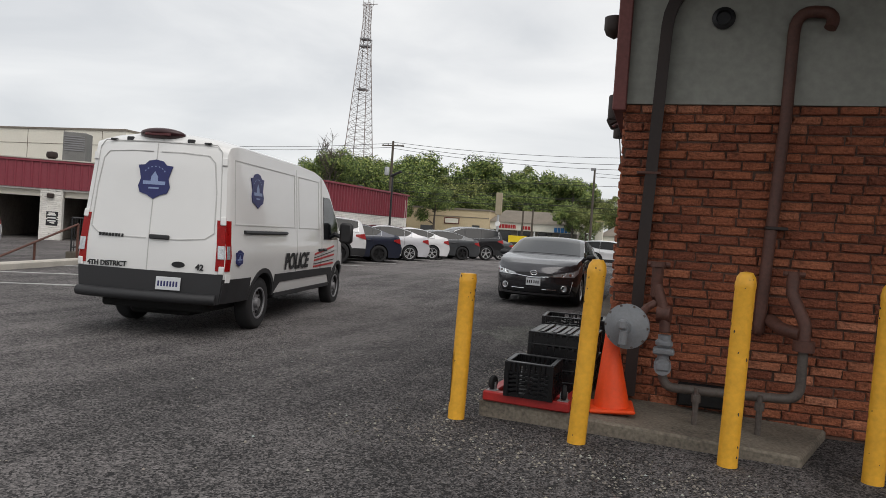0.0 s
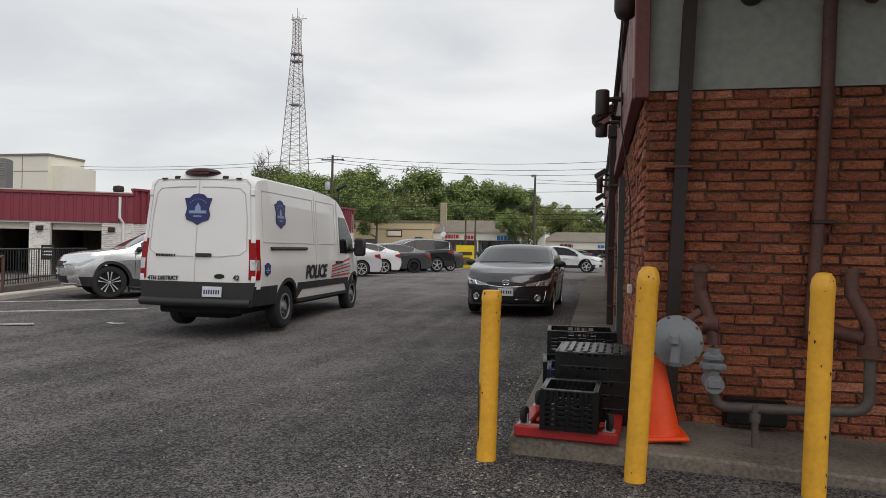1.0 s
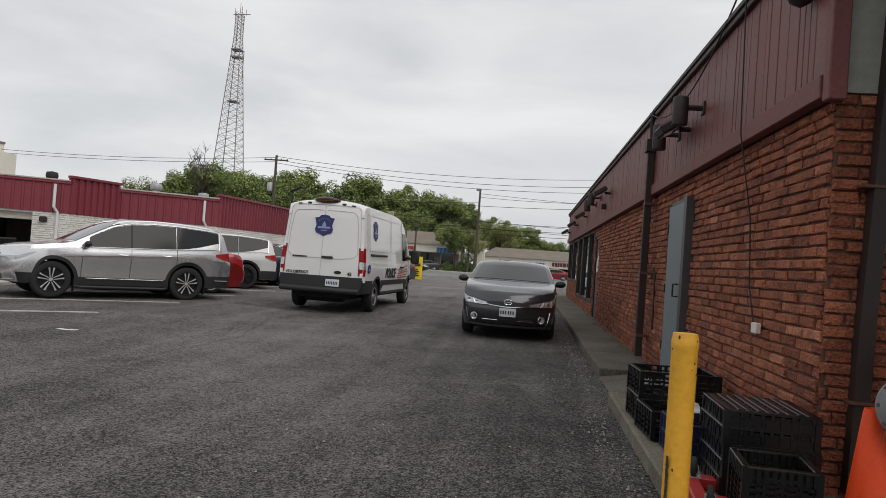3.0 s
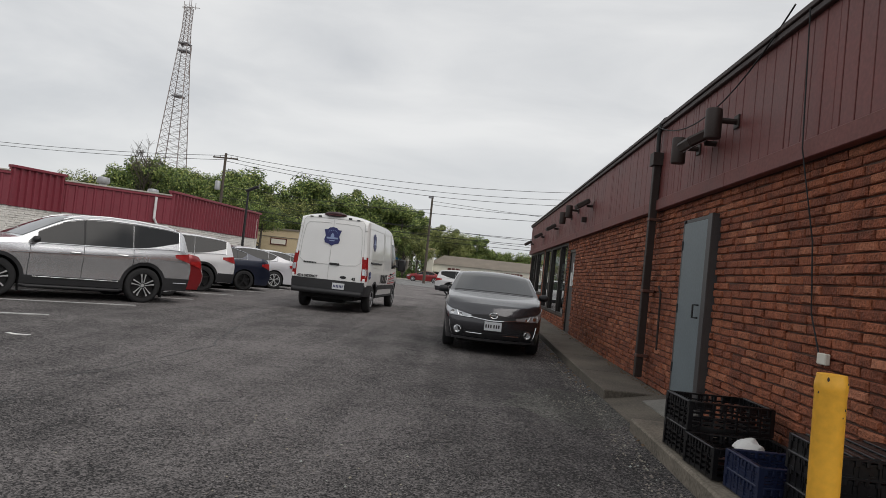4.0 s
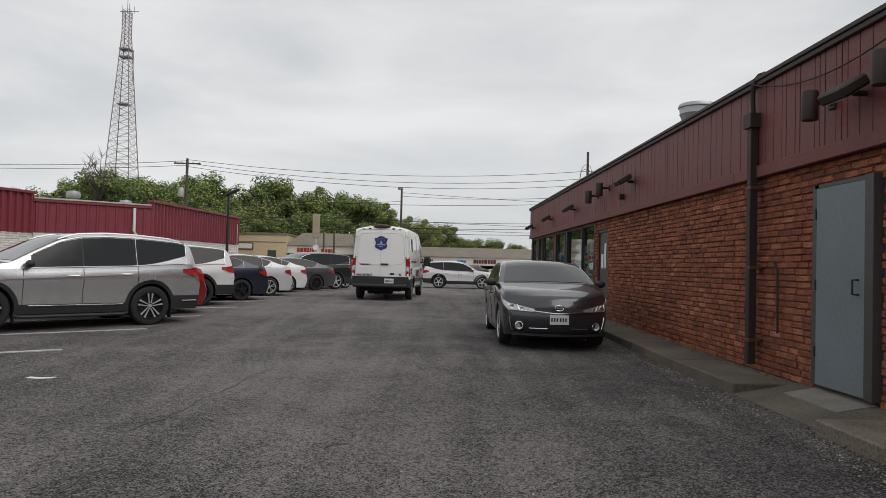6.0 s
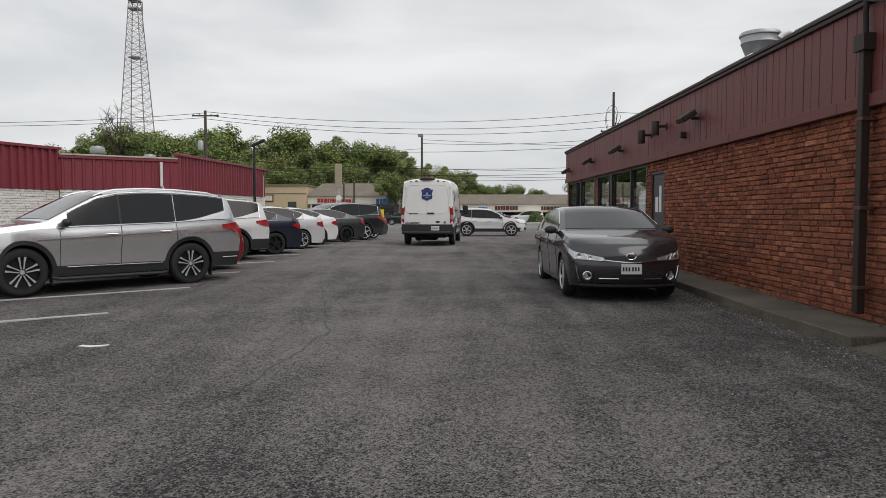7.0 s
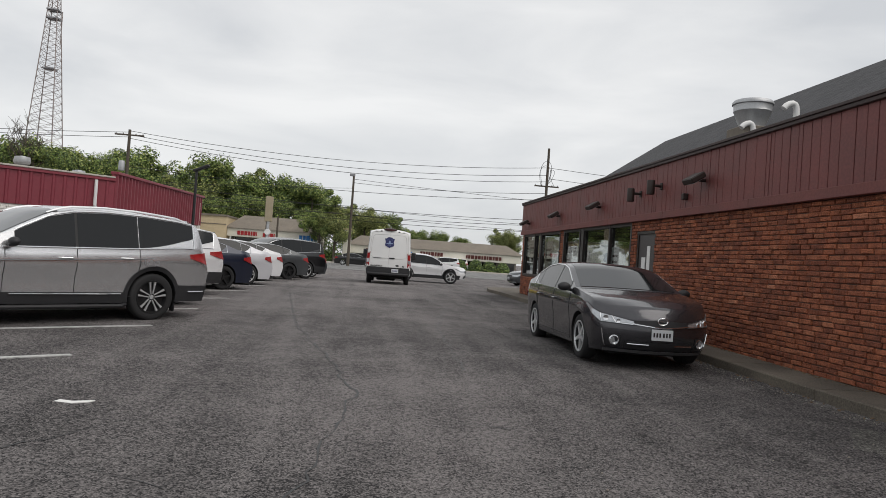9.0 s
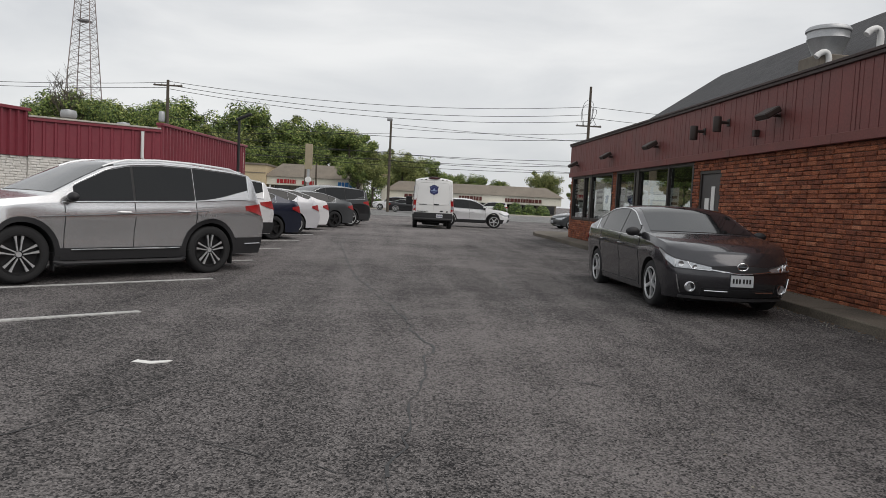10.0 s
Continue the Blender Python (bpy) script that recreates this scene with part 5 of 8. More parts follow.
def build_car(name, m, spec, body_mat, label, category, rim=("spoke", 5), rim_mat=None, group="", cladding=False, bright_line=True, plate_front=True, swept=False):
    sh = Shape(spec)
    ob = thing(name, m, label, category, group)
    rim_mat = rim_mat or RIM_SILVER
    L = sh.L
    part("body", sh.body(), [body_mat, UNDER], ob, smooth=38)
    g0, g1, g2, g3 = spec["glass"]
    bm = bmesh.new()
    skin(bm, lambda u, v, o: sh.over(u, v, 0.008 + o), list(np.linspace(g0, g1, 10)), list(np.linspace(-0.90, 0.90, 9)), 0.02)
    part("windscreen", bm, GLASS_DARK, ob, smooth=40)
    bm = bmesh.new()
    skin(bm, lambda u, v, o: sh.over(u, v, 0.008 + o), list(np.linspace(g2, g3, 8)), list(np.linspace(-0.86, 0.86, 9)), 0.02)
    part("rear_window", bm, SIDE_GLASS, ob, smooth=40)
    d0, d1, d2 = spec["doors"]
    ends = [(d0 + 0.16, d1 - 0.02), (d1 + 0.02, d2 - 0.015)] + ([(d2 + 0.015, g2 - 0.10)] if category != "car" or spec["tumble"] < 0.35 else [(d2 + 0.015, d2 + 0.34)])
    for sgn in (-1, 1):
        for a, b in ends:
            bm = bmesh.new()
            window_strip(sh, a, b, 0.035, 0.035, sgn, bm, taper=0.16 if b == ends[-1][1] else 0.0)
            part("side_window", bm, SIDE_GLASS, ob, smooth=40)
        bm = bmesh.new()
        skin(bm, lambda u, v, o: sh.side(u, sh.belt(u) + 0.035 + (max(0.004, sh.rail(u) - sh.belt(u) - 0.07)) * v, sgn, 0.0025 + o), list(np.linspace(ends[0][0], ends[1][1] + 0.02, 22)), (0, 0.5, 1), 0.01)
        part("door_pillar", bm, BLACK, ob, "black pillar trim")
        if bright_line:
            bm = bmesh.new()
            tube(bm, [sh.side(s, sh.belt(s) + 0.018, sgn, 0.006) for s in np.linspace(d0, ends[-1][1], 16)], 0.009, 6)
            a, b = ends[0][0] + 0.02, ends[-1][1]
            tube(bm, [sh.side(s, max(sh.rail(s) - 0.020, sh.belt(s) + 0.03), sgn, 0.007) for s in np.linspace(a, b, 22)] + [sh.side(b, sh.belt(b) + 0.02, sgn, 0.006)], 0.009, 6)
            part("window_trim", bm, CHROME, ob, "thin bright trim line")
        bm = bmesh.new()
        for s in (d0 + 0.03, d1, d2 + 0.02):
            zs = np.linspace(max(sh.low(s), spec["sill"]) + 0.05, sh.belt(s), 7)
            tube(bm, [sh.side(s, z, sgn, 0.0) for z in zs], 0.006, 4)
        tube(bm, [sh.side(s, spec["sill"] + 0.09, sgn, 0.0) for s in np.linspace(d0 + 0.03, d2, 8)], 0.006, 4)
        part("door_gap", bm, BLACK, ob)
        for s in (d1 - 0.17, d2 - 0.20):
            z = sh.belt(s) - 0.13
            bm = bmesh.new()
            tube(bm, [sh.side(s - 0.1, z, sgn, 0.0), sh.side(s - 0.08, z, sgn, 0.03), sh.side(s + 0.08, z, sgn, 0.03), sh.side(s + 0.1, z, sgn, 0.0)], 0.014, 8)
            part("door_handle", bm, body_mat, ob)
        s, z = d0 + 0.12, sh.belt(d0) + 0.09
        p = sh.side(s, z, sgn, 0.0)
        bm = bmesh.new()
        bmesh.ops.create_uvsphere(bm, u_segments=18, v_segments=10, radius=1.0, matrix=Matrix.Translation((p.x + sgn * 0.125, p.y + 0.02, p.z + 0.005)) @ Matrix.Diagonal((0.105, 0.075, 0.068, 1)))
        tube(bm, [p - Vector((sgn * 0.03, 0, 0.04)), p + Vector((sgn * 0.08, 0, -0.03))], 0.025, 8)
        part("mirror", bm, TRIM_BLACK, ob, "rounded door mirror", smooth=60)
        # lamps
        zt = spec["belt"][0][1]
        if swept:
            swept_headlight(sh, sgn, ob)
        bm = bmesh.new()
        skin(bm, lambda u, v, o: sh.side(u, zt - 0.115 + 0.16 * u / 0.55 + ((0.085 if cladding else 0.145) - (0.055 if cladding else 0.115) * (u / 0.55) ** 1.5) * v, sgn, 0.007 + o), list(np.linspace(0.0, 0.55, 9)), (0, 0.33, 0.66, 1.0), 0.02)
        skin(bm, lambda u, v, o: sh.end(sgn * u, zt - 0.10 - 0.015 * (u - 0.5) / 0.5 + ((0.055 + 0.03 * (u - 0.5) / 0.5) if cladding else (0.075 + 0.07 * (u - 0.5) / 0.5)) * v, False, 0.007 + o), list(np.linspace(0.50, 1.0, 8)), (0, 0.5, 1.0), 0.02)
        if swept:
            bm.free()
        else:
            part("headlight", bm, LAMP_CLEAR, ob, "clear headlight", smooth=40)
        bm = bmesh.new()
        zr = spec["belt"][-1][1] + (0.06 if spec["h"] > 1.6 else -0.02)
        skin(bm, lambda u, v, o: sh.side(L - u, zr - 0.14 + 0.10 * u / 0.5 + (0.21 - 0.14 * u / 0.5) * v, sgn, 0.008 + o), list(np.linspace(0.0, 0.50, 8)), (0, 0.33, 0.66, 1.0), 0.02)
        skin(bm, lambda u, v, o: sh.end(sgn * u, zr - 0.14 + 0.17 * v, True, 0.008 + o), list(np.linspace(0.62, 1.0, 7)), (0, 0.5, 1.0), 0.02)
        part("tail_light", bm, LAMP_RED, ob, "red tail light", smooth=40)
        if cladding:
            bm = bmesh.new()
            for sw in spec["axles"]:
                ra = spec["arch"]

                def f(u, v, o, sw=sw, ra=ra):
                    r = ra - 0.005 + 0.07 * v
                    return sh.side(sw - r * math.cos(u), max(spec["sill"], spec["wheel_r"] + r * math.sin(u)), sgn, 0.012 + o)

                skin(bm, f, list(np.linspace(-0.25, math.pi + 0.25, 18)), (0, 0.5, 1), 0.03)
            a, b = spec["axles"]
            ra = spec["arch"] + 0.06
            skin(bm, lambda u, v, o: sh.side(u, spec["sill"] - 0.01 + 0.17 * v, sgn, 0.012 + o), list(np.linspace(a + ra, b - ra, 8)), (0, 0.5, 1), 0.03)
            skin(bm, lambda u, v, o: sh.side(u, spec["sill"] + 0.01 + 0.27 * v, sgn, 0.012 + o), list(np.linspace(b + ra - 0.02, L, 7)), (0, 0.5, 1), 0.03)
            skin(bm, lambda u, v, o: sh.side(u, spec["sill"] - 0.01 + 0.22 * v, sgn, 0.012 + o), list(np.linspace(0.0, a - ra + 0.02, 7)), (0, 0.5, 1), 0.03)
            part("lower_cladding", bm, TRIM_BLACK, ob, "black plastic cladding", smooth=40)
    # grille, intake, bumper parts, plates
    zt = spec["belt"][0][1]
    if swept:
        swept_face(sh, ob)
    else:
        bm = bmesh.new()
        skin(bm, lambda u, v, o: sh.end(u * (0.84 + 0.16 * v), zt - 0.165 + 0.165 * v, False, 0.007 + o), list(np.linspace(-0.56, 0.56, 9)), (0, 0.5, 1), 0.02)
        skin(bm, lambda u, v, o: sh.end(u, spec["sill"] + 0.06 + 0.16 * v, False, 0.007 + o), list(np.linspace(-0.62, 0.62, 9)), (0, 0.5, 1), 0.02)
        part("grille", bm, TRIM_BLACK, ob, "black grille", smooth=40)
        bm = bmesh.new()
        tube(bm, [sh.end(u, spec["sill"] + 0.045, False, 0.012) for u in np.linspace(-0.9, 0.9, 13)], 0.012, 6)
        tube(bm, [sh.end(u, zt - 0.005, False, 0.010) for u in np.linspace(-0.55, 0.55, 9)], 0.010, 6)
        tube(bm, [sh.end(u, zt - 0.155 + 0.05 * abs(u) ** 2, False, 0.010) for u in np.linspace(-0.50, 0.50, 9)], 0.007, 6)
        part("grille_trim", bm, CHROME, ob, "bright bumper line")
    bm = bmesh.new()
    skin(bm, lambda u, v, o: sh.end(u, spec["sill"] + 0.01 + (0.27 if cladding else 0.10) * v, True, 0.01 + o), list(np.linspace(-0.98, 0.98, 11)), (0, 0.5, 1), 0.03)
    part("rear_bumper", bm, TRIM_BLACK, ob, "black lower bumper", smooth=40)
    for rear in (True, False) if plate_front else (True,):
        bm = bmesh.new()
        z = (0.405 if swept else zt - 0.325) if not rear else spec["belt"][-1][1] - 0.26
        z = max(z, 0.36)
        skin(bm, lambda u, v, o: Vector((u, sh.end(0.0, z, rear).y + ((-0.018 - o) if rear else (0.018 + o)), z + v)), (-0.15, 0.15), (0.0, 0.15), 0.02)
        plate = part("number_plate", bm, PLATE_WHITE, ob, "white plate with dark bars")
        bm = bmesh.new()
        yy = sh.end(0.0, z, rear).y + (-0.0205 if rear else 0.0205)
        for k in range(6):
            x = -0.115 + 0.042 * k + (0.012 if k > 2 else 0)
            box(bm, (x, yy - 0.001, z + 0.045), (x + 0.024, yy + 0.001, z + 0.105))
        part("plate_bars", bm, BLACK, plate)
    r = spec["wheel_r"]
    for sw in spec["axles"]:
        for sgn in (-1, 1):
            xw = sh.lerp("wide", sw) * 0.985 - 0.105
            wheel(ob, sgn * xw, L / 2 - sw, r, 0.21, r * 0.70, rim, RUBBER, rim_mat, RIM_DARK)
    bm = bmesh.new()
    box(bm, (-0.62, -L / 2 + 0.35, spec["sill"] - 0.04), (0.62, L / 2 - 0.35, spec["sill"] + 0.04), 0.02)
    for sw in spec["axles"]:
        tube(bm, [(-0.7, L / 2 - sw, r), (0.7, L / 2 - sw, r)], 0.05, 8)
    part("chassis", bm, UNDER, ob, "dark underbody")
    return ob, sh


GREY_PAINT = paint("dark_grey_car_paint", (0.050, 0.050, 0.056), 0.24, 0.6)
SILVER_PAINT = paint("silver_car_paint", (0.73, 0.73, 0.74), 0.24, 0.82)
RED_PAINT = paint("red_car_paint", (0.26, 0.014, 0.018))
WHITE_PAINT = paint("white_car_paint", (0.72, 0.72, 0.73), 0.3, 0.0)
NAVY_PAINT = paint("navy_car_paint", (0.014, 0.019, 0.040))
PEARL_PAINT = paint("pearl_car_paint", (0.62, 0.62, 0.65), 0.3, 0.15)
BLACK_CAR = paint("black_car_paint", (0.012, 0.012, 0.014))
GUN_PAINT = paint("gunmetal_car_paint", (0.06, 0.065, 0.07))

# dark grey sedan before the brick wall, facing down the lot
camry, csh = build_car("sedan", pose(-2.36, 17.04, gz(16.0), 0.5, 0, 179.6), SEDAN, GREY_PAINT, "dark grey sedan parked by the brick wall", "car", rim=("spoke", 5), swept=True)
bm = bmesh.new()
lathe(bm, [(0.072, 0.0), (0.078, 0.006), (0.070, 0.012), (0.060, 0.006)], 24, Matrix.Translation(csh.end(0, 0.668, False, 0.016)) @ pose(0, 0, 0, -90, 0, 0) @ Matrix.Diagonal((1, 0.68, 1, 1)), closed=True)
box(bm, (-0.05, -0.004, -0.008), (0.05, 0.008, 0.008), 0.0, Matrix.Translation(csh.end(0, 0.668, False, 0.016)))
part("emblem", bm, CHROME, camry, "chrome oval emblem")
for sgn in (-1, 1):
    for f, z, r in ((0.74, 0.640, 0.026), (0.93, 0.665, 0.036)):
        bm = bmesh.new()
        lathe(bm, [(0.0, 0.012), (r * 0.6, 0.010), (r, 0.016), (r * 1.12, 0.0)], 18, Matrix.Translation(csh.end(sgn * f, z, False, 0.008)) @ pose(0, 0, 0, -90, 0, -24 * sgn * f))
        part("lamp_reflector", bm, CHROME, camry, "bright round lamp reflector", smooth=40)
for sgn in (-1, 1):
    bm = bmesh.new()
    lathe(bm, [(0.0, 0.0), (0.04, 0.0), (0.055, 0.012), (0.062, 0.0), (0.06, -0.02)], 18, Matrix.Translation(csh.end(sgn * 0.80, 0.37, False, 0.012)) @ pose(0, 0, 0, -90, 0, 0) @ pose(0, 0, 0, 0, 0, 0))
    part("fog_lamp", bm, LAMP_CLEAR, camry, "round fog lamp", smooth=35)
# silver sport utility car, slanted
pilot, psh = build_car("suv", pose(-10.90, 16.22, 0, 0, 0, 0), vary(SUV), SILVER_PAINT, "silver three-row sport utility car with black cladding", "car", rim=("blade", 5), cladding=True)
PARK = math.degrees(math.atan2(2.08, 1.90)) + 90
pilot.matrix_world = pose(-11.49, 17.03, gz(16.6), 0, 0, PARK)
for sgn in (-1, 1):
    bm = bmesh.new()
    tube(bm, [psh.over(s, sgn * 0.86, 0.03 if 2.3 < s < 4.3 else 0.0) for s in np.linspace(2.15, 4.45, 14)], 0.018, 8)
    part("roof_rail", bm, RIM_SILVER, pilot, "silver roof rail")
for sgn in (-1, 1):
    bm = bmesh.new()
    tube(bm, [psh.side(s, 0.435, sgn, 0.022) for s in np.linspace(1.62, 3.25, 10)], 0.010, 6)
    part("sill_strip", bm, CHROME, pilot, "bright strip along the black sill")
    bm = bmesh.new()
    tube(bm, [psh.side(1.42, 0.27, sgn, -0.02)] + [psh.side(s, 0.25, sgn, 0.05) for s in np.linspace(1.52, 3.26, 8)] + [psh.side(3.36, 0.27, sgn, -0.02)], 0.032, 8)
    part("running_board", bm, TRIM_BLACK, pilot, "black tubular running board")
    # thin grey bar in place of the shade along the shoulder crease
    bm = bmesh.new()
    tube(bm, [psh.side(s, psh.belt(s) - 0.17 + 0.012 * (s - 1), sgn, 0.004) for s in np.linspace(1.2, 3.75, 18)], 0.007, 5)
    part("crease_shade_line", bm, RIM_STEEL, pilot, "grey line that draws the shade along the shoulder crease")
    bm = bmesh.new()
    tube(bm, [psh.side(s, z, sgn, 0.002) for s, z in ((3.62, 0.90), (3.84, 0.90), (3.86, 0.92), (3.86, 1.05), (3.84, 1.07), (3.62, 1.07), (3.60, 1.05), (3.60, 0.92), (3.62, 0.90))], 0.004, 4)
    part("fuel_flap_gap", bm, RIM_STEEL, pilot, "thin gap round the fuel flap")
    bm = bmesh.new()
    tube(bm, [psh.side(s, 0.475, sgn, 0.022) for s in np.linspace(4.45, 4.86, 6)], 0.012, 6)
    part("bumper_strip", bm, CHROME, pilot, "bright strip on the rear bumper corner")
    for sw in psh.sp["axles"]:
        bm = bmesh.new()
        q = psh.side(sw + 0.43, 0.30, sgn)
        box(bm, (q.x - 0.14 if sgn > 0 else q.x + 0.01, q.y - 0.02, 0.14), (q.x - 0.01 if sgn > 0 else q.x + 0.14, q.y, 0.40), 0.008)
        part("mud_flap", bm, RUBBER, pilot, "black mud flap")
bm = bmesh.new()
skin(bm, lambda u, v, o: psh.over(4.52 + 0.19 * v, u, 0.030 - 0.02 * v + o), list(np.linspace(-0.84, 0.84, 11)), (0, 0.5, 1), 0.03)
part("roof_spoiler", bm, SILVER_PAINT, pilot, "silver roof spoiler", smooth=40)
row = [("car", -11.72, 19.90, grow(SEDAN, 0.97, 1.0), RED_PAINT, "dark red sedan parked in a slanted bay", ("spoke", 5), None, False),
    ("suv", -11.95, 22.8, grow(SUV, 0.94, 0.95), WHITE_PAINT, "white compact sport utility car parked in a slanted bay", ("spoke", 5), RIM_DARK, True),
    ("car", -11.6, 25.5, SEDAN, NAVY_PAINT, "dark navy sedan with black wheels parked in a slanted bay", ("spoke", 5), RIM_DARK, False),
    ("car", -11.4, 28.4, SEDAN, PEARL_PAINT, "pearl white sedan parked in a slanted bay", ("twin", 5), None, False),
    ("car", -11.3, 31.3, grow(SEDAN, 0.97, 0.98), WHITE_PAINT, "white sedan parked in a slanted bay", ("twin", 5), None, False),
    ("car", -10.75, 34.1, grow(SEDAN, 1.06, 0.97), GUN_PAINT, "dark gunmetal muscle sedan with black wheels", ("spoke", 5), RIM_DARK, False),
    ("suv", -10.3, 37.4, SUV, BLACK_CAR, "black sport utility car parked in a slanted bay", ("spoke", 5), None, True),
    ("car", -10.2, 40.6, SEDAN, GUN_PAINT, "dark grey sedan at the end of the row", ("spoke", 5), None, False),
    ("car", -16.9, 12.1, grow(SUV, 0.95, 0.95), WHITE_PAINT, "white hatchback parked by the ramp", ("spoke", 5), None, False)]
for nm, x, y, spec, pm, label, rim, rm, clad in row:
    build_car("suv" if nm == "suv" else "sedan", pose(x - 0.26, y - 0.20, gz(y), 0, 0, 128), spec, pm, label, "car", rim=rim, rim_mat=rm, group="cars in the slanted row", cladding=clad, plate_front=False)
build_car("suv", pose(-2.6, 47.0, 0.01, 0, 0, -90 - 5), grow(SUV, 0.935, 0.94), WHITE_PAINT, "white compact sport utility car waiting at the lot exit", "car", rim=("spoke", 5), cladding=True)
build_car("sedan", pose(5.7, 52.0, 0, 0, 0, 100), SEDAN, GUN_PAINT, "dark sedan parked beyond the shop corner", "car")

# ---- the white police van ----
SEAM_SHADE = mat("seam_shade_grey", (0.46, 0.46, 0.45), 0.6)
VAN_WHITE = paint("van_white_paint", (0.70, 0.70, 0.69), 0.35, 0.0)
van = thing("police_van", pose(-6.1, 10.6, 0, 0, 0, 8), "white high-roof police van with black lower panels, driving", "van")
vsh = Shape(VAN)
VL = VAN["L"]
part("body", vsh.body(), [VAN_WHITE, UNDER], van, smooth=38)
bm = bmesh.new()
skin(bm, lambda u, v, o: vsh.over(u, v, 0.008 + o), list(np.linspace(1.0, 1.92, 10)), list(np.linspace(-0.92, 0.92, 9)), 0.02)
part("windscreen", bm, GLASS_DARK, van, smooth=40)
for sgn in (-1, 1):
    bm = bmesh.new()
    us = list(np.linspace(1.12, 2.02, 10))
    skin(bm, lambda u, v, o: vsh.side(u, 1.24 + (min(vsh.rail(u) - 0.06, 1.98) - 1.24) * v, sgn, 0.008 + o), us, (0, 0.25, 0.5, 0.75, 1), 0.02)
    part("cab_window", bm, SIDE_GLASS, van, smooth=40)
    # black lower panels round the arches
    bm = bmesh.new()
    for a, b in ((0.03, 0.60), (1.46, 4.30), (5.18, VL)):
        hi = 0.74
        mid = 1 < a < 5
        skin(bm, lambda u, v, o: vsh.side(u, (0.615 if mid and u > 1.55 and u < 4.2 else vsh.low(u)) + (max(hi, vsh.low(u) + 0.02) - (0.615 if mid and u > 1.55 and u < 4.2 else vsh.low(u))) * v, sgn, 0.012 + o), list(np.linspace(a, b, 14)), (0, 0.5, 1), 0.03)
    for sw in VAN["axles"]:
        def ff(u, v, o, sw=sw):
            r = VAN["arch"] - 0.005 + 0.06 * v
            return vsh.side(sw - r * math.cos(u), max(VAN["sill"], VAN["wheel_r"] + r * math.sin(u)), sgn, 0.014 + o)
        skin(bm, ff, list(np.linspace(-0.1, math.pi + 0.1, 18)), (0, 0.5, 1), 0.03)
    part("lower_panel", bm, TRIM_BLACK, van, "black lower side panel", smooth=40)
    bm = bmesh.new()
    skin(bm, lambda u, v, o: vsh.side(u, 0.40 + 0.06 * v, sgn, 0.022 + o), list(np.linspace(1.52, 4.25, 8)), (0, 1), 0.03)
    part("sill_step", bm, TRIM_BLACK, van, "black sill step")
    # panel lines, sliding-door rail and handles
    bm = bmesh.new()
    for s in (1.12, 2.12, 2.16, 3.42):
        tube(bm, [vsh.side(s, z, sgn, 0.001) for z in np.linspace(0.62, min(vsh.rail(s) - 0.02, 2.32), 10)], 0.006, 4)
    # grey outlines stand in for the shading of the pressed side panels
    for s0, s1 in ((2.3, 3.32), (3.52, 5.7)):
        for z in (1.42, 2.22):
            tube(bm, [vsh.side(s, z, sgn, 0.0) for s in np.linspace(s0, s1, 10)], 0.008, 4)
        for s in (s0, s1):
            tube(bm, [vsh.side(s, z, sgn, 0.0) for z in np.linspace(1.42, 2.22, 6)], 0.008, 4)
    part("panel_line", bm, SEAM_SHADE, van)["kind"] = "stuff"
    if sgn > 0:
        bm = bmesh.new()
        tube(bm, [vsh.side(s, 1.33, sgn, 0.012) for s in np.linspace(3.9, 5.45, 10)], 0.026, 6)
        part("door_rail", bm, TRIM_BLACK, van, "black sliding-door rail")
    for s in (2.02, 2.26):
        bm = bmesh.new()
        tube(bm, [vsh.side(s - 0.08, 1.06, sgn, 0.012), vsh.side(s + 0.08, 1.06, sgn, 0.012)], 0.026, 8)
        part("door_handle", bm, TRIM_BLACK, van)
    p = vsh.side(1.30, 1.34, sgn)
    bm = bmesh.new()
    box(bm, (p.x + sgn * 0.10, p.y - 0.06, p.z - 0.16), (p.x + sgn * 0.34, p.y + 0.08, p.z + 0.22), 0.04)
    tube(bm, [p, p + Vector((sgn * 0.14, 0, -0.05))], 0.04, 8)
    part("mirror", bm, TRIM_BLACK, van, "black door mirror", smooth=40)
    # tall tail lamps
    bm = bmesh.new()
    def tl(u, v, o):
        return vsh.side(VL - 0.005 - 0.13 * u, 0.84 + 0.62 * v, sgn, 0.010 + o)
    skin(bm, tl, (0, 0.5, 1), (0, 0.3, 0.6, 1), 0.02)
    skin(bm, lambda u, v, o: vsh.end(sgn * (0.895 + 0.105 * u), 0.84 + 0.62 * v, True, 0.010 + o), (0, 0.5, 1), (0, 0.5, 1), 0.02)
    lamp = part("tail_light", bm, LAMP_RED, van, "tall red tail light", smooth=40)
    bm = bmesh.new()
    skin(bm, lambda u, v, o: vsh.side(VL - 0.015 - 0.08 * u, 0.99 + 0.16 * v, sgn, 0.016 + o), (0, 1), (0, 1), 0.01)
    skin(bm, lambda u, v, o: vsh.end(sgn * (0.91 + 0.085 * u), 0.99 + 0.16 * v, True, 0.016 + o), (0, 1), (0, 1), 0.01)
    part("reverse_lens", bm, LAMP_CLEAR, lamp, "clear reversing lens")
    bm = bmesh.new()
    skin(bm, lambda u, v, o: vsh.side(0.02 + 0.45 * u, 0.78 + 0.20 * v, sgn, 0.010 + o), list(np.linspace(0, 1, 6)), (0, 0.5, 1), 0.02)
    part("headlight", bm, LAMP_CLEAR, van, "clear headlight", smooth=40)
    # white square number tags at the rear corners
    bm = bmesh.new()
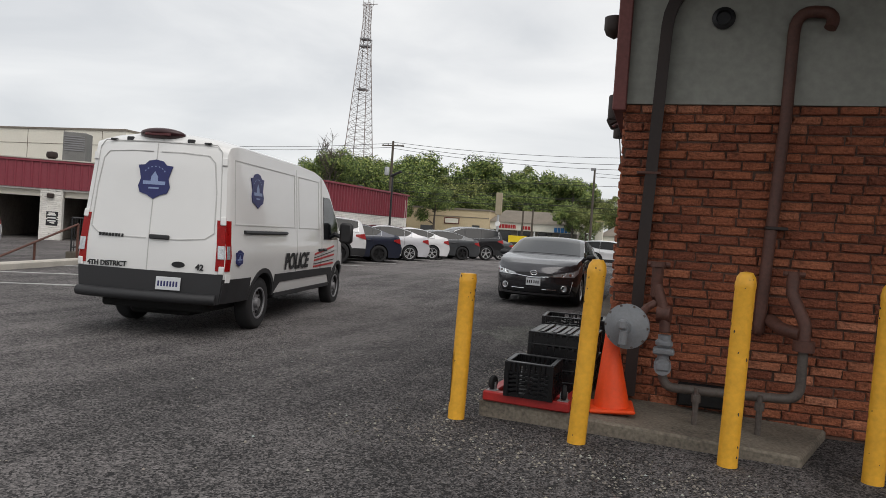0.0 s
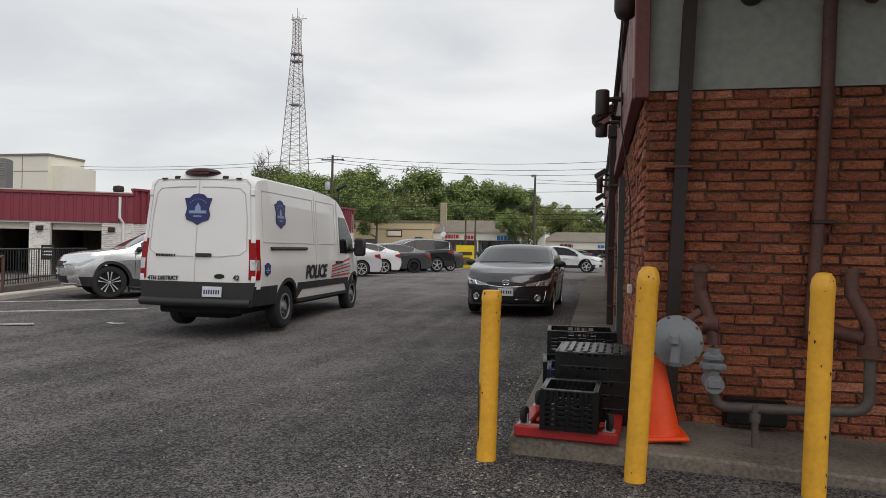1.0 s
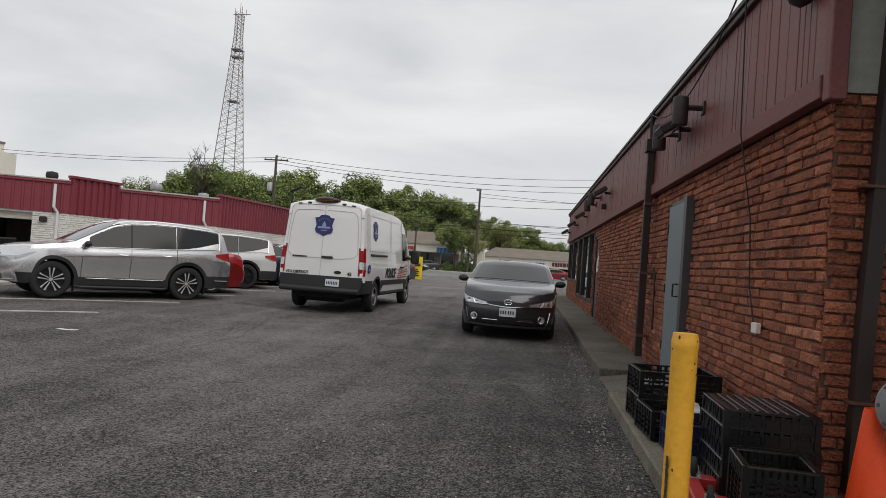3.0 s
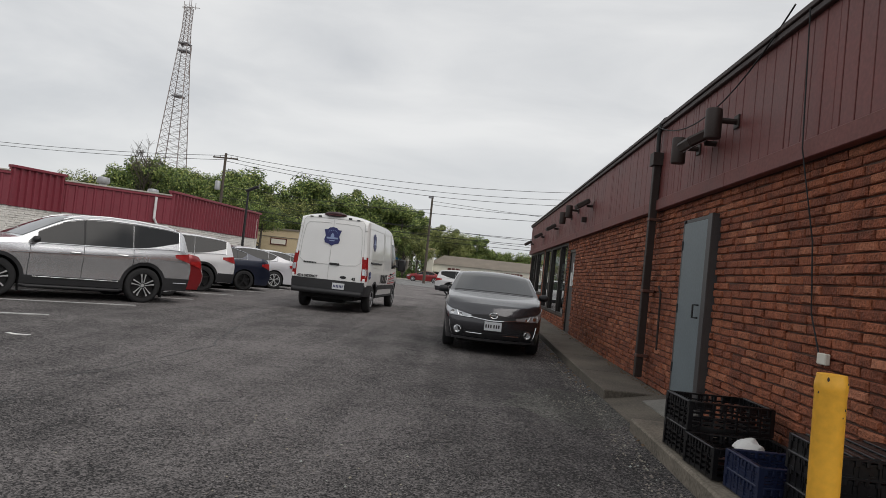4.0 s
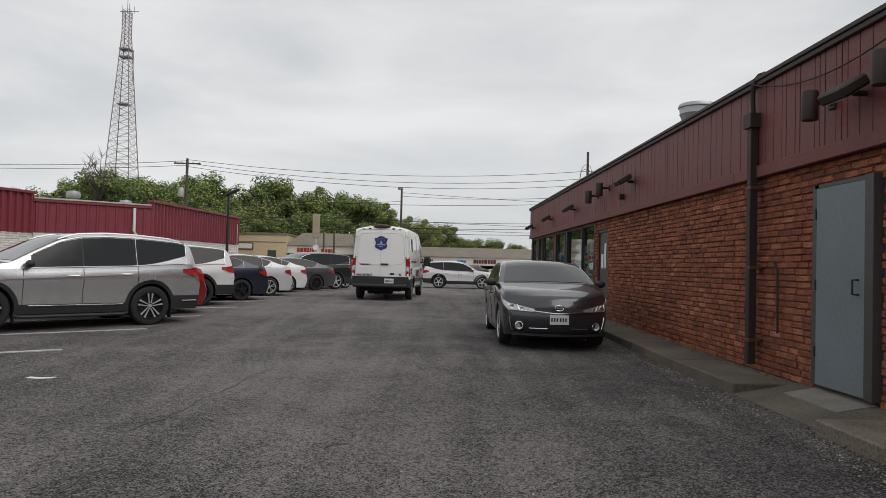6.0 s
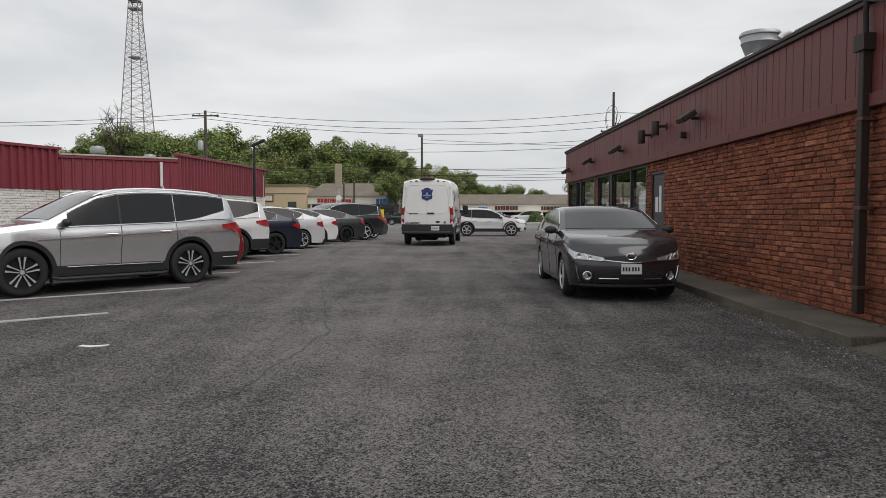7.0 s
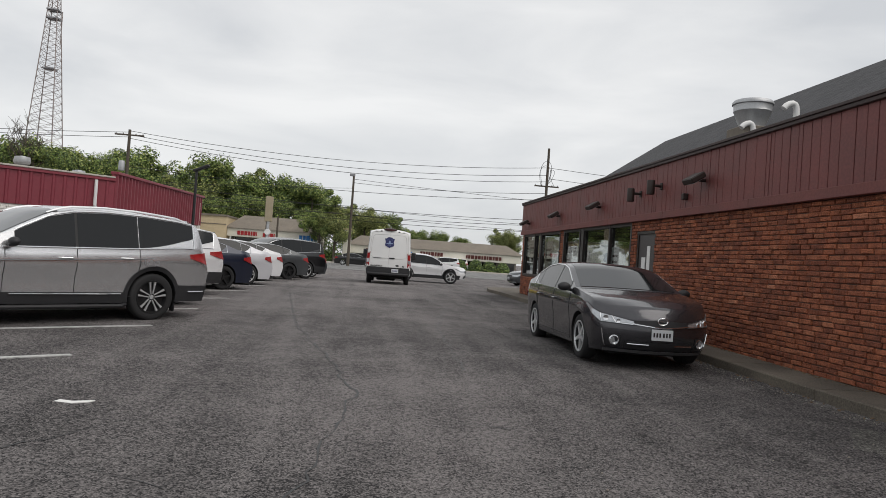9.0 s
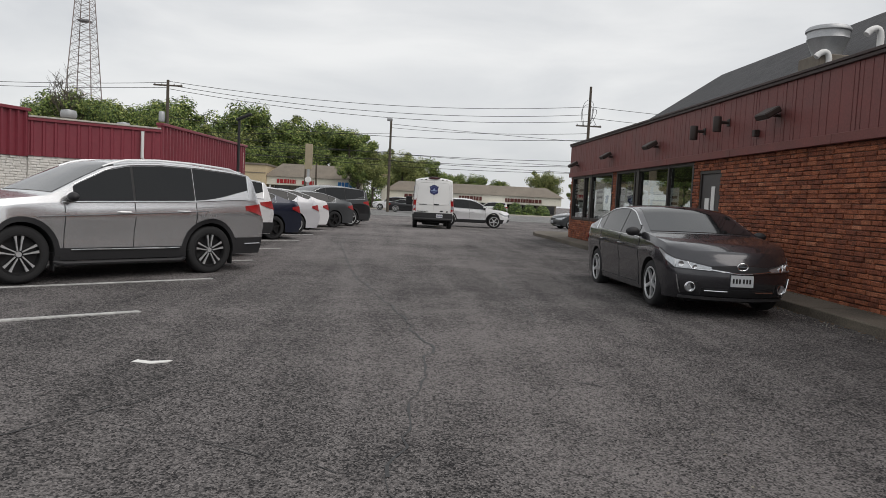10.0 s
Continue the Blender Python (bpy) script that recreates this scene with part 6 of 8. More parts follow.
    skin(bm, lambda u, v, o: vsh.side(VL - 0.04 - 0.12 * u, 0.70 + 0.10 * v, sgn, 0.018 + o), (0, 1), (0, 1), 0.01)
    part("corner_tag", bm, WHITE, van, "small white tag")


def on_side(s, z, sgn, out=0.010):
    """The pose of a flat mark on the van's side; its y runs up and its x towards the reader's right."""
    p = vsh.side(s, z, sgn, out)
    up = (vsh.side(s, z + 0.1, sgn) - vsh.side(s, z - 0.1, sgn)).normalized()
    fw = (vsh.side(s - 0.1, z, sgn) - vsh.side(s + 0.1, z, sgn)).normalized() * sgn
    n = fw.cross(up)
    return Matrix.Translation(p) @ Matrix((fw, up, n)).transposed().to_4x4()


def on_rear(frac, z, out=0.012):
    p = vsh.end(frac, z, True, out)
    up = (vsh.end(frac, z + 0.1, True) - vsh.end(frac, z - 0.1, True)).normalized()
    rt = (vsh.end(frac + 0.04, z, True) - vsh.end(frac - 0.04, z, True)).normalized()
    return Matrix.Translation(p) @ Matrix((rt, up, rt.cross(up))).transposed().to_4x4()


SHIELD = [(0, -0.5), (0.18, -0.40), (0.38, -0.34), (0.44, -0.18), (0.38, 0.02), (0.44, 0.24), (0.48, 0.36), (0.30, 0.38), (0.20, 0.48), (0.0, 0.52)]
SHIELD = SHIELD + [(-x, y) for x, y in SHIELD[-2:0:-1]]


def shield(m, h, label="navy shield emblem"):
    bm = bmesh.new()
    prism(bm, [(x * h * 0.98, y * h) for x, y in SHIELD], -0.008, 0.003)
    bmesh.ops.transform(bm, matrix=m, verts=bm.verts)
    sh_ob = part("shield_emblem", bm, NAVY_INK, van, label)
    bm = bmesh.new()
    prism(bm, [(-0.30 * h, -0.13 * h), (0.30 * h, -0.13 * h), (0.30 * h, -0.04 * h), (-0.30 * h, -0.04 * h)], 0.0, 0.0045)
    prism(bm, [(-0.10 * h, -0.04 * h), (0.10 * h, -0.04 * h), (0.09 * h, 0.08 * h), (0.04 * h, 0.15 * h), (0.0, 0.22 * h), (-0.04 * h, 0.15 * h), (-0.09 * h, 0.08 * h)], 0.0, 0.0045)
    for k in range(7):
        a = math.radians(150 - 20 * k)
        prism(bm, [(-0.02 * h, -0.012 * h), (0.02 * h, -0.012 * h), (0.02 * h, 0.012 * h), (-0.02 * h, 0.012 * h)], 0.0, 0.0045, pose(0.30 * h * math.cos(a), 0.10 * h + 0.24 * h * math.sin(a), 0, 0, 0, math.degrees(a) - 90))
    prism(bm, [(-0.14 * h, -0.24 * h), (0.14 * h, -0.24 * h), (0.14 * h, -0.20 * h), (-0.14 * h, -0.20 * h)], 0.0, 0.0045)
    bmesh.ops.transform(bm, matrix=m, verts=bm.verts)
    part("emblem_mark", bm, PALE_INK, sh_ob, "pale dome mark and bars")


shield(on_rear(0.0, 1.91, 0.010), 0.48)
for sgn in (-1, 1):
    shield(on_side(5.0, 1.88, sgn), 0.46)
    shield(on_side(5.60, 1.0, sgn), 0.20, "small navy shield emblem")
    lettering("POLICE", 0.33, on_side(3.42, 0.90, sgn, 0.016), BLACK, van, "lettering")
    for k in range(5):
        bm = bmesh.new()
        z0 = 0.77 + 0.052 * k
        skin(bm, lambda u, v, o: vsh.side(2.55 - 1.15 * u, z0 + 0.10 * u * (0.3 + 0.25 * k) + (0.030 if k % 2 == 0 else 0.012) * v, sgn, 0.012 + o), list(np.linspace(0, 1, 8)), (0, 1), 0.01)
        part("stripe", bm, RED_INK if k % 2 == 0 else BLACK, van)
# rear doors
bm = bmesh.new()
tube(bm, [vsh.end(0.0, z, True, 0.0) for z in np.linspace(0.80, 2.36, 14)], 0.007, 4)
for sgn in (-1, 1):
    tube(bm, [vsh.end(sgn * 0.93, z, True, 0.0) for z in np.linspace(0.80, 2.30, 12)] + [vsh.end(sgn * f, 2.38, True, 0.0) for f in (0.86, 0.6, 0.3, 0.0)], 0.007, 4)
    # the doors' recessed panels, outlined in the same grey
    outline = [(0.86, 1.30), (0.87, 1.8), (0.84, 2.16), (0.76, 2.24), (0.4, 2.26), (0.06, 2.26)]
    tube(bm, [vsh.end(sgn * f, z, True, 0.0) for f, z in outline], 0.009, 4)
    tube(bm, [vsh.end(sgn * f, z, True, 0.0) for f, z in ((0.86, 1.30), (0.74, 1.22), (0.4, 1.19), (0.04, 1.19))], 0.009, 4)
part("door_seam", bm, SEAM_SHADE, van)
for sgn in (-1, 1):
    for z in (0.85, 1.45, 2.18):
        bm = bmesh.new()
        box(bm, (-0.035, -0.05, -0.01), (0.035, 0.05, 0.022), 0.008, on_rear(sgn * 0.97, z, 0.0))
        part("hinge", bm, VAN_WHITE, van)
bm = bmesh.new()
box(bm, (-0.13, -0.028, 0.0), (0.13, 0.028, 0.035), 0.012, on_rear(0.15, 1.21, 0.0))
part("door_handle", bm, TRIM_BLACK, van, "black rear door handle")
bm = bmesh.new()
skin(bm, lambda u, v, o: vsh.end(u, 0.43 + 0.37 * v, True, 0.02 + o), list(np.linspace(-1.0, 1.0, 15)), (0, 0.35, 0.7, 1), 0.04)
part("rear_panel", bm, TRIM_BLACK, van, "black lower rear panel", smooth=40)
bm = bmesh.new()
rail_pts = [vsh.end(f, 0.49, True, 0.06) for f in np.linspace(-0.98, 0.98, 15)]
tube(bm, rail_pts, 0.065, 8)
part("rear_bumper", bm, TRIM_BLACK, van, "black step bumper", smooth=50)
bm = bmesh.new()
box(bm, (-0.155, -0.08, 0.0), (0.155, 0.08, 0.008), 0.004, on_rear(0.33, 0.655, 0.035))
plate = part("number_plate", bm, PLATE_WHITE, van, "white plate with dark bars")
bm = bmesh.new()
for k in range(7):
    box(bm, (-0.13 + 0.038 * k, -0.035, 0.008), (-0.13 + 0.038 * k + 0.022, 0.03, 0.010), 0.0, on_rear(0.33, 0.655, 0.035))
part("plate_bars", bm, NAVY_INK, plate)
lettering("4TH DISTRICT", 0.086, on_rear(-0.56, 0.845, 0.014), BLACK, van)
lettering("42", 0.10, on_rear(0.70, 0.87, 0.014), BLACK, van)
bm = bmesh.new()
for k in range(8):
    box(bm, (-0.24 + 0.045 * k, -0.02, 0.0), (-0.24 + 0.045 * k + (0.034 if k < 6 else 0.026), 0.02, 0.006), 0.0, on_rear(-0.46, 1.20, 0.004))
part("name_bars", bm, RIM_DARK, van, "dark model-name bars")
bm = bmesh.new()
lathe(bm, [(0.0, 0.008), (0.055, 0.008), (0.06, 0.0)], 20, on_rear(0.42, 0.89, 0.004) @ Matrix.Diagonal((1.4, 0.62, 1, 1)))
part("maker_badge", bm, RIM_DARK, van, "plain dark oval badge")
bm = bmesh.new()
bmesh.ops.create_uvsphere(bm, u_segments=24, v_segments=10, radius=1.0, matrix=pose(0.0, -VL / 2 + 0.22, 2.48, -12, 0, 0) @ Matrix.Diagonal((0.30, 0.15, 0.075, 1)))
light = part("rear_light_bar", bm, mat("smoked_red", (0.035, 0.008, 0.010), 0.3, bump=0), van, "smoked red rear light pod", smooth=60)
bm = bmesh.new()
box(bm, (-0.17, -VL / 2 + 0.078, 2.455), (0.17, -VL / 2 + 0.10, 2.485), 0.005)
part("red_lens", bm, mat("dark_red_lens", (0.07, 0.008, 0.010), 0.2, bump=0), light, "dark red lens")
for x in (-0.62, -0.40, 0.40, 0.62):
    bm = bmesh.new()
    box(bm, (x - 0.045, -VL / 2 + 0.15, 2.38), (x + 0.045, -VL / 2 + 0.20, 2.405 if abs(x) > 0.5 else 2.435), 0.01)
    part("marker_lamp", bm, TRIM_BLACK, van)
for z, r in ((0.36, 0.05), (0.40, 0.07)):
    bm = bmesh.new()
    box(bm, (-0.5, -VL / 2 + 0.5, 0.20), (0.35, -VL / 2 + 1.0, 0.40), 0.04)
    part("exhaust_box", bm, UNDER, van)
    break
bm = bmesh.new()
box(bm, (-0.70, -VL / 2 + 0.2, 0.30), (0.70, VL / 2 - 0.35, 0.44), 0.03)
tube(bm, [(-0.8, VL / 2 - VAN["axles"][1], 0.36), (0.8, VL / 2 - VAN["axles"][1], 0.36)], 0.07, 10)
part("chassis", bm, UNDER, van, "dark underbody")
van_wheels = []
for sw in VAN["axles"]:
    for sgn in (-1, 1):
        van_wheels.append(wheel(van, sgn * 0.86, VL / 2 - sw, 0.36, 0.22, 0.215, ("steel", 8), RUBBER, RIM_STEEL, RIM_DARK))


# ---- the red and white garage across the lot ----
def ribbed(bm, p, q, z0, z1, out, pitch=0.30, rib=0.05):
    """Ribbed metal cladding between two plan points; out is the side that it faces."""
    p, q = Vector((*p, 0)), Vector((*q, 0))
    d = (q - p).normalized()
    n = Vector((d.y, -d.x, 0)) * out
    long = (q - p).length
    m = Matrix((d, n, Vector((0, 0, 1)))).transposed().to_4x4()
    m.translation = p
    box(bm, (0, -0.10, z0), (long, 0.0, z1), 0, m)
    k = 0.04
    while k < long - 0.05:
        prism(bm, [(k, 0.0), (k + 0.03, rib), (k + 0.08, rib), (k + 0.11, 0.0)], z0 + 0.01, z1 - 0.01, m)
        k += pitch
    box(bm, (-0.02, -0.14, z1 - 0.06), (long + 0.02, rib + 0.03, z1 + 0.03), 0.01, m)


def frame_at(p, q):
    p, q = Vector((*p, 0)), Vector((*q, 0))
    d = (q - p).normalized()
    m = Matrix((d, Vector((d.y, -d.x, 0)), Vector((0, 0, 1)))).transposed().to_4x4()
    m.translation = p
    return m, (q - p).length


garage = thing("garage_building", pose(0, 0, 0), "low garage of white painted block with dark red ribbed metal fascia", "garage", kind="structure")
CORNERS = [(-34.0, 16.21), (-18.1, 24.7), (-17.4, 26.6), (-14.4, 28.6), (-13.6, 37.2)]
for k, (p, q, z0, z1, pitch) in enumerate(((CORNERS[0], CORNERS[1], 2.12, 3.20, 0.30), (CORNERS[1], CORNERS[2], 2.10, 3.42, 0.26), (CORNERS[2], CORNERS[3], 2.13, 3.18, 0.30), (CORNERS[3], CORNERS[4], 2.12, 3.40, 0.26))):
    bm = bmesh.new()
    ribbed(bm, p, q, z0, z1, 1, pitch, 0.03 if k % 2 == 0 else 0.07)
    part("fascia", bm, SHOP_RED, garage, "dark red ribbed metal fascia")
    if k % 2 == 0:
        mf, lf = frame_at(p, q)
        bm = bmesh.new()
        box(bm, (0.0, -0.10, z1 + 0.034), (lf, 0.075, z1 + 0.085), 0.008, mf)
        part("flashing", bm, PALE_CONCRETE, garage, "pale metal flashing along the roof edge")
m1, long1 = frame_at(CORNERS[0], CORNERS[1])
U = lambda u: long1 - u
bays = [(1.10, 2.86), (3.07 + 0.5, 5.09), (5.9, 7.6), (8.5, 10.4), (11.3, 13.2)]
bm = bmesh.new()
x = long1
for a, b in bays:
    box(bm, (U(a), -0.30, -0.3), (x, -0.06, 2.3), 0, m1)
    box(bm, (U(b), -0.30, 2.05), (U(a), -0.06, 2.3), 0, m1)
    x = U(b)
box(bm, (0, -0.30, -0.3), (x, -0.06, 2.3), 0, m1)
part("front_wall", bm, WHITE_BLOCK, garage, "white painted block front wall")
for a, b in bays:
    bm = bmesh.new()
    box(bm, (U(b) + 0.02, -0.34, 1.80), (U(a) - 0.02, -0.28, 2.05), 0.01, m1)
    for z in (1.84, 1.93):
        box(bm, (U(b) + 0.03, -0.275, z), (U(a) - 0.03, -0.268, z + 0.02), 0, m1)
    part("roller_door", bm, OFF_WHITE, garage, "raised pale roller door")
    bm = bmesh.new()
    box(bm, (U(b) - 0.05, -6.0, -0.2), (U(a) + 0.05, -5.9, 2.3), 0, m1)
    part("back_wall", bm, DARK_INSIDE, garage, "dim bay interior")
bm = bmesh.new()
for k in range(6):
    u = (0.2, 3.2, 5.5, 8.05, 10.85, 14.0)[k]
    box(bm, (U(u) - 0.1, -6.0, -0.2), (U(u) + 0.1, -0.3, 2.3), 0, m1)
part("bay_partition", bm, DARK_INSIDE, garage)
for (p, q) in zip(CORNERS[1:], CORNERS[2:]):
    m, lg = frame_at(p, q)
    bm = bmesh.new()
    box(bm, (0, -0.28, -0.3), (lg, -0.04, 2.2), 0, m)
    part("block_wall", bm, WHITE_BLOCK, garage, "white painted block wall")
m2, lg = frame_at(CORNERS[2], CORNERS[3])
bm = bmesh.new()
box(bm, (0.9, -0.03, -0.2), (3.0, 0.0, 2.0), 0.01, m2)
part("roller_door", bm, DARK_INSIDE, garage, "dark closed bay door")
bm = bmesh.new()
pts = [(x, y) for x, y in CORNERS] + [(-24.0, 37.2), (-38.0, 30.0)]
inner = [(-33.9, 16.5), (-18.25, 24.9), (-17.6, 26.8), (-14.6, 28.8), (-13.8, 37.0), (-24.0, 37.0), (-37.8, 30.0)]
prism(bm, inner, 2.85, 3.0)
part("roof", bm, ROOF_BROWN, garage, "flat grey roof")
bm = bmesh.new()
for p, q in (((-13.6, 37.2), (-24.0, 37.2)), ((-24.0, 37.2), (-38.0, 30.0)), ((-38.0, 30.0), (-34.0, 16.21))):
    m, lg = frame_at(p, q)
    box(bm, (0, -0.28, -0.3), (lg, -0.04, 3.1), 0, m)
part("rear_wall", bm, WHITE_BLOCK, garage)
for m, x in ((m1, U(0.45)), (m2, 3.05)):
    bm = bmesh.new()
    tube(bm, [m @ Vector((x, 0.10, 3.1)), m @ Vector((x, 0.10, 2.3)), m @ Vector((x + 0.12, 0.02, 2.1)), m @ Vector((x + 0.12, 0.0, 0.0))], 0.05, 8)
    part("gutter_pipe", bm, WHITE, garage, "white gutter pipe")
for u in (0.75, 3.2, 5.5):
    lampw = thing("wall_lamp", m1 @ pose(U(u), 0.0, 1.85), "small dark wall lamp between the garage bays", "wall light", "garage lamps")
    bm = bmesh.new()
    box(bm, (-0.12, -0.06, -0.09), (0.12, 0.12, 0.09), 0.03)
    part("housing", bm, PIPE_DARK, lampw)
for u in (2.95, 5.45):
    sg = thing("notice_board", m1 @ pose(U(u) + 0.02, -0.05, 0.95), "small dark notice board on the garage pier", "sign", "garage notices")
    bm = bmesh.new()
    box(bm, (-0.22, -0.02, -0.28), (0.22, 0.02, 0.28), 0.01)
    part("board", bm, BLACK, sg)
    bm = bmesh.new()
    for k in range(3):
        box(bm, (-0.16, 0.02, 0.12 - 0.12 * k), (0.14, 0.024, 0.17 - 0.12 * k))
    part("print_bars", bm, PAPER, sg)
for x, y, r in ((-20.5, 27.0, 0.2), (-25.0, 24.0, 0.2), (-28.3, 22.6, 0.2), (-17.6, 29.5, 0.22), (-17.2, 33.0, 0.22), (-16.0, 36.0, 0.2)):
    v = thing("roof_ventilator", pose(x, y, 3.0), "mushroom roof ventilator on the garage", "ventilator", "garage ventilators")
    bm = bmesh.new()
    lathe(bm, [(0.14, 0), (0.14, 0.48), (r, 0.50), (r * 1.15, 0.60), (r, 0.74), (0.0, 0.78)], 16)
    part("cowl", bm, PIPE_DARK if r == 0.2 else STEEL, v, smooth=40)
ac = thing("rooftop_cooler", pose(-27.65, 28.0, 3.0, 0, 0, 28), "weathered grey rooftop air cooler on a stand", "air conditioner")
bm = bmesh.new()
box(bm, (-0.52, -0.52, 0.35), (0.52, 0.52, 2.10), 0.03)
cab = part("cabinet", bm, mat("weathered_grey", (0.17, 0.17, 0.165), 0.7, var=0.3), ac)
for k in range(7):
    bm = bmesh.new()
    box(bm, (-0.46, -0.545, 1.20 + 0.11 * k), (0.46, -0.522, 1.25 + 0.11 * k))
    part("louvre", bm, RIM_STEEL, cab)
bm = bmesh.new()
box(bm, (-0.95, -0.95, 0.0), (0.95, 0.95, 0.35), 0.02)
part("stand", bm, ROOF_BROWN, ac)

# ramp, kerb and railings by the garage
bm = bmesh.new()
m, lg = frame_at((-12.6, 9.0), (-15.4, 20.6))
box(bm, (0, -0.14, -0.1), (lg, 0.14, 0.15), 0.03, m)
setting("kerb_garage", bm, PALE_CONCRETE, "pale concrete kerb beside the garage ramp", "kerb")
bm = bmesh.new()
m, lg = frame_at((-15.3, 15.6), (-17.6, 21.6))
box(bm, (0, -0.15, -0.1), (lg, 0.15, 0.22), 0.03, m)
setting("ramp_wall", bm, CONCRETE, "low concrete wall beside the garage ramp", "wall")


def railing(p, q, z, h, n, drop=0.0, group="garage railings"):
    m, lg = frame_at(p, q)
    ob = thing("railing", m @ pose(0, 0, z), "black iron railing beside the garage ramp", "railing", group)
    for hh in (h, 0.12):
        bm = bmesh.new()
        tube(bm, [(0, 0, hh), (lg, 0, hh - drop)], 0.022, 8)
        part("rail", bm, BLACK, ob)
    for k in range(n + 1):
        x = lg * k / n
        bm = bmesh.new()
        tube(bm, [(x, 0, 0 - drop * k / n), (x, 0, h - drop * k / n)], 0.022 if k % 8 == 0 else 0.011, 6)
        part("post" if k % 8 == 0 else "bar", bm, BLACK, ob)


railing((-15.3, 15.6), (-17.6, 21.6), 0.22, 0.92, 40)
ob = thing("handrail", pose(0, 0, 0), "brown sloping handrail at the ramp", "handrail")
bm = bmesh.new()
tube(bm, [(-14.4, 14.9, 1.0), (-14.3, 12.2, 0.05)], 0.028, 8)
part("rail", bm, PIPE_BROWN, ob)
for y, h in ((14.9, 1.0), (13.6, 0.55)):
    bm = bmesh.new()
    tube(bm, [(-14.4, y, 0), (-14.4, y, h)], 0.03, 8)
    part("post", bm, PIPE_BROWN, ob)

# pale block of flats-roofed hall behind the garage
hall = thing("pale_hall", pose(-53.5, 60, 0, 0, 0, 0), "large plain cream hall behind the garage", "building", kind="structure")
bm = bmesh.new()
box(bm, (-60, 0, -0.5), (0, 5, 9.75))
box(bm, (0, 0.5, -0.5), (1.4, 5, 8.8))
part("walls", bm, OFF_WHITE, hall)
bm = bmesh.new()
box(bm, (-60.1, -0.12, 9.75), (0.1, 5, 9.95))
for z in (5.4, 8.2):
    box(bm, (-60, -0.03, z), (0, 0.0, z + 0.05))
for k in range(12):
    box(bm, (-5 * k - 3, -0.03, 0), (-5 * k - 2.95, 0.0, 9.7))
part("coping", bm, ROOF_BROWN, hall, "grey coping and joints")

# ---- lot lamp, donation bin, sign ----
lamp = thing("lot_lamp", pose(-13.0, 33.2, 0), "dark lamp post with an angled lamp head", "lamp post")
bm = bmesh.new()
tube(bm, [(0, 0, 0), (0, 0, 4.1)], 0.07, 10, 0.045)
part("post", bm, BLACK, lamp)
bm = bmesh.new()
box(bm, (-0.12, -0.1, -0.05), (0.5, 0.1, 0.06), 0.03, pose(0, 0, 4.15, 0, -25, 0))
part("lamp_head", bm, BLACK, lamp)
dbin = thing("donation_bin", pose(-10.0, 51.0, 0, 0, 0, 12), "bright yellow metal donation bin", "donation bin")
bm = bmesh.new()
prism(bm, [(-0.6, 0.0), (0.6, 0.0), (0.6, 1.15), (0.35, 1.6), (-0.6, 1.6)], -0.65, 0.65, pose(0, 0, 0.02, 90, 0, 90))
part("body", bm, BIN_YELLOW, dbin)
bm = bmesh.new()
box(bm, (-0.5, -0.68, 0.95), (0.5, -0.62, 1.15), 0.02)
part("chute", bm, CHIP, dbin, "dark chute flap")
bm = bmesh.new()
for k in range(4):
    box(bm, (-0.45, -0.675, 0.25 + 0.14 * k), (0.45 - 0.1 * (k % 2), -0.655, 0.33 + 0.14 * k))
part("print_bars", bm, CHIP, dbin)
pylon = thing("pylon_sign", pose(-13.83, 61.0, 0), "narrow pale pylon sign on a post", "sign")
bm = bmesh.new()
tube(bm, [(0, 0, 0), (0, 0, 3.6)], 0.11, 10)
part("post", bm, STEEL, pylon)
bm = bmesh.new()
box(bm, (-0.28, -0.12, 3.4), (0.28, 0.12, 5.35), 0.03)
part("panel", bm, mat("pylon_tan", (0.34, 0.29, 0.20), 0.7), pylon, "faded tan sign panel")
bm = bmesh.new()
lathe(bm, [(0.0, -0.13), (0.22, -0.13), (0.24, 0.0), (0.22, 0.13), (0.0, 0.13)], 18, pose(0, 0, 2.6, 90, 0, 0))
part("disc", bm, WHITE, pylon, "pale round sign")


# ---- utility poles and wires ----
def utility_pole(x, y, h, label, arm=None, gear=False):
    ob = thing("utility_pole", pose(x, y, 0), label, "utility pole", "utility poles")
    bm = bmesh.new()
    tube(bm, [(0, 0, -0.2), (0, 0, h)], 0.17, 10, 0.11)
    part("pole", bm, WOOD_POLE, ob)
    if arm:
        bm = bmesh.new()
        for z in arm:
            box(bm, (-1.15, -0.06, z), (1.15, 0.06, z + 0.12), 0.01)
        part("crossarm", bm, WOOD_POLE, ob)
        for z in arm:
            for q in (-1.05, -0.5, 0.5, 1.05):
                bm = bmesh.new()
                lathe(bm, [(0.03, z + 0.12), (0.06, z + 0.16), (0.03, z + 0.22), (0.0, z + 0.25)], 8, pose(q, 0, 0))
                part("insulator", bm, STEEL, ob)
    if gear:
        bm = bmesh.new()
        for q in (-0.35,):
            lathe(bm, [(0.0, 0), (0.22, 0.0), (0.24, 0.1), (0.24, 0.7), (0.2, 0.8), (0.0, 0.82)], 14, pose(q, -0.25, h - 3.4))
        part("transformer", bm, STEEL, ob, smooth=40)
    return ob


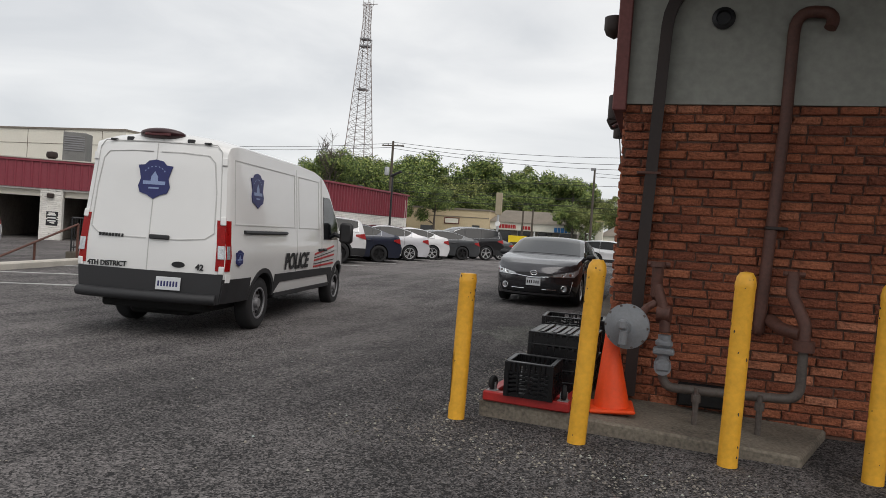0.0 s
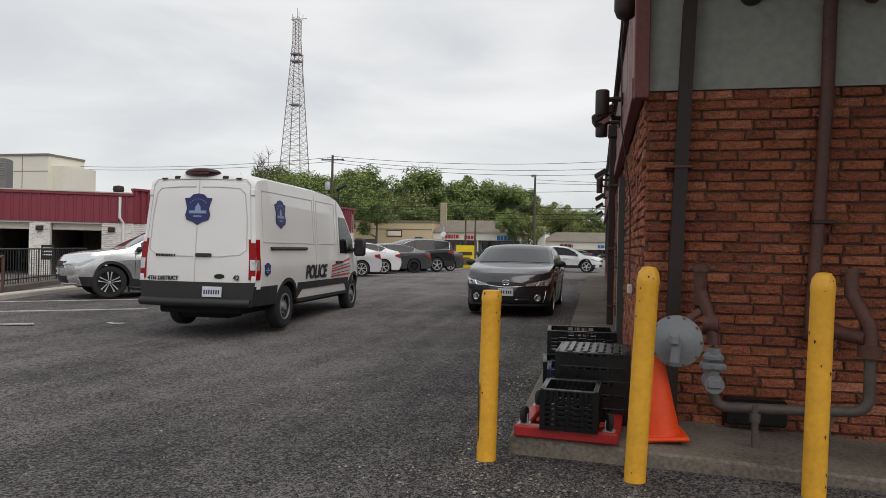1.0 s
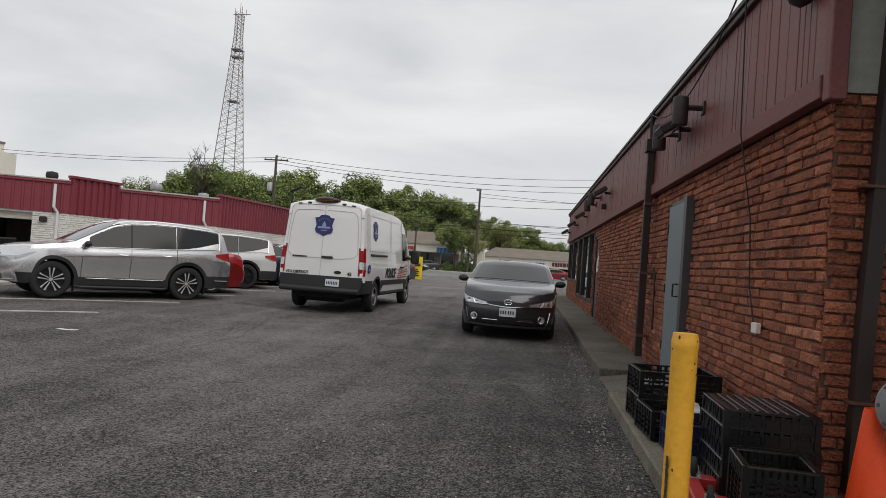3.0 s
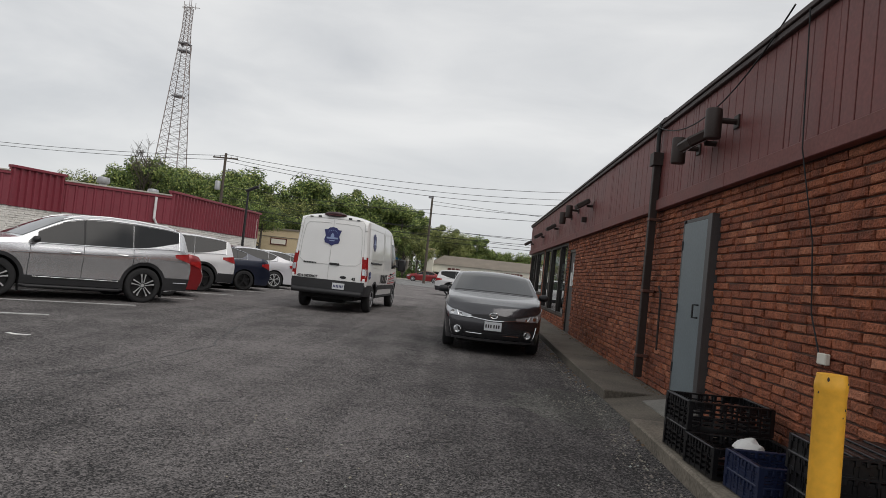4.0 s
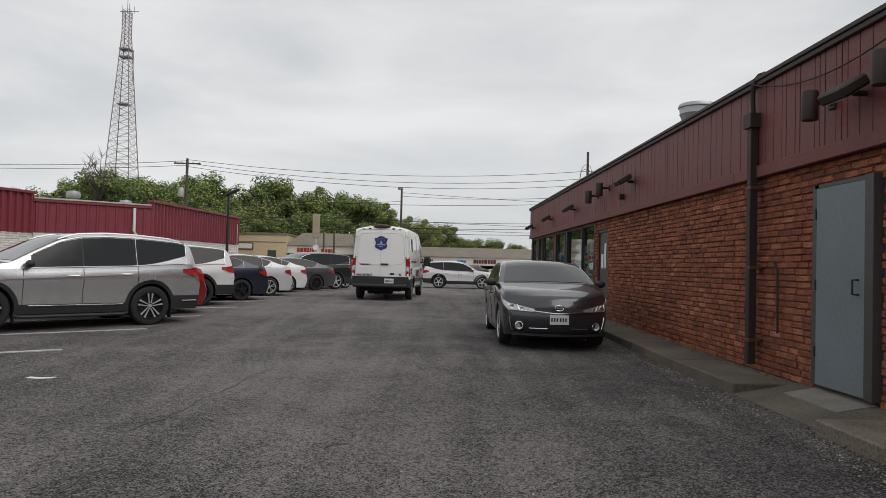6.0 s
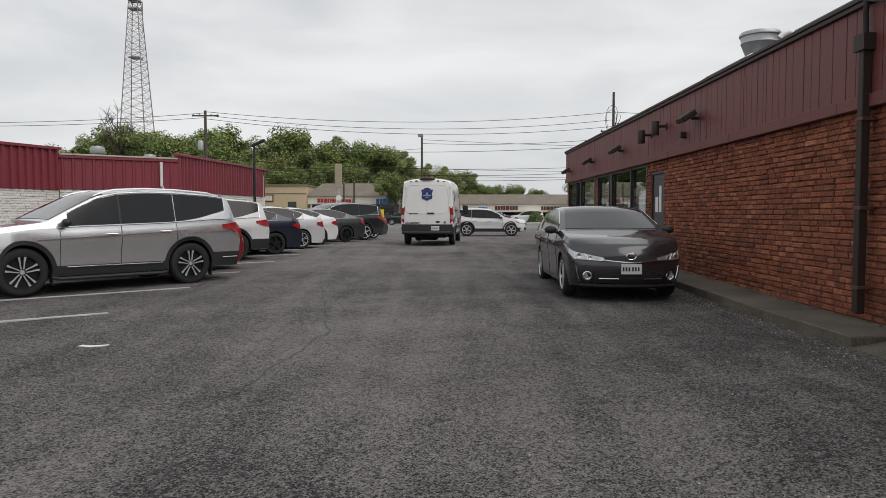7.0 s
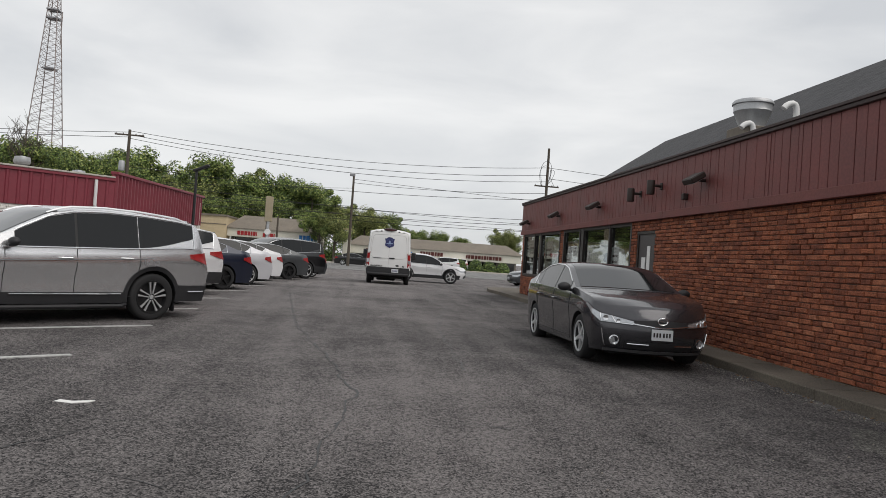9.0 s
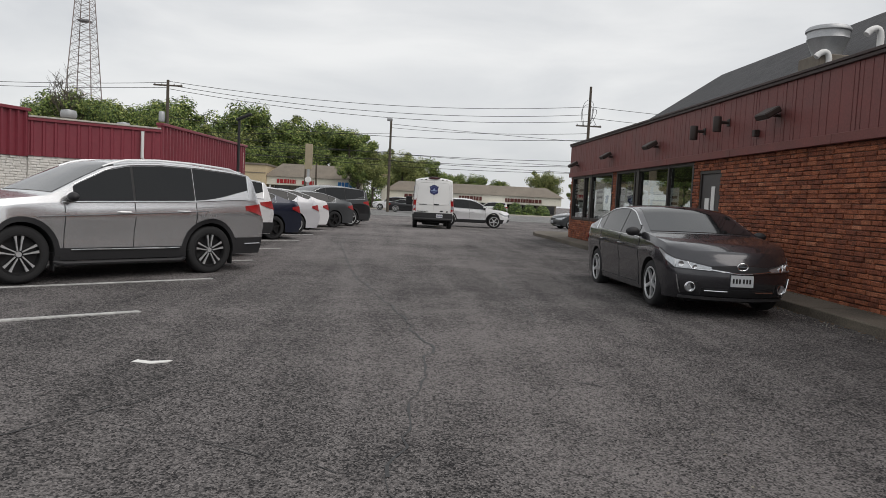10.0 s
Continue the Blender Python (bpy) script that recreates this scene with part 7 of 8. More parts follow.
utility_pole(-25.9, 65.2, 10.2, "weathered wooden utility pole with a crossarm", (9.7,), True)
utility_pole(10.1, 69.1, 12.4, "tall wooden utility pole with a loaded crossarm", (8.8,))
p2 = utility_pole(-7.9, 83.5, 10.0, "slim wooden street pole with a lamp arm")
bm = bmesh.new()
box(bm, (-0.45, -0.1, 9.9), (0.15, 0.1, 10.2), 0.04)
part("lamp_head", bm, RIM_STEEL, p2)
utility_pole(-68.0, 64.0, 10.2, "far wooden utility pole by the street", (9.7,))
utility_pole(60.0, 68.0, 12.0, "far wooden utility pole by the street", (8.8,))
for x, h in ((-17.6, 5.6), (-19.0, 5.4)):
    utility_pole(x, 99.3, h, "short wooden pole before the shops")
bm = bmesh.new()
for k in range(3):
    a = math.radians(120 * k)
    pts = [(10.1 + 0.8 * math.cos(a) * t + 0.4 * math.sin(6 * t), 69.0 + 0.2 * math.sin(a), 8.9 + 1.9 * math.sin(math.pi * t) * (0.8 + 0.2 * k)) for t in np.linspace(0, 1, 12)]
    tube(bm, pts, 0.02, 5)
tagged(part("jumper_cables", bm, WIRE), "looped jumper cables round a pole", "cable")
SPANS = [((-68, 64, 10.0), (-25.9, 65.2, 10.0), 0.9), ((-68, 64, 9.6), (-25.9, 65.2, 9.6), 0.8), ((-25.9, 65.2, 10.1), (10.1, 69.1, 10.6), 0.9), ((-25.9, 65.2, 9.8), (10.1, 69.1, 9.9), 1.0), ((-25.9, 65.2, 9.5), (10.1, 69.1, 9.3), 1.0),
    ((10.1, 69.1, 10.6), (60, 68, 11.0), 0.9), ((10.1, 69.1, 9.6), (60, 68, 10.0), 0.9), ((-7.9, 83.5, 9.6), (60, 70, 7.6), 0.7), ((-7.9, 83.5, 8.6), (-60, 84, 8.0), 0.8),
    ((-25.9, 65.2, 6.2), (10.1, 69.1, 5.7), 0.6), ((-25.9, 65.2, 5.5), (10.1, 69.1, 5.2), 0.6), ((-25.9, 65.2, 5.0), (10.1, 69.1, 4.6), 0.5), ((10.1, 69.1, 5.7), (60, 68, 5.9), 0.5), ((-7.9, 83.5, 6.4), (60, 68, 6.8), 0.9), ((-7.9, 83.5, 5.6), (60, 68, 6.2), 0.8), ((-7.9, 83.5, 6.6), (-68, 64, 6.9), 0.8), ((-7.9, 83.5, 5.8), (-68, 64, 5.6), 0.8),
    ((-25.9, 65.2, 7.2), (10.1, 69.1, 7.6), 0.6), ((-7.9, 83.5, 9.2), (10.1, 69.1, 8.2), 0.3)]
for p, q, drop in SPANS:
    bm = bmesh.new()
    tube(bm, sagging(p, q, drop, 18), 0.021, 5)
    tagged(part("overhead_wire", bm, WIRE), "thin dark overhead wire along the street", "wire", "overhead wires")

# ---- lattice mast and far steel frames ----
tower = thing("lattice_tower", pose(-82.8, 181.8, 0), "tall tapering lattice radio mast", "radio mast", kind="")
TH, TB, TT = 63.8, 8.6, 1.7
corner = lambda k, z: Vector(((TB + (TT - TB) * min(1, z / 58)) / 2 * (1, -1, -1, 1)[k % 4] * 1.0, (TB + (TT - TB) * min(1, z / 58)) / 2 * (1, 1, -1, -1)[k % 4], z))
for k in range(4):
    bm = bmesh.new()
    tube(bm, [corner(k, z) for z in np.linspace(0, TH, 12)], 0.15, 5, 0.10)
    part("leg", bm, LATTICE, tower)
zs = [0.0]
while zs[-1] < TH:
    zs.append(zs[-1] + 0.9 + 1.9 * (1 - zs[-1] / TH))
bm = bmesh.new()
for z0, z1 in zip(zs, zs[1:]):
    for k in range(4):
        tube(bm, [corner(k, z0), corner(k + 1, z1)], 0.042, 4, caps=False)
        tube(bm, [corner(k + 1, z0), corner(k, z1)], 0.042, 4, caps=False)
        tube(bm, [corner(k, z1), corner(k + 1, z1)], 0.042, 4, caps=False)
part("bracing", bm, LATTICE, tower)
for z in (40, 52, 54):
    bm = bmesh.new()
    box(bm, (-1.3, -1.3, z), (1.3, 1.3, z + 0.3))
    part("ring_platform", bm, RIM_STEEL, tower)
for line in ([(x, y, TH - 0.3), (x, y, TH + h)] for x, y, h in ((0, 0, 3.2), (-1.4, 0, 1.6), (1.5, 0.4, 1.5), (0.5, 0, 2.2))):
    bm = bmesh.new()
    tube(bm, line, 0.07, 5)
    part("antenna", bm, LATTICE, tower)
for line in ([(-1.9, 0, TH), (2.9, 0, TH + 0.1)], [(1.9, 0, 46), (1.9, 0, 54)]):
    bm = bmesh.new()
    tube(bm, line, 0.10, 5)
    part("antenna_bar", bm, LATTICE, tower)
for x, y, h, w in ((-62.0, 104.0, 10.5, 5.0), (-52.0, 99.0, 9.6, 4.0)):
    fr = thing("steel_gantry", pose(x, y, 0), "far steel lattice gantry of a substation", "gantry", "substation gantries")
    for q in (-w / 2, w / 2):
        bm = bmesh.new()
        for o in (-0.4, 0.4):
            tube(bm, [(q + o, 0, 0), (q + o * 0.3, 0, h)], 0.06, 4)
        for j in range(8):
            tube(bm, [(q - 0.4 + 0.03 * j, 0, h * j / 8), (q + 0.4 - 0.03 * j, 0, h * (j + 1) / 8)], 0.04, 4)
        part("leg", bm, LATTICE, fr)
    bm = bmesh.new()
    for o in (0, 0.8):
        tube(bm, [(-w / 2, 0, h * 0.78 + o), (w / 2, 0, h * 0.78 + o)], 0.06, 4)
    for j in range(8):
        tube(bm, [(-w / 2 + w * j / 8, 0, h * 0.78 + 0.8 * (j % 2)), (-w / 2 + w * (j + 1) / 8, 0, h * 0.78 + 0.8 * ((j + 1) % 2))], 0.04, 4)
    part("beam", bm, LATTICE, fr)

# ---- shops across the street ----
def shop_row(x0, x1, y, wall_h, ridge, wall_mat, label, signs, deep=12.0, hip=2.5):
    ob = thing("shop_row", pose(x0, y, 0), label, "shops", kind="structure")
    w = x1 - x0
    bm = bmesh.new()
    box(bm, (0, 2.0, -0.3), (w, deep, wall_h))
    part("wall", bm, DARK_INSIDE, ob, "shaded shop fronts")
    bm = bmesh.new()
    box(bm, (-0.2, -0.2, wall_h - 1.15), (w + 0.2, 2.1, wall_h), 0.03)
    part("sign_band", bm, wall_mat, ob, "pale sign band")
    bm = bmesh.new()
    a = [bm.verts.new(p) for p in ((-0.5, -0.5, wall_h), (w + 0.5, -0.5, wall_h), (w + 0.5, deep, wall_h), (-0.5, deep, wall_h))]
    b = [bm.verts.new(p) for p in ((hip * 0.6, hip, ridge), (w - hip * 0.6, hip, ridge), (w - hip * 0.6, deep - 1, ridge), (hip * 0.6, deep - 1, ridge))]
    for k in range(4):
        bm.faces.new((a[k], a[(k + 1) % 4], b[(k + 1) % 4], b[k]))
    bm.faces.new(b), bm.faces.new(a)
    part("roof", bm, ROOF_BROWN, ob, "brown shingle roof")
    n = int(w / 2.6)
    for k in range(n):
        x = w * (k + 0.5) / n
        bm = bmesh.new()
        box(bm, (x - 1.05, 1.94, 0.35), (x + 1.05, 1.99, wall_h - 1.25))
        win = part("window", bm, GLASS_DARK, ob)
        bm = bmesh.new()
        box(bm, (x - 1.12, 1.90, 0.0), (x - 1.02, 2.0, wall_h - 1.2))
        part("frame", bm, WHITE, win)
        if k % 2 == 0:
            bm = bmesh.new()
            box(bm, (x - 1.4, -0.1, 0.0), (x - 1.2, 0.1, wall_h - 1.1), 0.02)
            part("post", bm, WHITE, ob)
    for sx, sw, z, h, m in signs:
        bm = bmesh.new()
        k = 0.0
        rnd = random.Random(int(sx * 10))
        while k < sw:
            q = rnd.uniform(0.22, 0.5)
            box(bm, (sx + k, -0.30, z), (sx + min(k + q, sw), -0.2, z + h), 0.02)
            k += q + 0.09
        part("sign_bars", bm, m, ob, "raised sign bars")
    return ob


shop_row(-24.6, -12.0, 104, 3.8, 5.7, OFF_WHITE, "low row of shops with a brown roof across the street", [(1.2, 2.6, 2.9, 0.55, SIGN_RED), (4.6, 1.6, 2.85, 0.5, SIGN_RED), (9.5, 2.4, 2.7, 0.7, SIGN_BLUE)])
shop_row(-8.2, 16.0, 104, 2.7, 4.1, OFF_WHITE, "long low row of shops with a dark roof across the street", [(2.3, 1.8, 1.85, 0.45, SIGN_BROWN), (7.6, 1.2, 1.85, 0.4, SIGN_BLUE), (9.9, 3.2, 1.85, 0.55, SIGN_BROWN), (16.4, 5.2, 1.85, 0.5, SIGN_BROWN)])
pier = thing("shop_pier", pose(-8.6, 103.2, 0), "tall cream pier at the end of the shops", "pier", kind="structure")
bm = bmesh.new()
box(bm, (-0.5, -0.5, 0), (0.6, 0.6, 4.6), 0.05)
part("pier_shaft", bm, OFF_WHITE, pier)
bm = bmesh.new()
box(bm, (-0.6, -0.6, 4.6), (0.7, 0.7, 4.8), 0.03)
part("cap", bm, BEIGE_WALL, pier)
beige = thing("beige_shop", pose(-46.0, 103, 0), "plain beige brick shop across the street", "building", kind="structure")
bm = bmesh.new()
box(bm, (0, 0, -0.3), (21.2, 12, 5.2))
part("wall", bm, BEIGE_WALL, beige)
bm = bmesh.new()
box(bm, (-0.1, -0.15, 5.2), (21.3, 12, 5.45))
box(bm, (0, -0.05, 4.1), (21.2, 0.0, 4.2))
part("coping", bm, ROOF_BROWN, beige)
for x, z0, z1, w in ((19.2, 0.2, 3.0, 1.2), (7.0, 0.8, 2.6, 2.2), (11.5, 0.8, 2.6, 2.2)):
    bm = bmesh.new()
    box(bm, (x - w / 2, -0.04, z0), (x + w / 2, 0.02, z1), 0.02)
    part("window", bm, GLASS_DARK, beige)
bm = bmesh.new()
box(bm, (14.2, -0.12, 3.0), (16.6, -0.02, 4.0), 0.03)
part("sign_panel", bm, SIGN_BROWN, beige)
bm = bmesh.new()
box(bm, (14.35, -0.14, 3.15), (16.45, -0.12, 3.85), 0.0)
part("sign_face", bm, OFF_WHITE, beige)


# ---- trees and shrubs ----
def make_tree(seed, h, spread, leaf, leaves, base=0.30, bare=False, palette=LEAVES):
    """Tapered trunk, limbs and a crown of many small leaves in uneven clumps."""
    rnd = random.Random(seed)
    ob = thing("tree", pose(0, 0, 0), "", "tree")
    bm = bmesh.new()
    tube(bm, [(0, 0, -0.2), (0.1, 0.05, h * 0.3), (-0.05, 0.1, h * 0.6), (0.05, 0, h * 0.86)], (0.014 if bare else 0.028) * h, 8, (0.002 if bare else 0.004) * h)
    tips = []
    for k in range(16 if not bare else 30):
        a, z = rnd.uniform(0, math.tau), h * rnd.uniform(base, 0.80)
        reach = spread * rnd.uniform(0.45, 1.0) * (1.15 - abs(z / h - 0.5))
        tip = Vector((math.cos(a) * reach, math.sin(a) * reach, z + reach * (rnd.uniform(0.25, 0.9) if not bare else rnd.uniform(0.9, 1.8))))
        mid = Vector((tip.x * 0.45, tip.y * 0.45, z + (tip.z - z) * 0.35))
        tube(bm, [(0, 0, z), mid, tip], (0.0045 if bare else 0.009) * h, 5, (0.0012 if bare else 0.002) * h, caps=False)
        tips += [tip, mid.lerp(tip, 0.55)]
        if bare:
            for j in range(9):
                q = mid.lerp(tip, rnd.uniform(0.2, 1.0))
                tube(bm, [q, q + Vector((rnd.uniform(-1, 1), rnd.uniform(-1, 1), rnd.uniform(0.4, 1.4))) * h * 0.06], 0.0018 * h, 4, 0.0007 * h, caps=False)
    part("trunk", bm, BARK, ob)
    if bare:
        return ob
    centres = [(t, spread * rnd.uniform(0.15, 0.33)) for t in tips] + [(Vector((rnd.gauss(0, spread * 0.25), rnd.gauss(0, spread * 0.25), h * rnd.uniform(0.6, 0.93))), spread * rnd.uniform(0.22, 0.36)) for _ in range(9)]
    vs, fs = [], []
    for _ in range(leaves):
        c, r = rnd.choice(centres)
        d = Vector((rnd.gauss(0, 1), rnd.gauss(0, 1), rnd.gauss(0, 0.8)))
        d = d.normalized() * r * rnd.uniform(0.35, 1.05) ** 0.6
        p = c + d
        p.z = max(p.z, h * base * 0.7)
        n = (d.normalized() + Vector((rnd.gauss(0, 0.5), rnd.gauss(0, 0.5), rnd.gauss(0.4, 0.5)))).normalized()
        a = n.orthogonal().normalized()
        a.rotate(Matrix.Rotation(rnd.uniform(0, math.tau), 3, n))
        b = n.cross(a)
        s = leaf * rnd.uniform(0.6, 1.4)
        i = len(vs)
        vs += [tuple(p - a * s), tuple(p + b * s * 0.55 + n * s * 0.2), tuple(p + a * s), tuple(p - b * s * 0.55 + n * s * 0.15)]
        fs.append((i, i + 1, i + 2, i + 3))
    me = bpy.data.meshes.new("crown")
    me.from_pydata(vs, [], fs)
    for m in palette:
        me.materials.append(m)
    pick = [rnd.choice((0, 0, 1, 1, 2)) for _ in fs]
    me.polygons.foreach_set("material_index", pick)
    me.update()
    crown = new("crown", me)
    crown.parent = ob
    return ob


kinds = [make_tree(40 + k, 16.0, sp, 0.21, 13000, palette=pal) for k, (sp, pal) in enumerate(((5.6, LEAVES), (6.4, OLIVE), (5.0, LEAVES), (6.0, LEAVES)))]
used = [0, 0, 0, 0]
PLACES = [(-66, 14.0), (-60.5, 16.6), (-54, 18.0), (-48.5, 17.2), (-43, 13.2), (-37.8, 12.6), (-32.2, 15.2), (-28, 13.8), (-24, 14.8), (-19.6, 13.6), (-14.6, 11.8), (-10.5, 10.8), (-6.8, 10.0), (-2.8, 8.4), (1.0, 7.2), (5.0, 6.4), (9.5, 6.0), (18.0, 7.0), (25, 7.5), (33, 8.5), (42, 10)]
rnd = random.Random(77)
for x, h in PLACES:
    for row_y, kx, kh in ((125, 0.0, 1.0), (134, 2.6, 0.97), (116.5, -1.8, 0.78)):
        if row_y < 120 and (x > -14 or x < -62):
            continue
        k = rnd.randrange(4)
        hh = h * kh * rnd.uniform(0.84, 1.07) * (1 if row_y > 120 else (116 / 125))
        m = pose(x + kx + rnd.uniform(-1, 1), row_y + rnd.uniform(-2, 2), 0, 0, 0, rnd.uniform(0, 360)) @ Matrix.Diagonal((hh / 16 * 1.05, hh / 16 * 1.05, hh / 16, 1))
        t = copy_thing(kinds[k], m)
        t.matrix_world = m
        tagged(t, "leafy green tree behind the shops", "tree", "trees behind the shops")
for x, y, h in ((-12.2, 101.8, 7.2), (-10.2, 101.0, 6.4), (-6.2, 112.5, 8.4), (-40, 92, 11.4), (-45.5, 92.5, 11.6), (-50, 92, 11.2), (-35.5, 94, 10.4), (-55, 95, 9.8), (-31.5, 97, 8.4)):
    k = rnd.randrange(4)
    m = pose(x, y, 0, 0, 0, rnd.uniform(0, 360)) @ Matrix.Diagonal((h / 16 * 1.0, h / 16 * 1.0, h / 16, 1))
    t = copy_thing(kinds[k], m)
    t.matrix_world = m
    tagged(t, "leafy green street tree by the shops", "tree", "street trees")
for k in kinds:
    k.matrix_world = pose(-70 + 6 * kinds.index(k), 140, 0, 0, 0, 30)
    tagged(k, "leafy green tree behind the shops", "tree", "trees behind the shops")
dead = make_tree(91, 14.6, 2.0, 0, 0, base=0.45, bare=True)
dead.matrix_world = pose(-45.3, 90.5, 0)
tagged(dead, "bare grey leafless tree", "tree")


def shrub(x, y, r, h, seed):
    rnd = random.Random(seed)
    vs, fs = [], []
    for _ in range(900):
        d = Vector((rnd.gauss(0, 1), rnd.gauss(0, 1), abs(rnd.gauss(0, 1)))).normalized() * rnd.uniform(0.7, 1.05)
        p = Vector((d.x * r, d.y * r, 0.1 + d.z * h))
        a = Vector((rnd.gauss(0, 1), rnd.gauss(0, 1), rnd.gauss(0, 1))).normalized() * 0.13
        b = a.orthogonal().normalized() * 0.10
        i = len(vs)
        vs += [tuple(p - a), tuple(p + b), tuple(p + a), tuple(p - b)]
        fs.append((i, i + 1, i + 2, i + 3))
    me = bpy.data.meshes.new("shrub")
    me.from_pydata(vs, [], fs)
    for m in LEAVES:
        me.materials.append(m)
    me.polygons.foreach_set("material_index", [rnd.choice((0, 1, 1)) for _ in fs])
    ob = new("shrub", me)
    ob.matrix_world = pose(x, y, 0)
    tagged(ob, "clipped round green shrub before the shops", "shrub", "shrubs before the shops")


for k, (x, r, h) in enumerate(((7.2, 1.0, 1.5), (9.4, 1.1, 1.6), (11.3, 1.0, 1.5), (13.2, 1.0, 1.4), (-11.0, 1.1, 1.5), (-13.2, 1.0, 1.3), (-9.4, 0.9, 1.2))):
    shrub(x, 102.0, r, h, 200 + k)

for k, x in enumerate((-14.5, -12.0, -9.6, -7.0)):
    shrub(x, 110.0, 2.0, 3.2, 300 + k)

# parked cars before the shops
for k, (x, y, spec, pm, rz) in enumerate(((-3.4, 102.9, SEDAN, GUN_PAINT, 80), (1.5, 102.9, SEDAN, BLACK_CAR, 95), (6.0, 103.0, SUV, WHITE_PAINT, 88), (-16.4, 102.8, SEDAN, GUN_PAINT, 92))):
    build_car("sedan" if spec is SEDAN else "suv", pose(x, y, 0, 0, 0, rz), spec, pm, "car parked before the far shops", "car", group="cars before the shops", plate_front=False)

# ---- bricks of the two seen walls ----
def brick_verts(rnd, l, h):
    """A hand-rough brick face: outline at the mortar, a swollen waist and an uneven front."""
    d = rnd.uniform(0.014, 0.034)
    j = lambda a: rnd.uniform(-a, a)
    vs = []
    for dep, inset in ((-0.004, 0.0), (d * 0.62, 0.002), (d, 0.013)):
        for sx, sz in ((-1, -1), (1, -1), (1, 1), (-1, 1)):
            vs.append((sx * (l / 2 - inset) + j(0.006), -dep - (j(0.003) if dep > 0 else 0), sz * (h / 2 - inset * 0.8) + j(0.0045)))
    return vs


BRICK_FACES = [(0, 1, 5, 4), (1, 2, 6, 5), (2, 3, 7, 6), (3, 0, 4, 7), (4, 5, 9, 8), (5, 6, 10, 9), (6, 7, 11, 10), (7, 4, 8, 11), (8, 9, 10, 11)]
COURSE, BL = 0.0755, 0.252
rnd = random.Random(8)
variants = []
for k in range(14):
    me = bpy.data.meshes.new("brick")
    me.from_pydata(brick_verts(rnd, BL - 0.012, COURSE - 0.010), [], BRICK_FACES)
    me.materials.append(BRICK_ONE)
    variants.append(me)


def lay(parent, length, z_top, z_bot, to_world, holes, near, material=BRICK_ALL):
    """Courses of bricks: those in the near stretch are parts, the others one joined mesh."""
    vs, fs, count = [], [], 0
    row = 0
    z = z_top - COURSE / 2
    while z > z_bot:
        x = (0.0 if row % 2 else -BL / 2) + rnd.uniform(-0.03, 0.03)
        while x < length:
            bl = BL * rnd.uniform(0.78, 1.22)
            a, b = max(x, 0.0), min(x + bl, length)
            mid = (a + b) / 2
            hit = [h for h in holes if h[2] - 0.02 < z < h[3] + 0.02 and h[0] < b and a < h[1]]
            if hit:
                h = hit[0]
                a, b = (a, min(b, h[0])) if a < h[0] else (max(a, h[1]), b)
            if b - a > 0.05 and not any(h[2] - 0.02 < z < h[3] + 0.02 and h[0] <= a and b <= h[1] for h in holes):
                full = b - a > bl - 0.004
                m = to_world(( a + b) / 2, z + rnd.uniform(-0.003, 0.003))
                if near(mid, z) and full and count < 300:
                    ob = bpy.data.objects.new("brick", rnd.choice(variants))
                    scene.collection.objects.link(ob)
                    ob.parent = parent
                    ob.matrix_local = m @ pose(0, 0, 0, rnd.uniform(-2, 2), rnd.uniform(-0.6, 0.6), rnd.uniform(-1.2, 1.2)) @ Matrix.Diagonal(((b - a) / BL, 1, 1, 1))
                    count += 1
                else:
                    i = len(vs)
                    vs += [tuple(m @ Vector(p)) for p in brick_verts(rnd, b - a - 0.012, COURSE - 0.010)]
                    fs += [tuple(i + q for q in f) for f in BRICK_FACES]
            x += bl
        z -= COURSE
        row += 1
    me = bpy.data.meshes.new("brickwork")
    me.from_pydata(vs, [], fs)
    me.materials.append(material)
    ob = new("brickwork", me)
    ob.parent = parent
    ob["kind"] = "stuff"


side_holes = [(a - Y0, b - Y0, lo, hi) for a, b, lo, hi in OPENINGS]
lay(wall_side, Y1 - Y0, TOP - 0.05, 0.14, lambda u, z: Matrix.Translation((WX, Y0 + u, z)) @ pose(0, 0, 0, 0, 0, -90), side_holes, lambda u, z: 3.0 < u < 6.2 and z > 0.5)
lay(wall_end, 3.6, TOP - 0.01, 0.02, lambda u, z: Matrix.Translation((WX - 0.012 + u, Y0, z)), [], lambda u, z: u < 2.4 and z > 0.3)
# painted bricks of the garage
for k, (p, q) in enumerate(zip(CORNERS, CORNERS[1:])):
    mg, lg = frame_at(p, q)
    gaps = [(U(b), U(a), -0.5, 2.5) for a, b in bays][::-1] if k == 0 else [(0.9, 3.0, -0.5, 2.02)] if k == 2 else []
    lay(garage, lg, 2.10, 0.05, lambda u, z, mg=mg, o=-0.058 if k == 0 else -0.038: mg @ Matrix.Translation((u, o, z)) @ pose(0, 0, 0, 0, 0, 180), gaps, lambda u, z: False, WHITE_BLOCK)


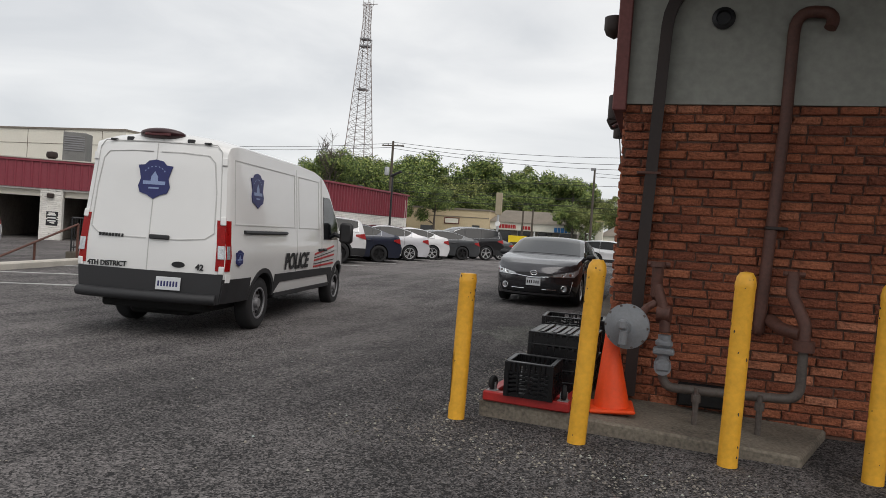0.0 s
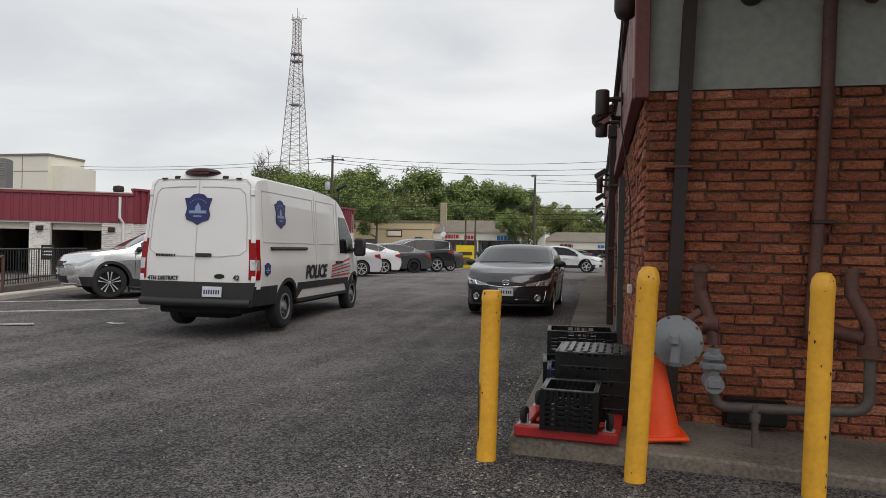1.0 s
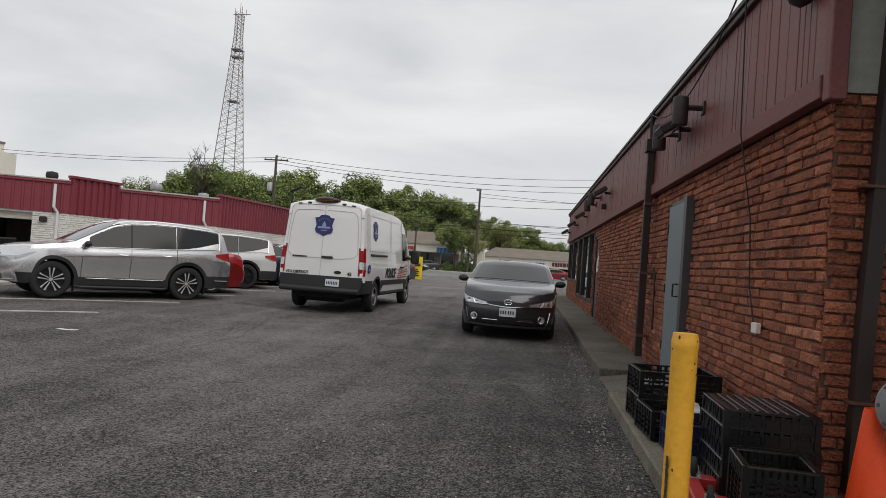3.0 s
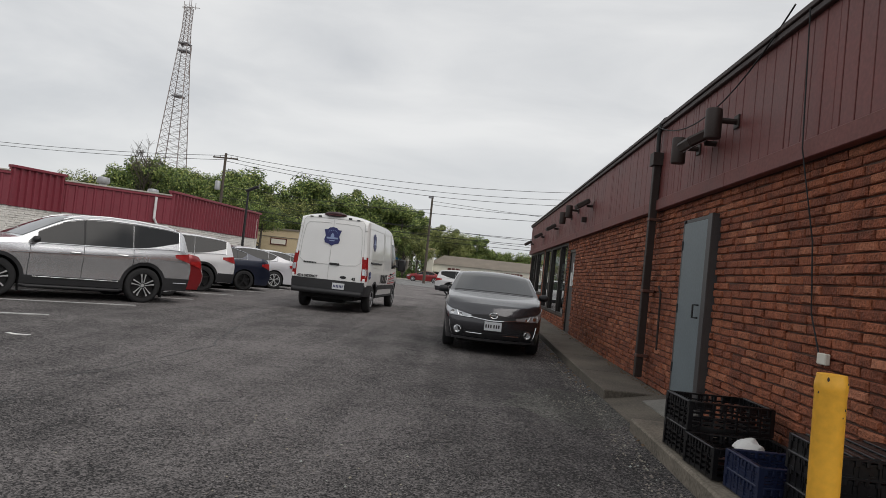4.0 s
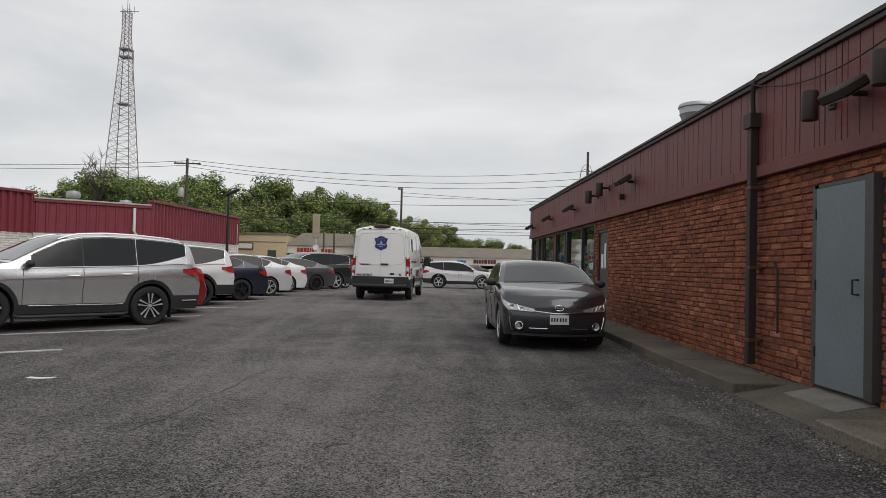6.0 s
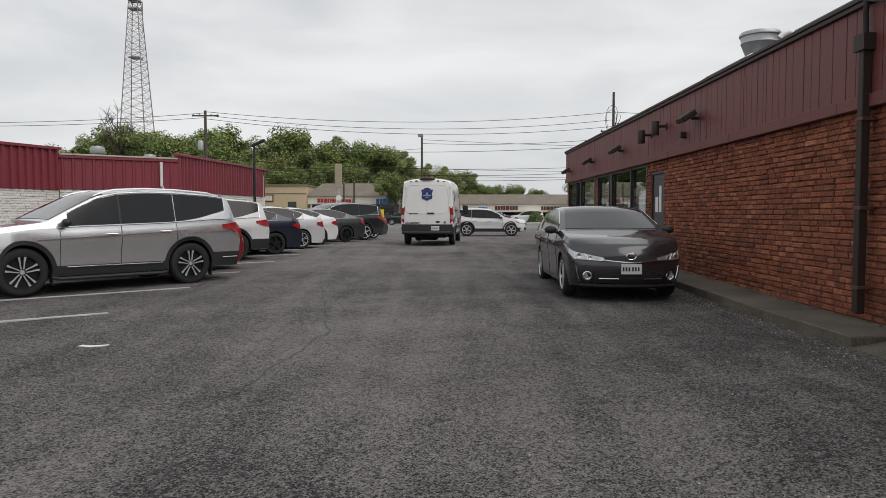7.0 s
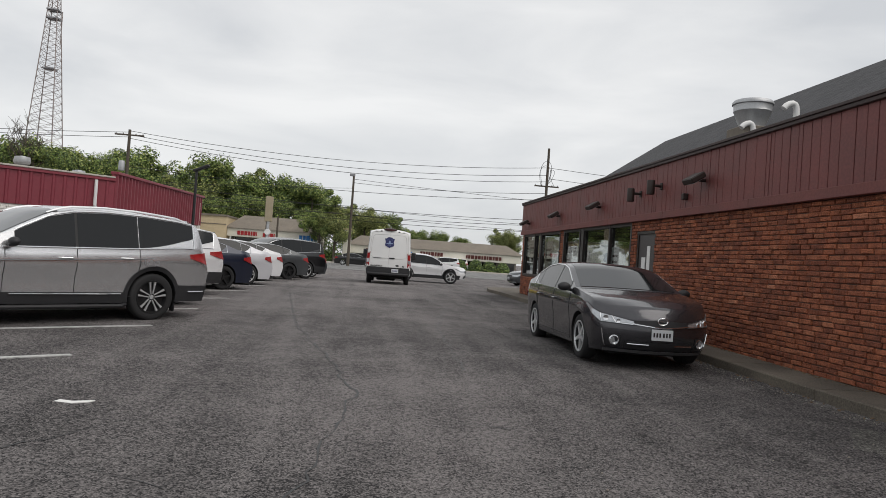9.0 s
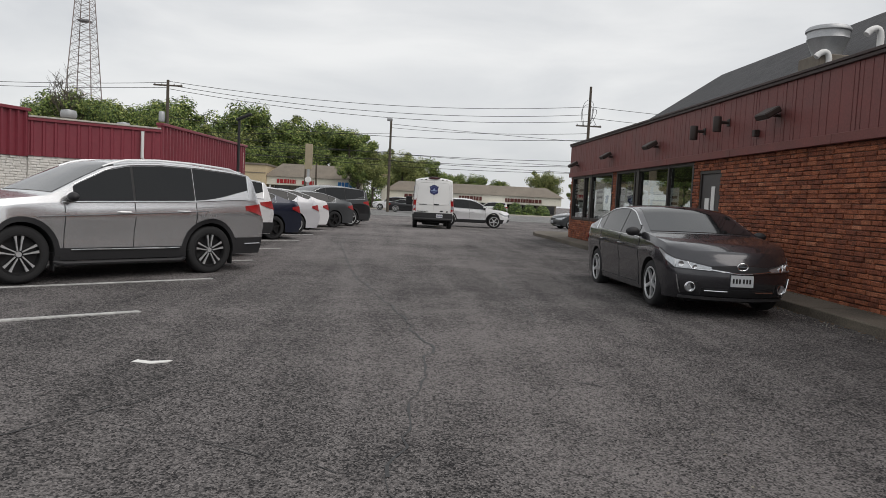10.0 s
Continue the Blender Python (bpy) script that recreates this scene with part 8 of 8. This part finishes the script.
# ---- what moves ----
VAN_ROWS = [
    (0.0, -6.41, 10.32, 9.9),
    (0.5, -6.70, 11.90, 5.4),
    (1.0, -6.76, 13.50, 2.4),
    (1.5, -6.71, 14.95, 0.0),
    (2.0, -6.68, 16.60, -0.8),
    (2.5, -6.61, 18.30, -1.6),
    (2.7, -6.57, 18.95, -1.8),
    (3.8, -6.38, 22.65, -2.6),
    (4.0, -6.34, 23.25, -2.7),
    (4.5, -6.27, 25.00, -2.8),
    (5.0, -6.18, 26.70, -3.0),
    (5.5, -6.05, 28.45, -4.0),
    (5.7, -5.99, 29.10, -4.2),
    (6.8, -5.68, 32.75, -4.3),
    (7.0, -5.63, 33.35, -4.2),
    (7.5, -5.48, 35.05, -4.4),
    (8.0, -5.32, 36.70, -4.2),
    (8.5, -5.22, 38.30, -3.6),
    (9.0, -5.15, 39.95, -3.0),
    (9.5, -5.10, 41.50, -2.0),
    (10.0, -5.07, 42.95, -1.2)]


def spin_rows(dist, wheels, r):
    """Rows that turn wheels by the way rolled; dist is a list of (seconds, metres)."""
    for w in wheels:
        p = w.location.copy()
        walk(w, [(t, Matrix.Translation(p) @ pose(0, 0, 0, -math.degrees(d / r) % 360, 0, 0)) for t, d in dist])


def motions():
    walk(van, [(t, pose(x, y, gz(y, x), 0, 0, rz)) for t, x, y, rz in VAN_ROWS])
    ts = np.array([r[0] for r in VAN_ROWS])
    ys = np.array([r[2] for r in VAN_ROWS])
    fine = [round(0.1 * k, 1) for k in range(101)]
    spin_rows([(t, float(np.interp(t, ts, ys))) for t in fine], van_wheels, 0.36)
    for car, x0, v, y in TRAFFIC:
        walk(car, [(0.0, pose(x0, y, 0.012, 0, 0, 90 if v < 0 else -90)), (10.0, pose(x0 + 10 * v, y, 0.012, 0, 0, 90 if v < 0 else -90))])
        frames = [k / FPS for k in range(0, 301)]
        spin_rows([(t, abs(v) * t) for t in frames], [c for c in car.children if c.name.startswith("wheel")], 0.36)


TRAFFIC = [(build_car("sedan", pose(40, 94, 0), SEDAN, RED_PAINT, "red sedan driving along the street", "car", plate_front=False)[0], 31.5, -10.0, 94.0),
    (build_car("suv", pose(60, 94, 0), SUV, WHITE_PAINT, "white sport utility car driving along the street", "car", plate_front=False)[0], 102.5, -11.0, 94.0),
    (build_car("sedan", pose(-60, 88, 0), SEDAN, BLACK_CAR, "dark sedan driving along the street", "car", plate_front=False)[0], -20.7, 1.5, 87.0)]
motions()
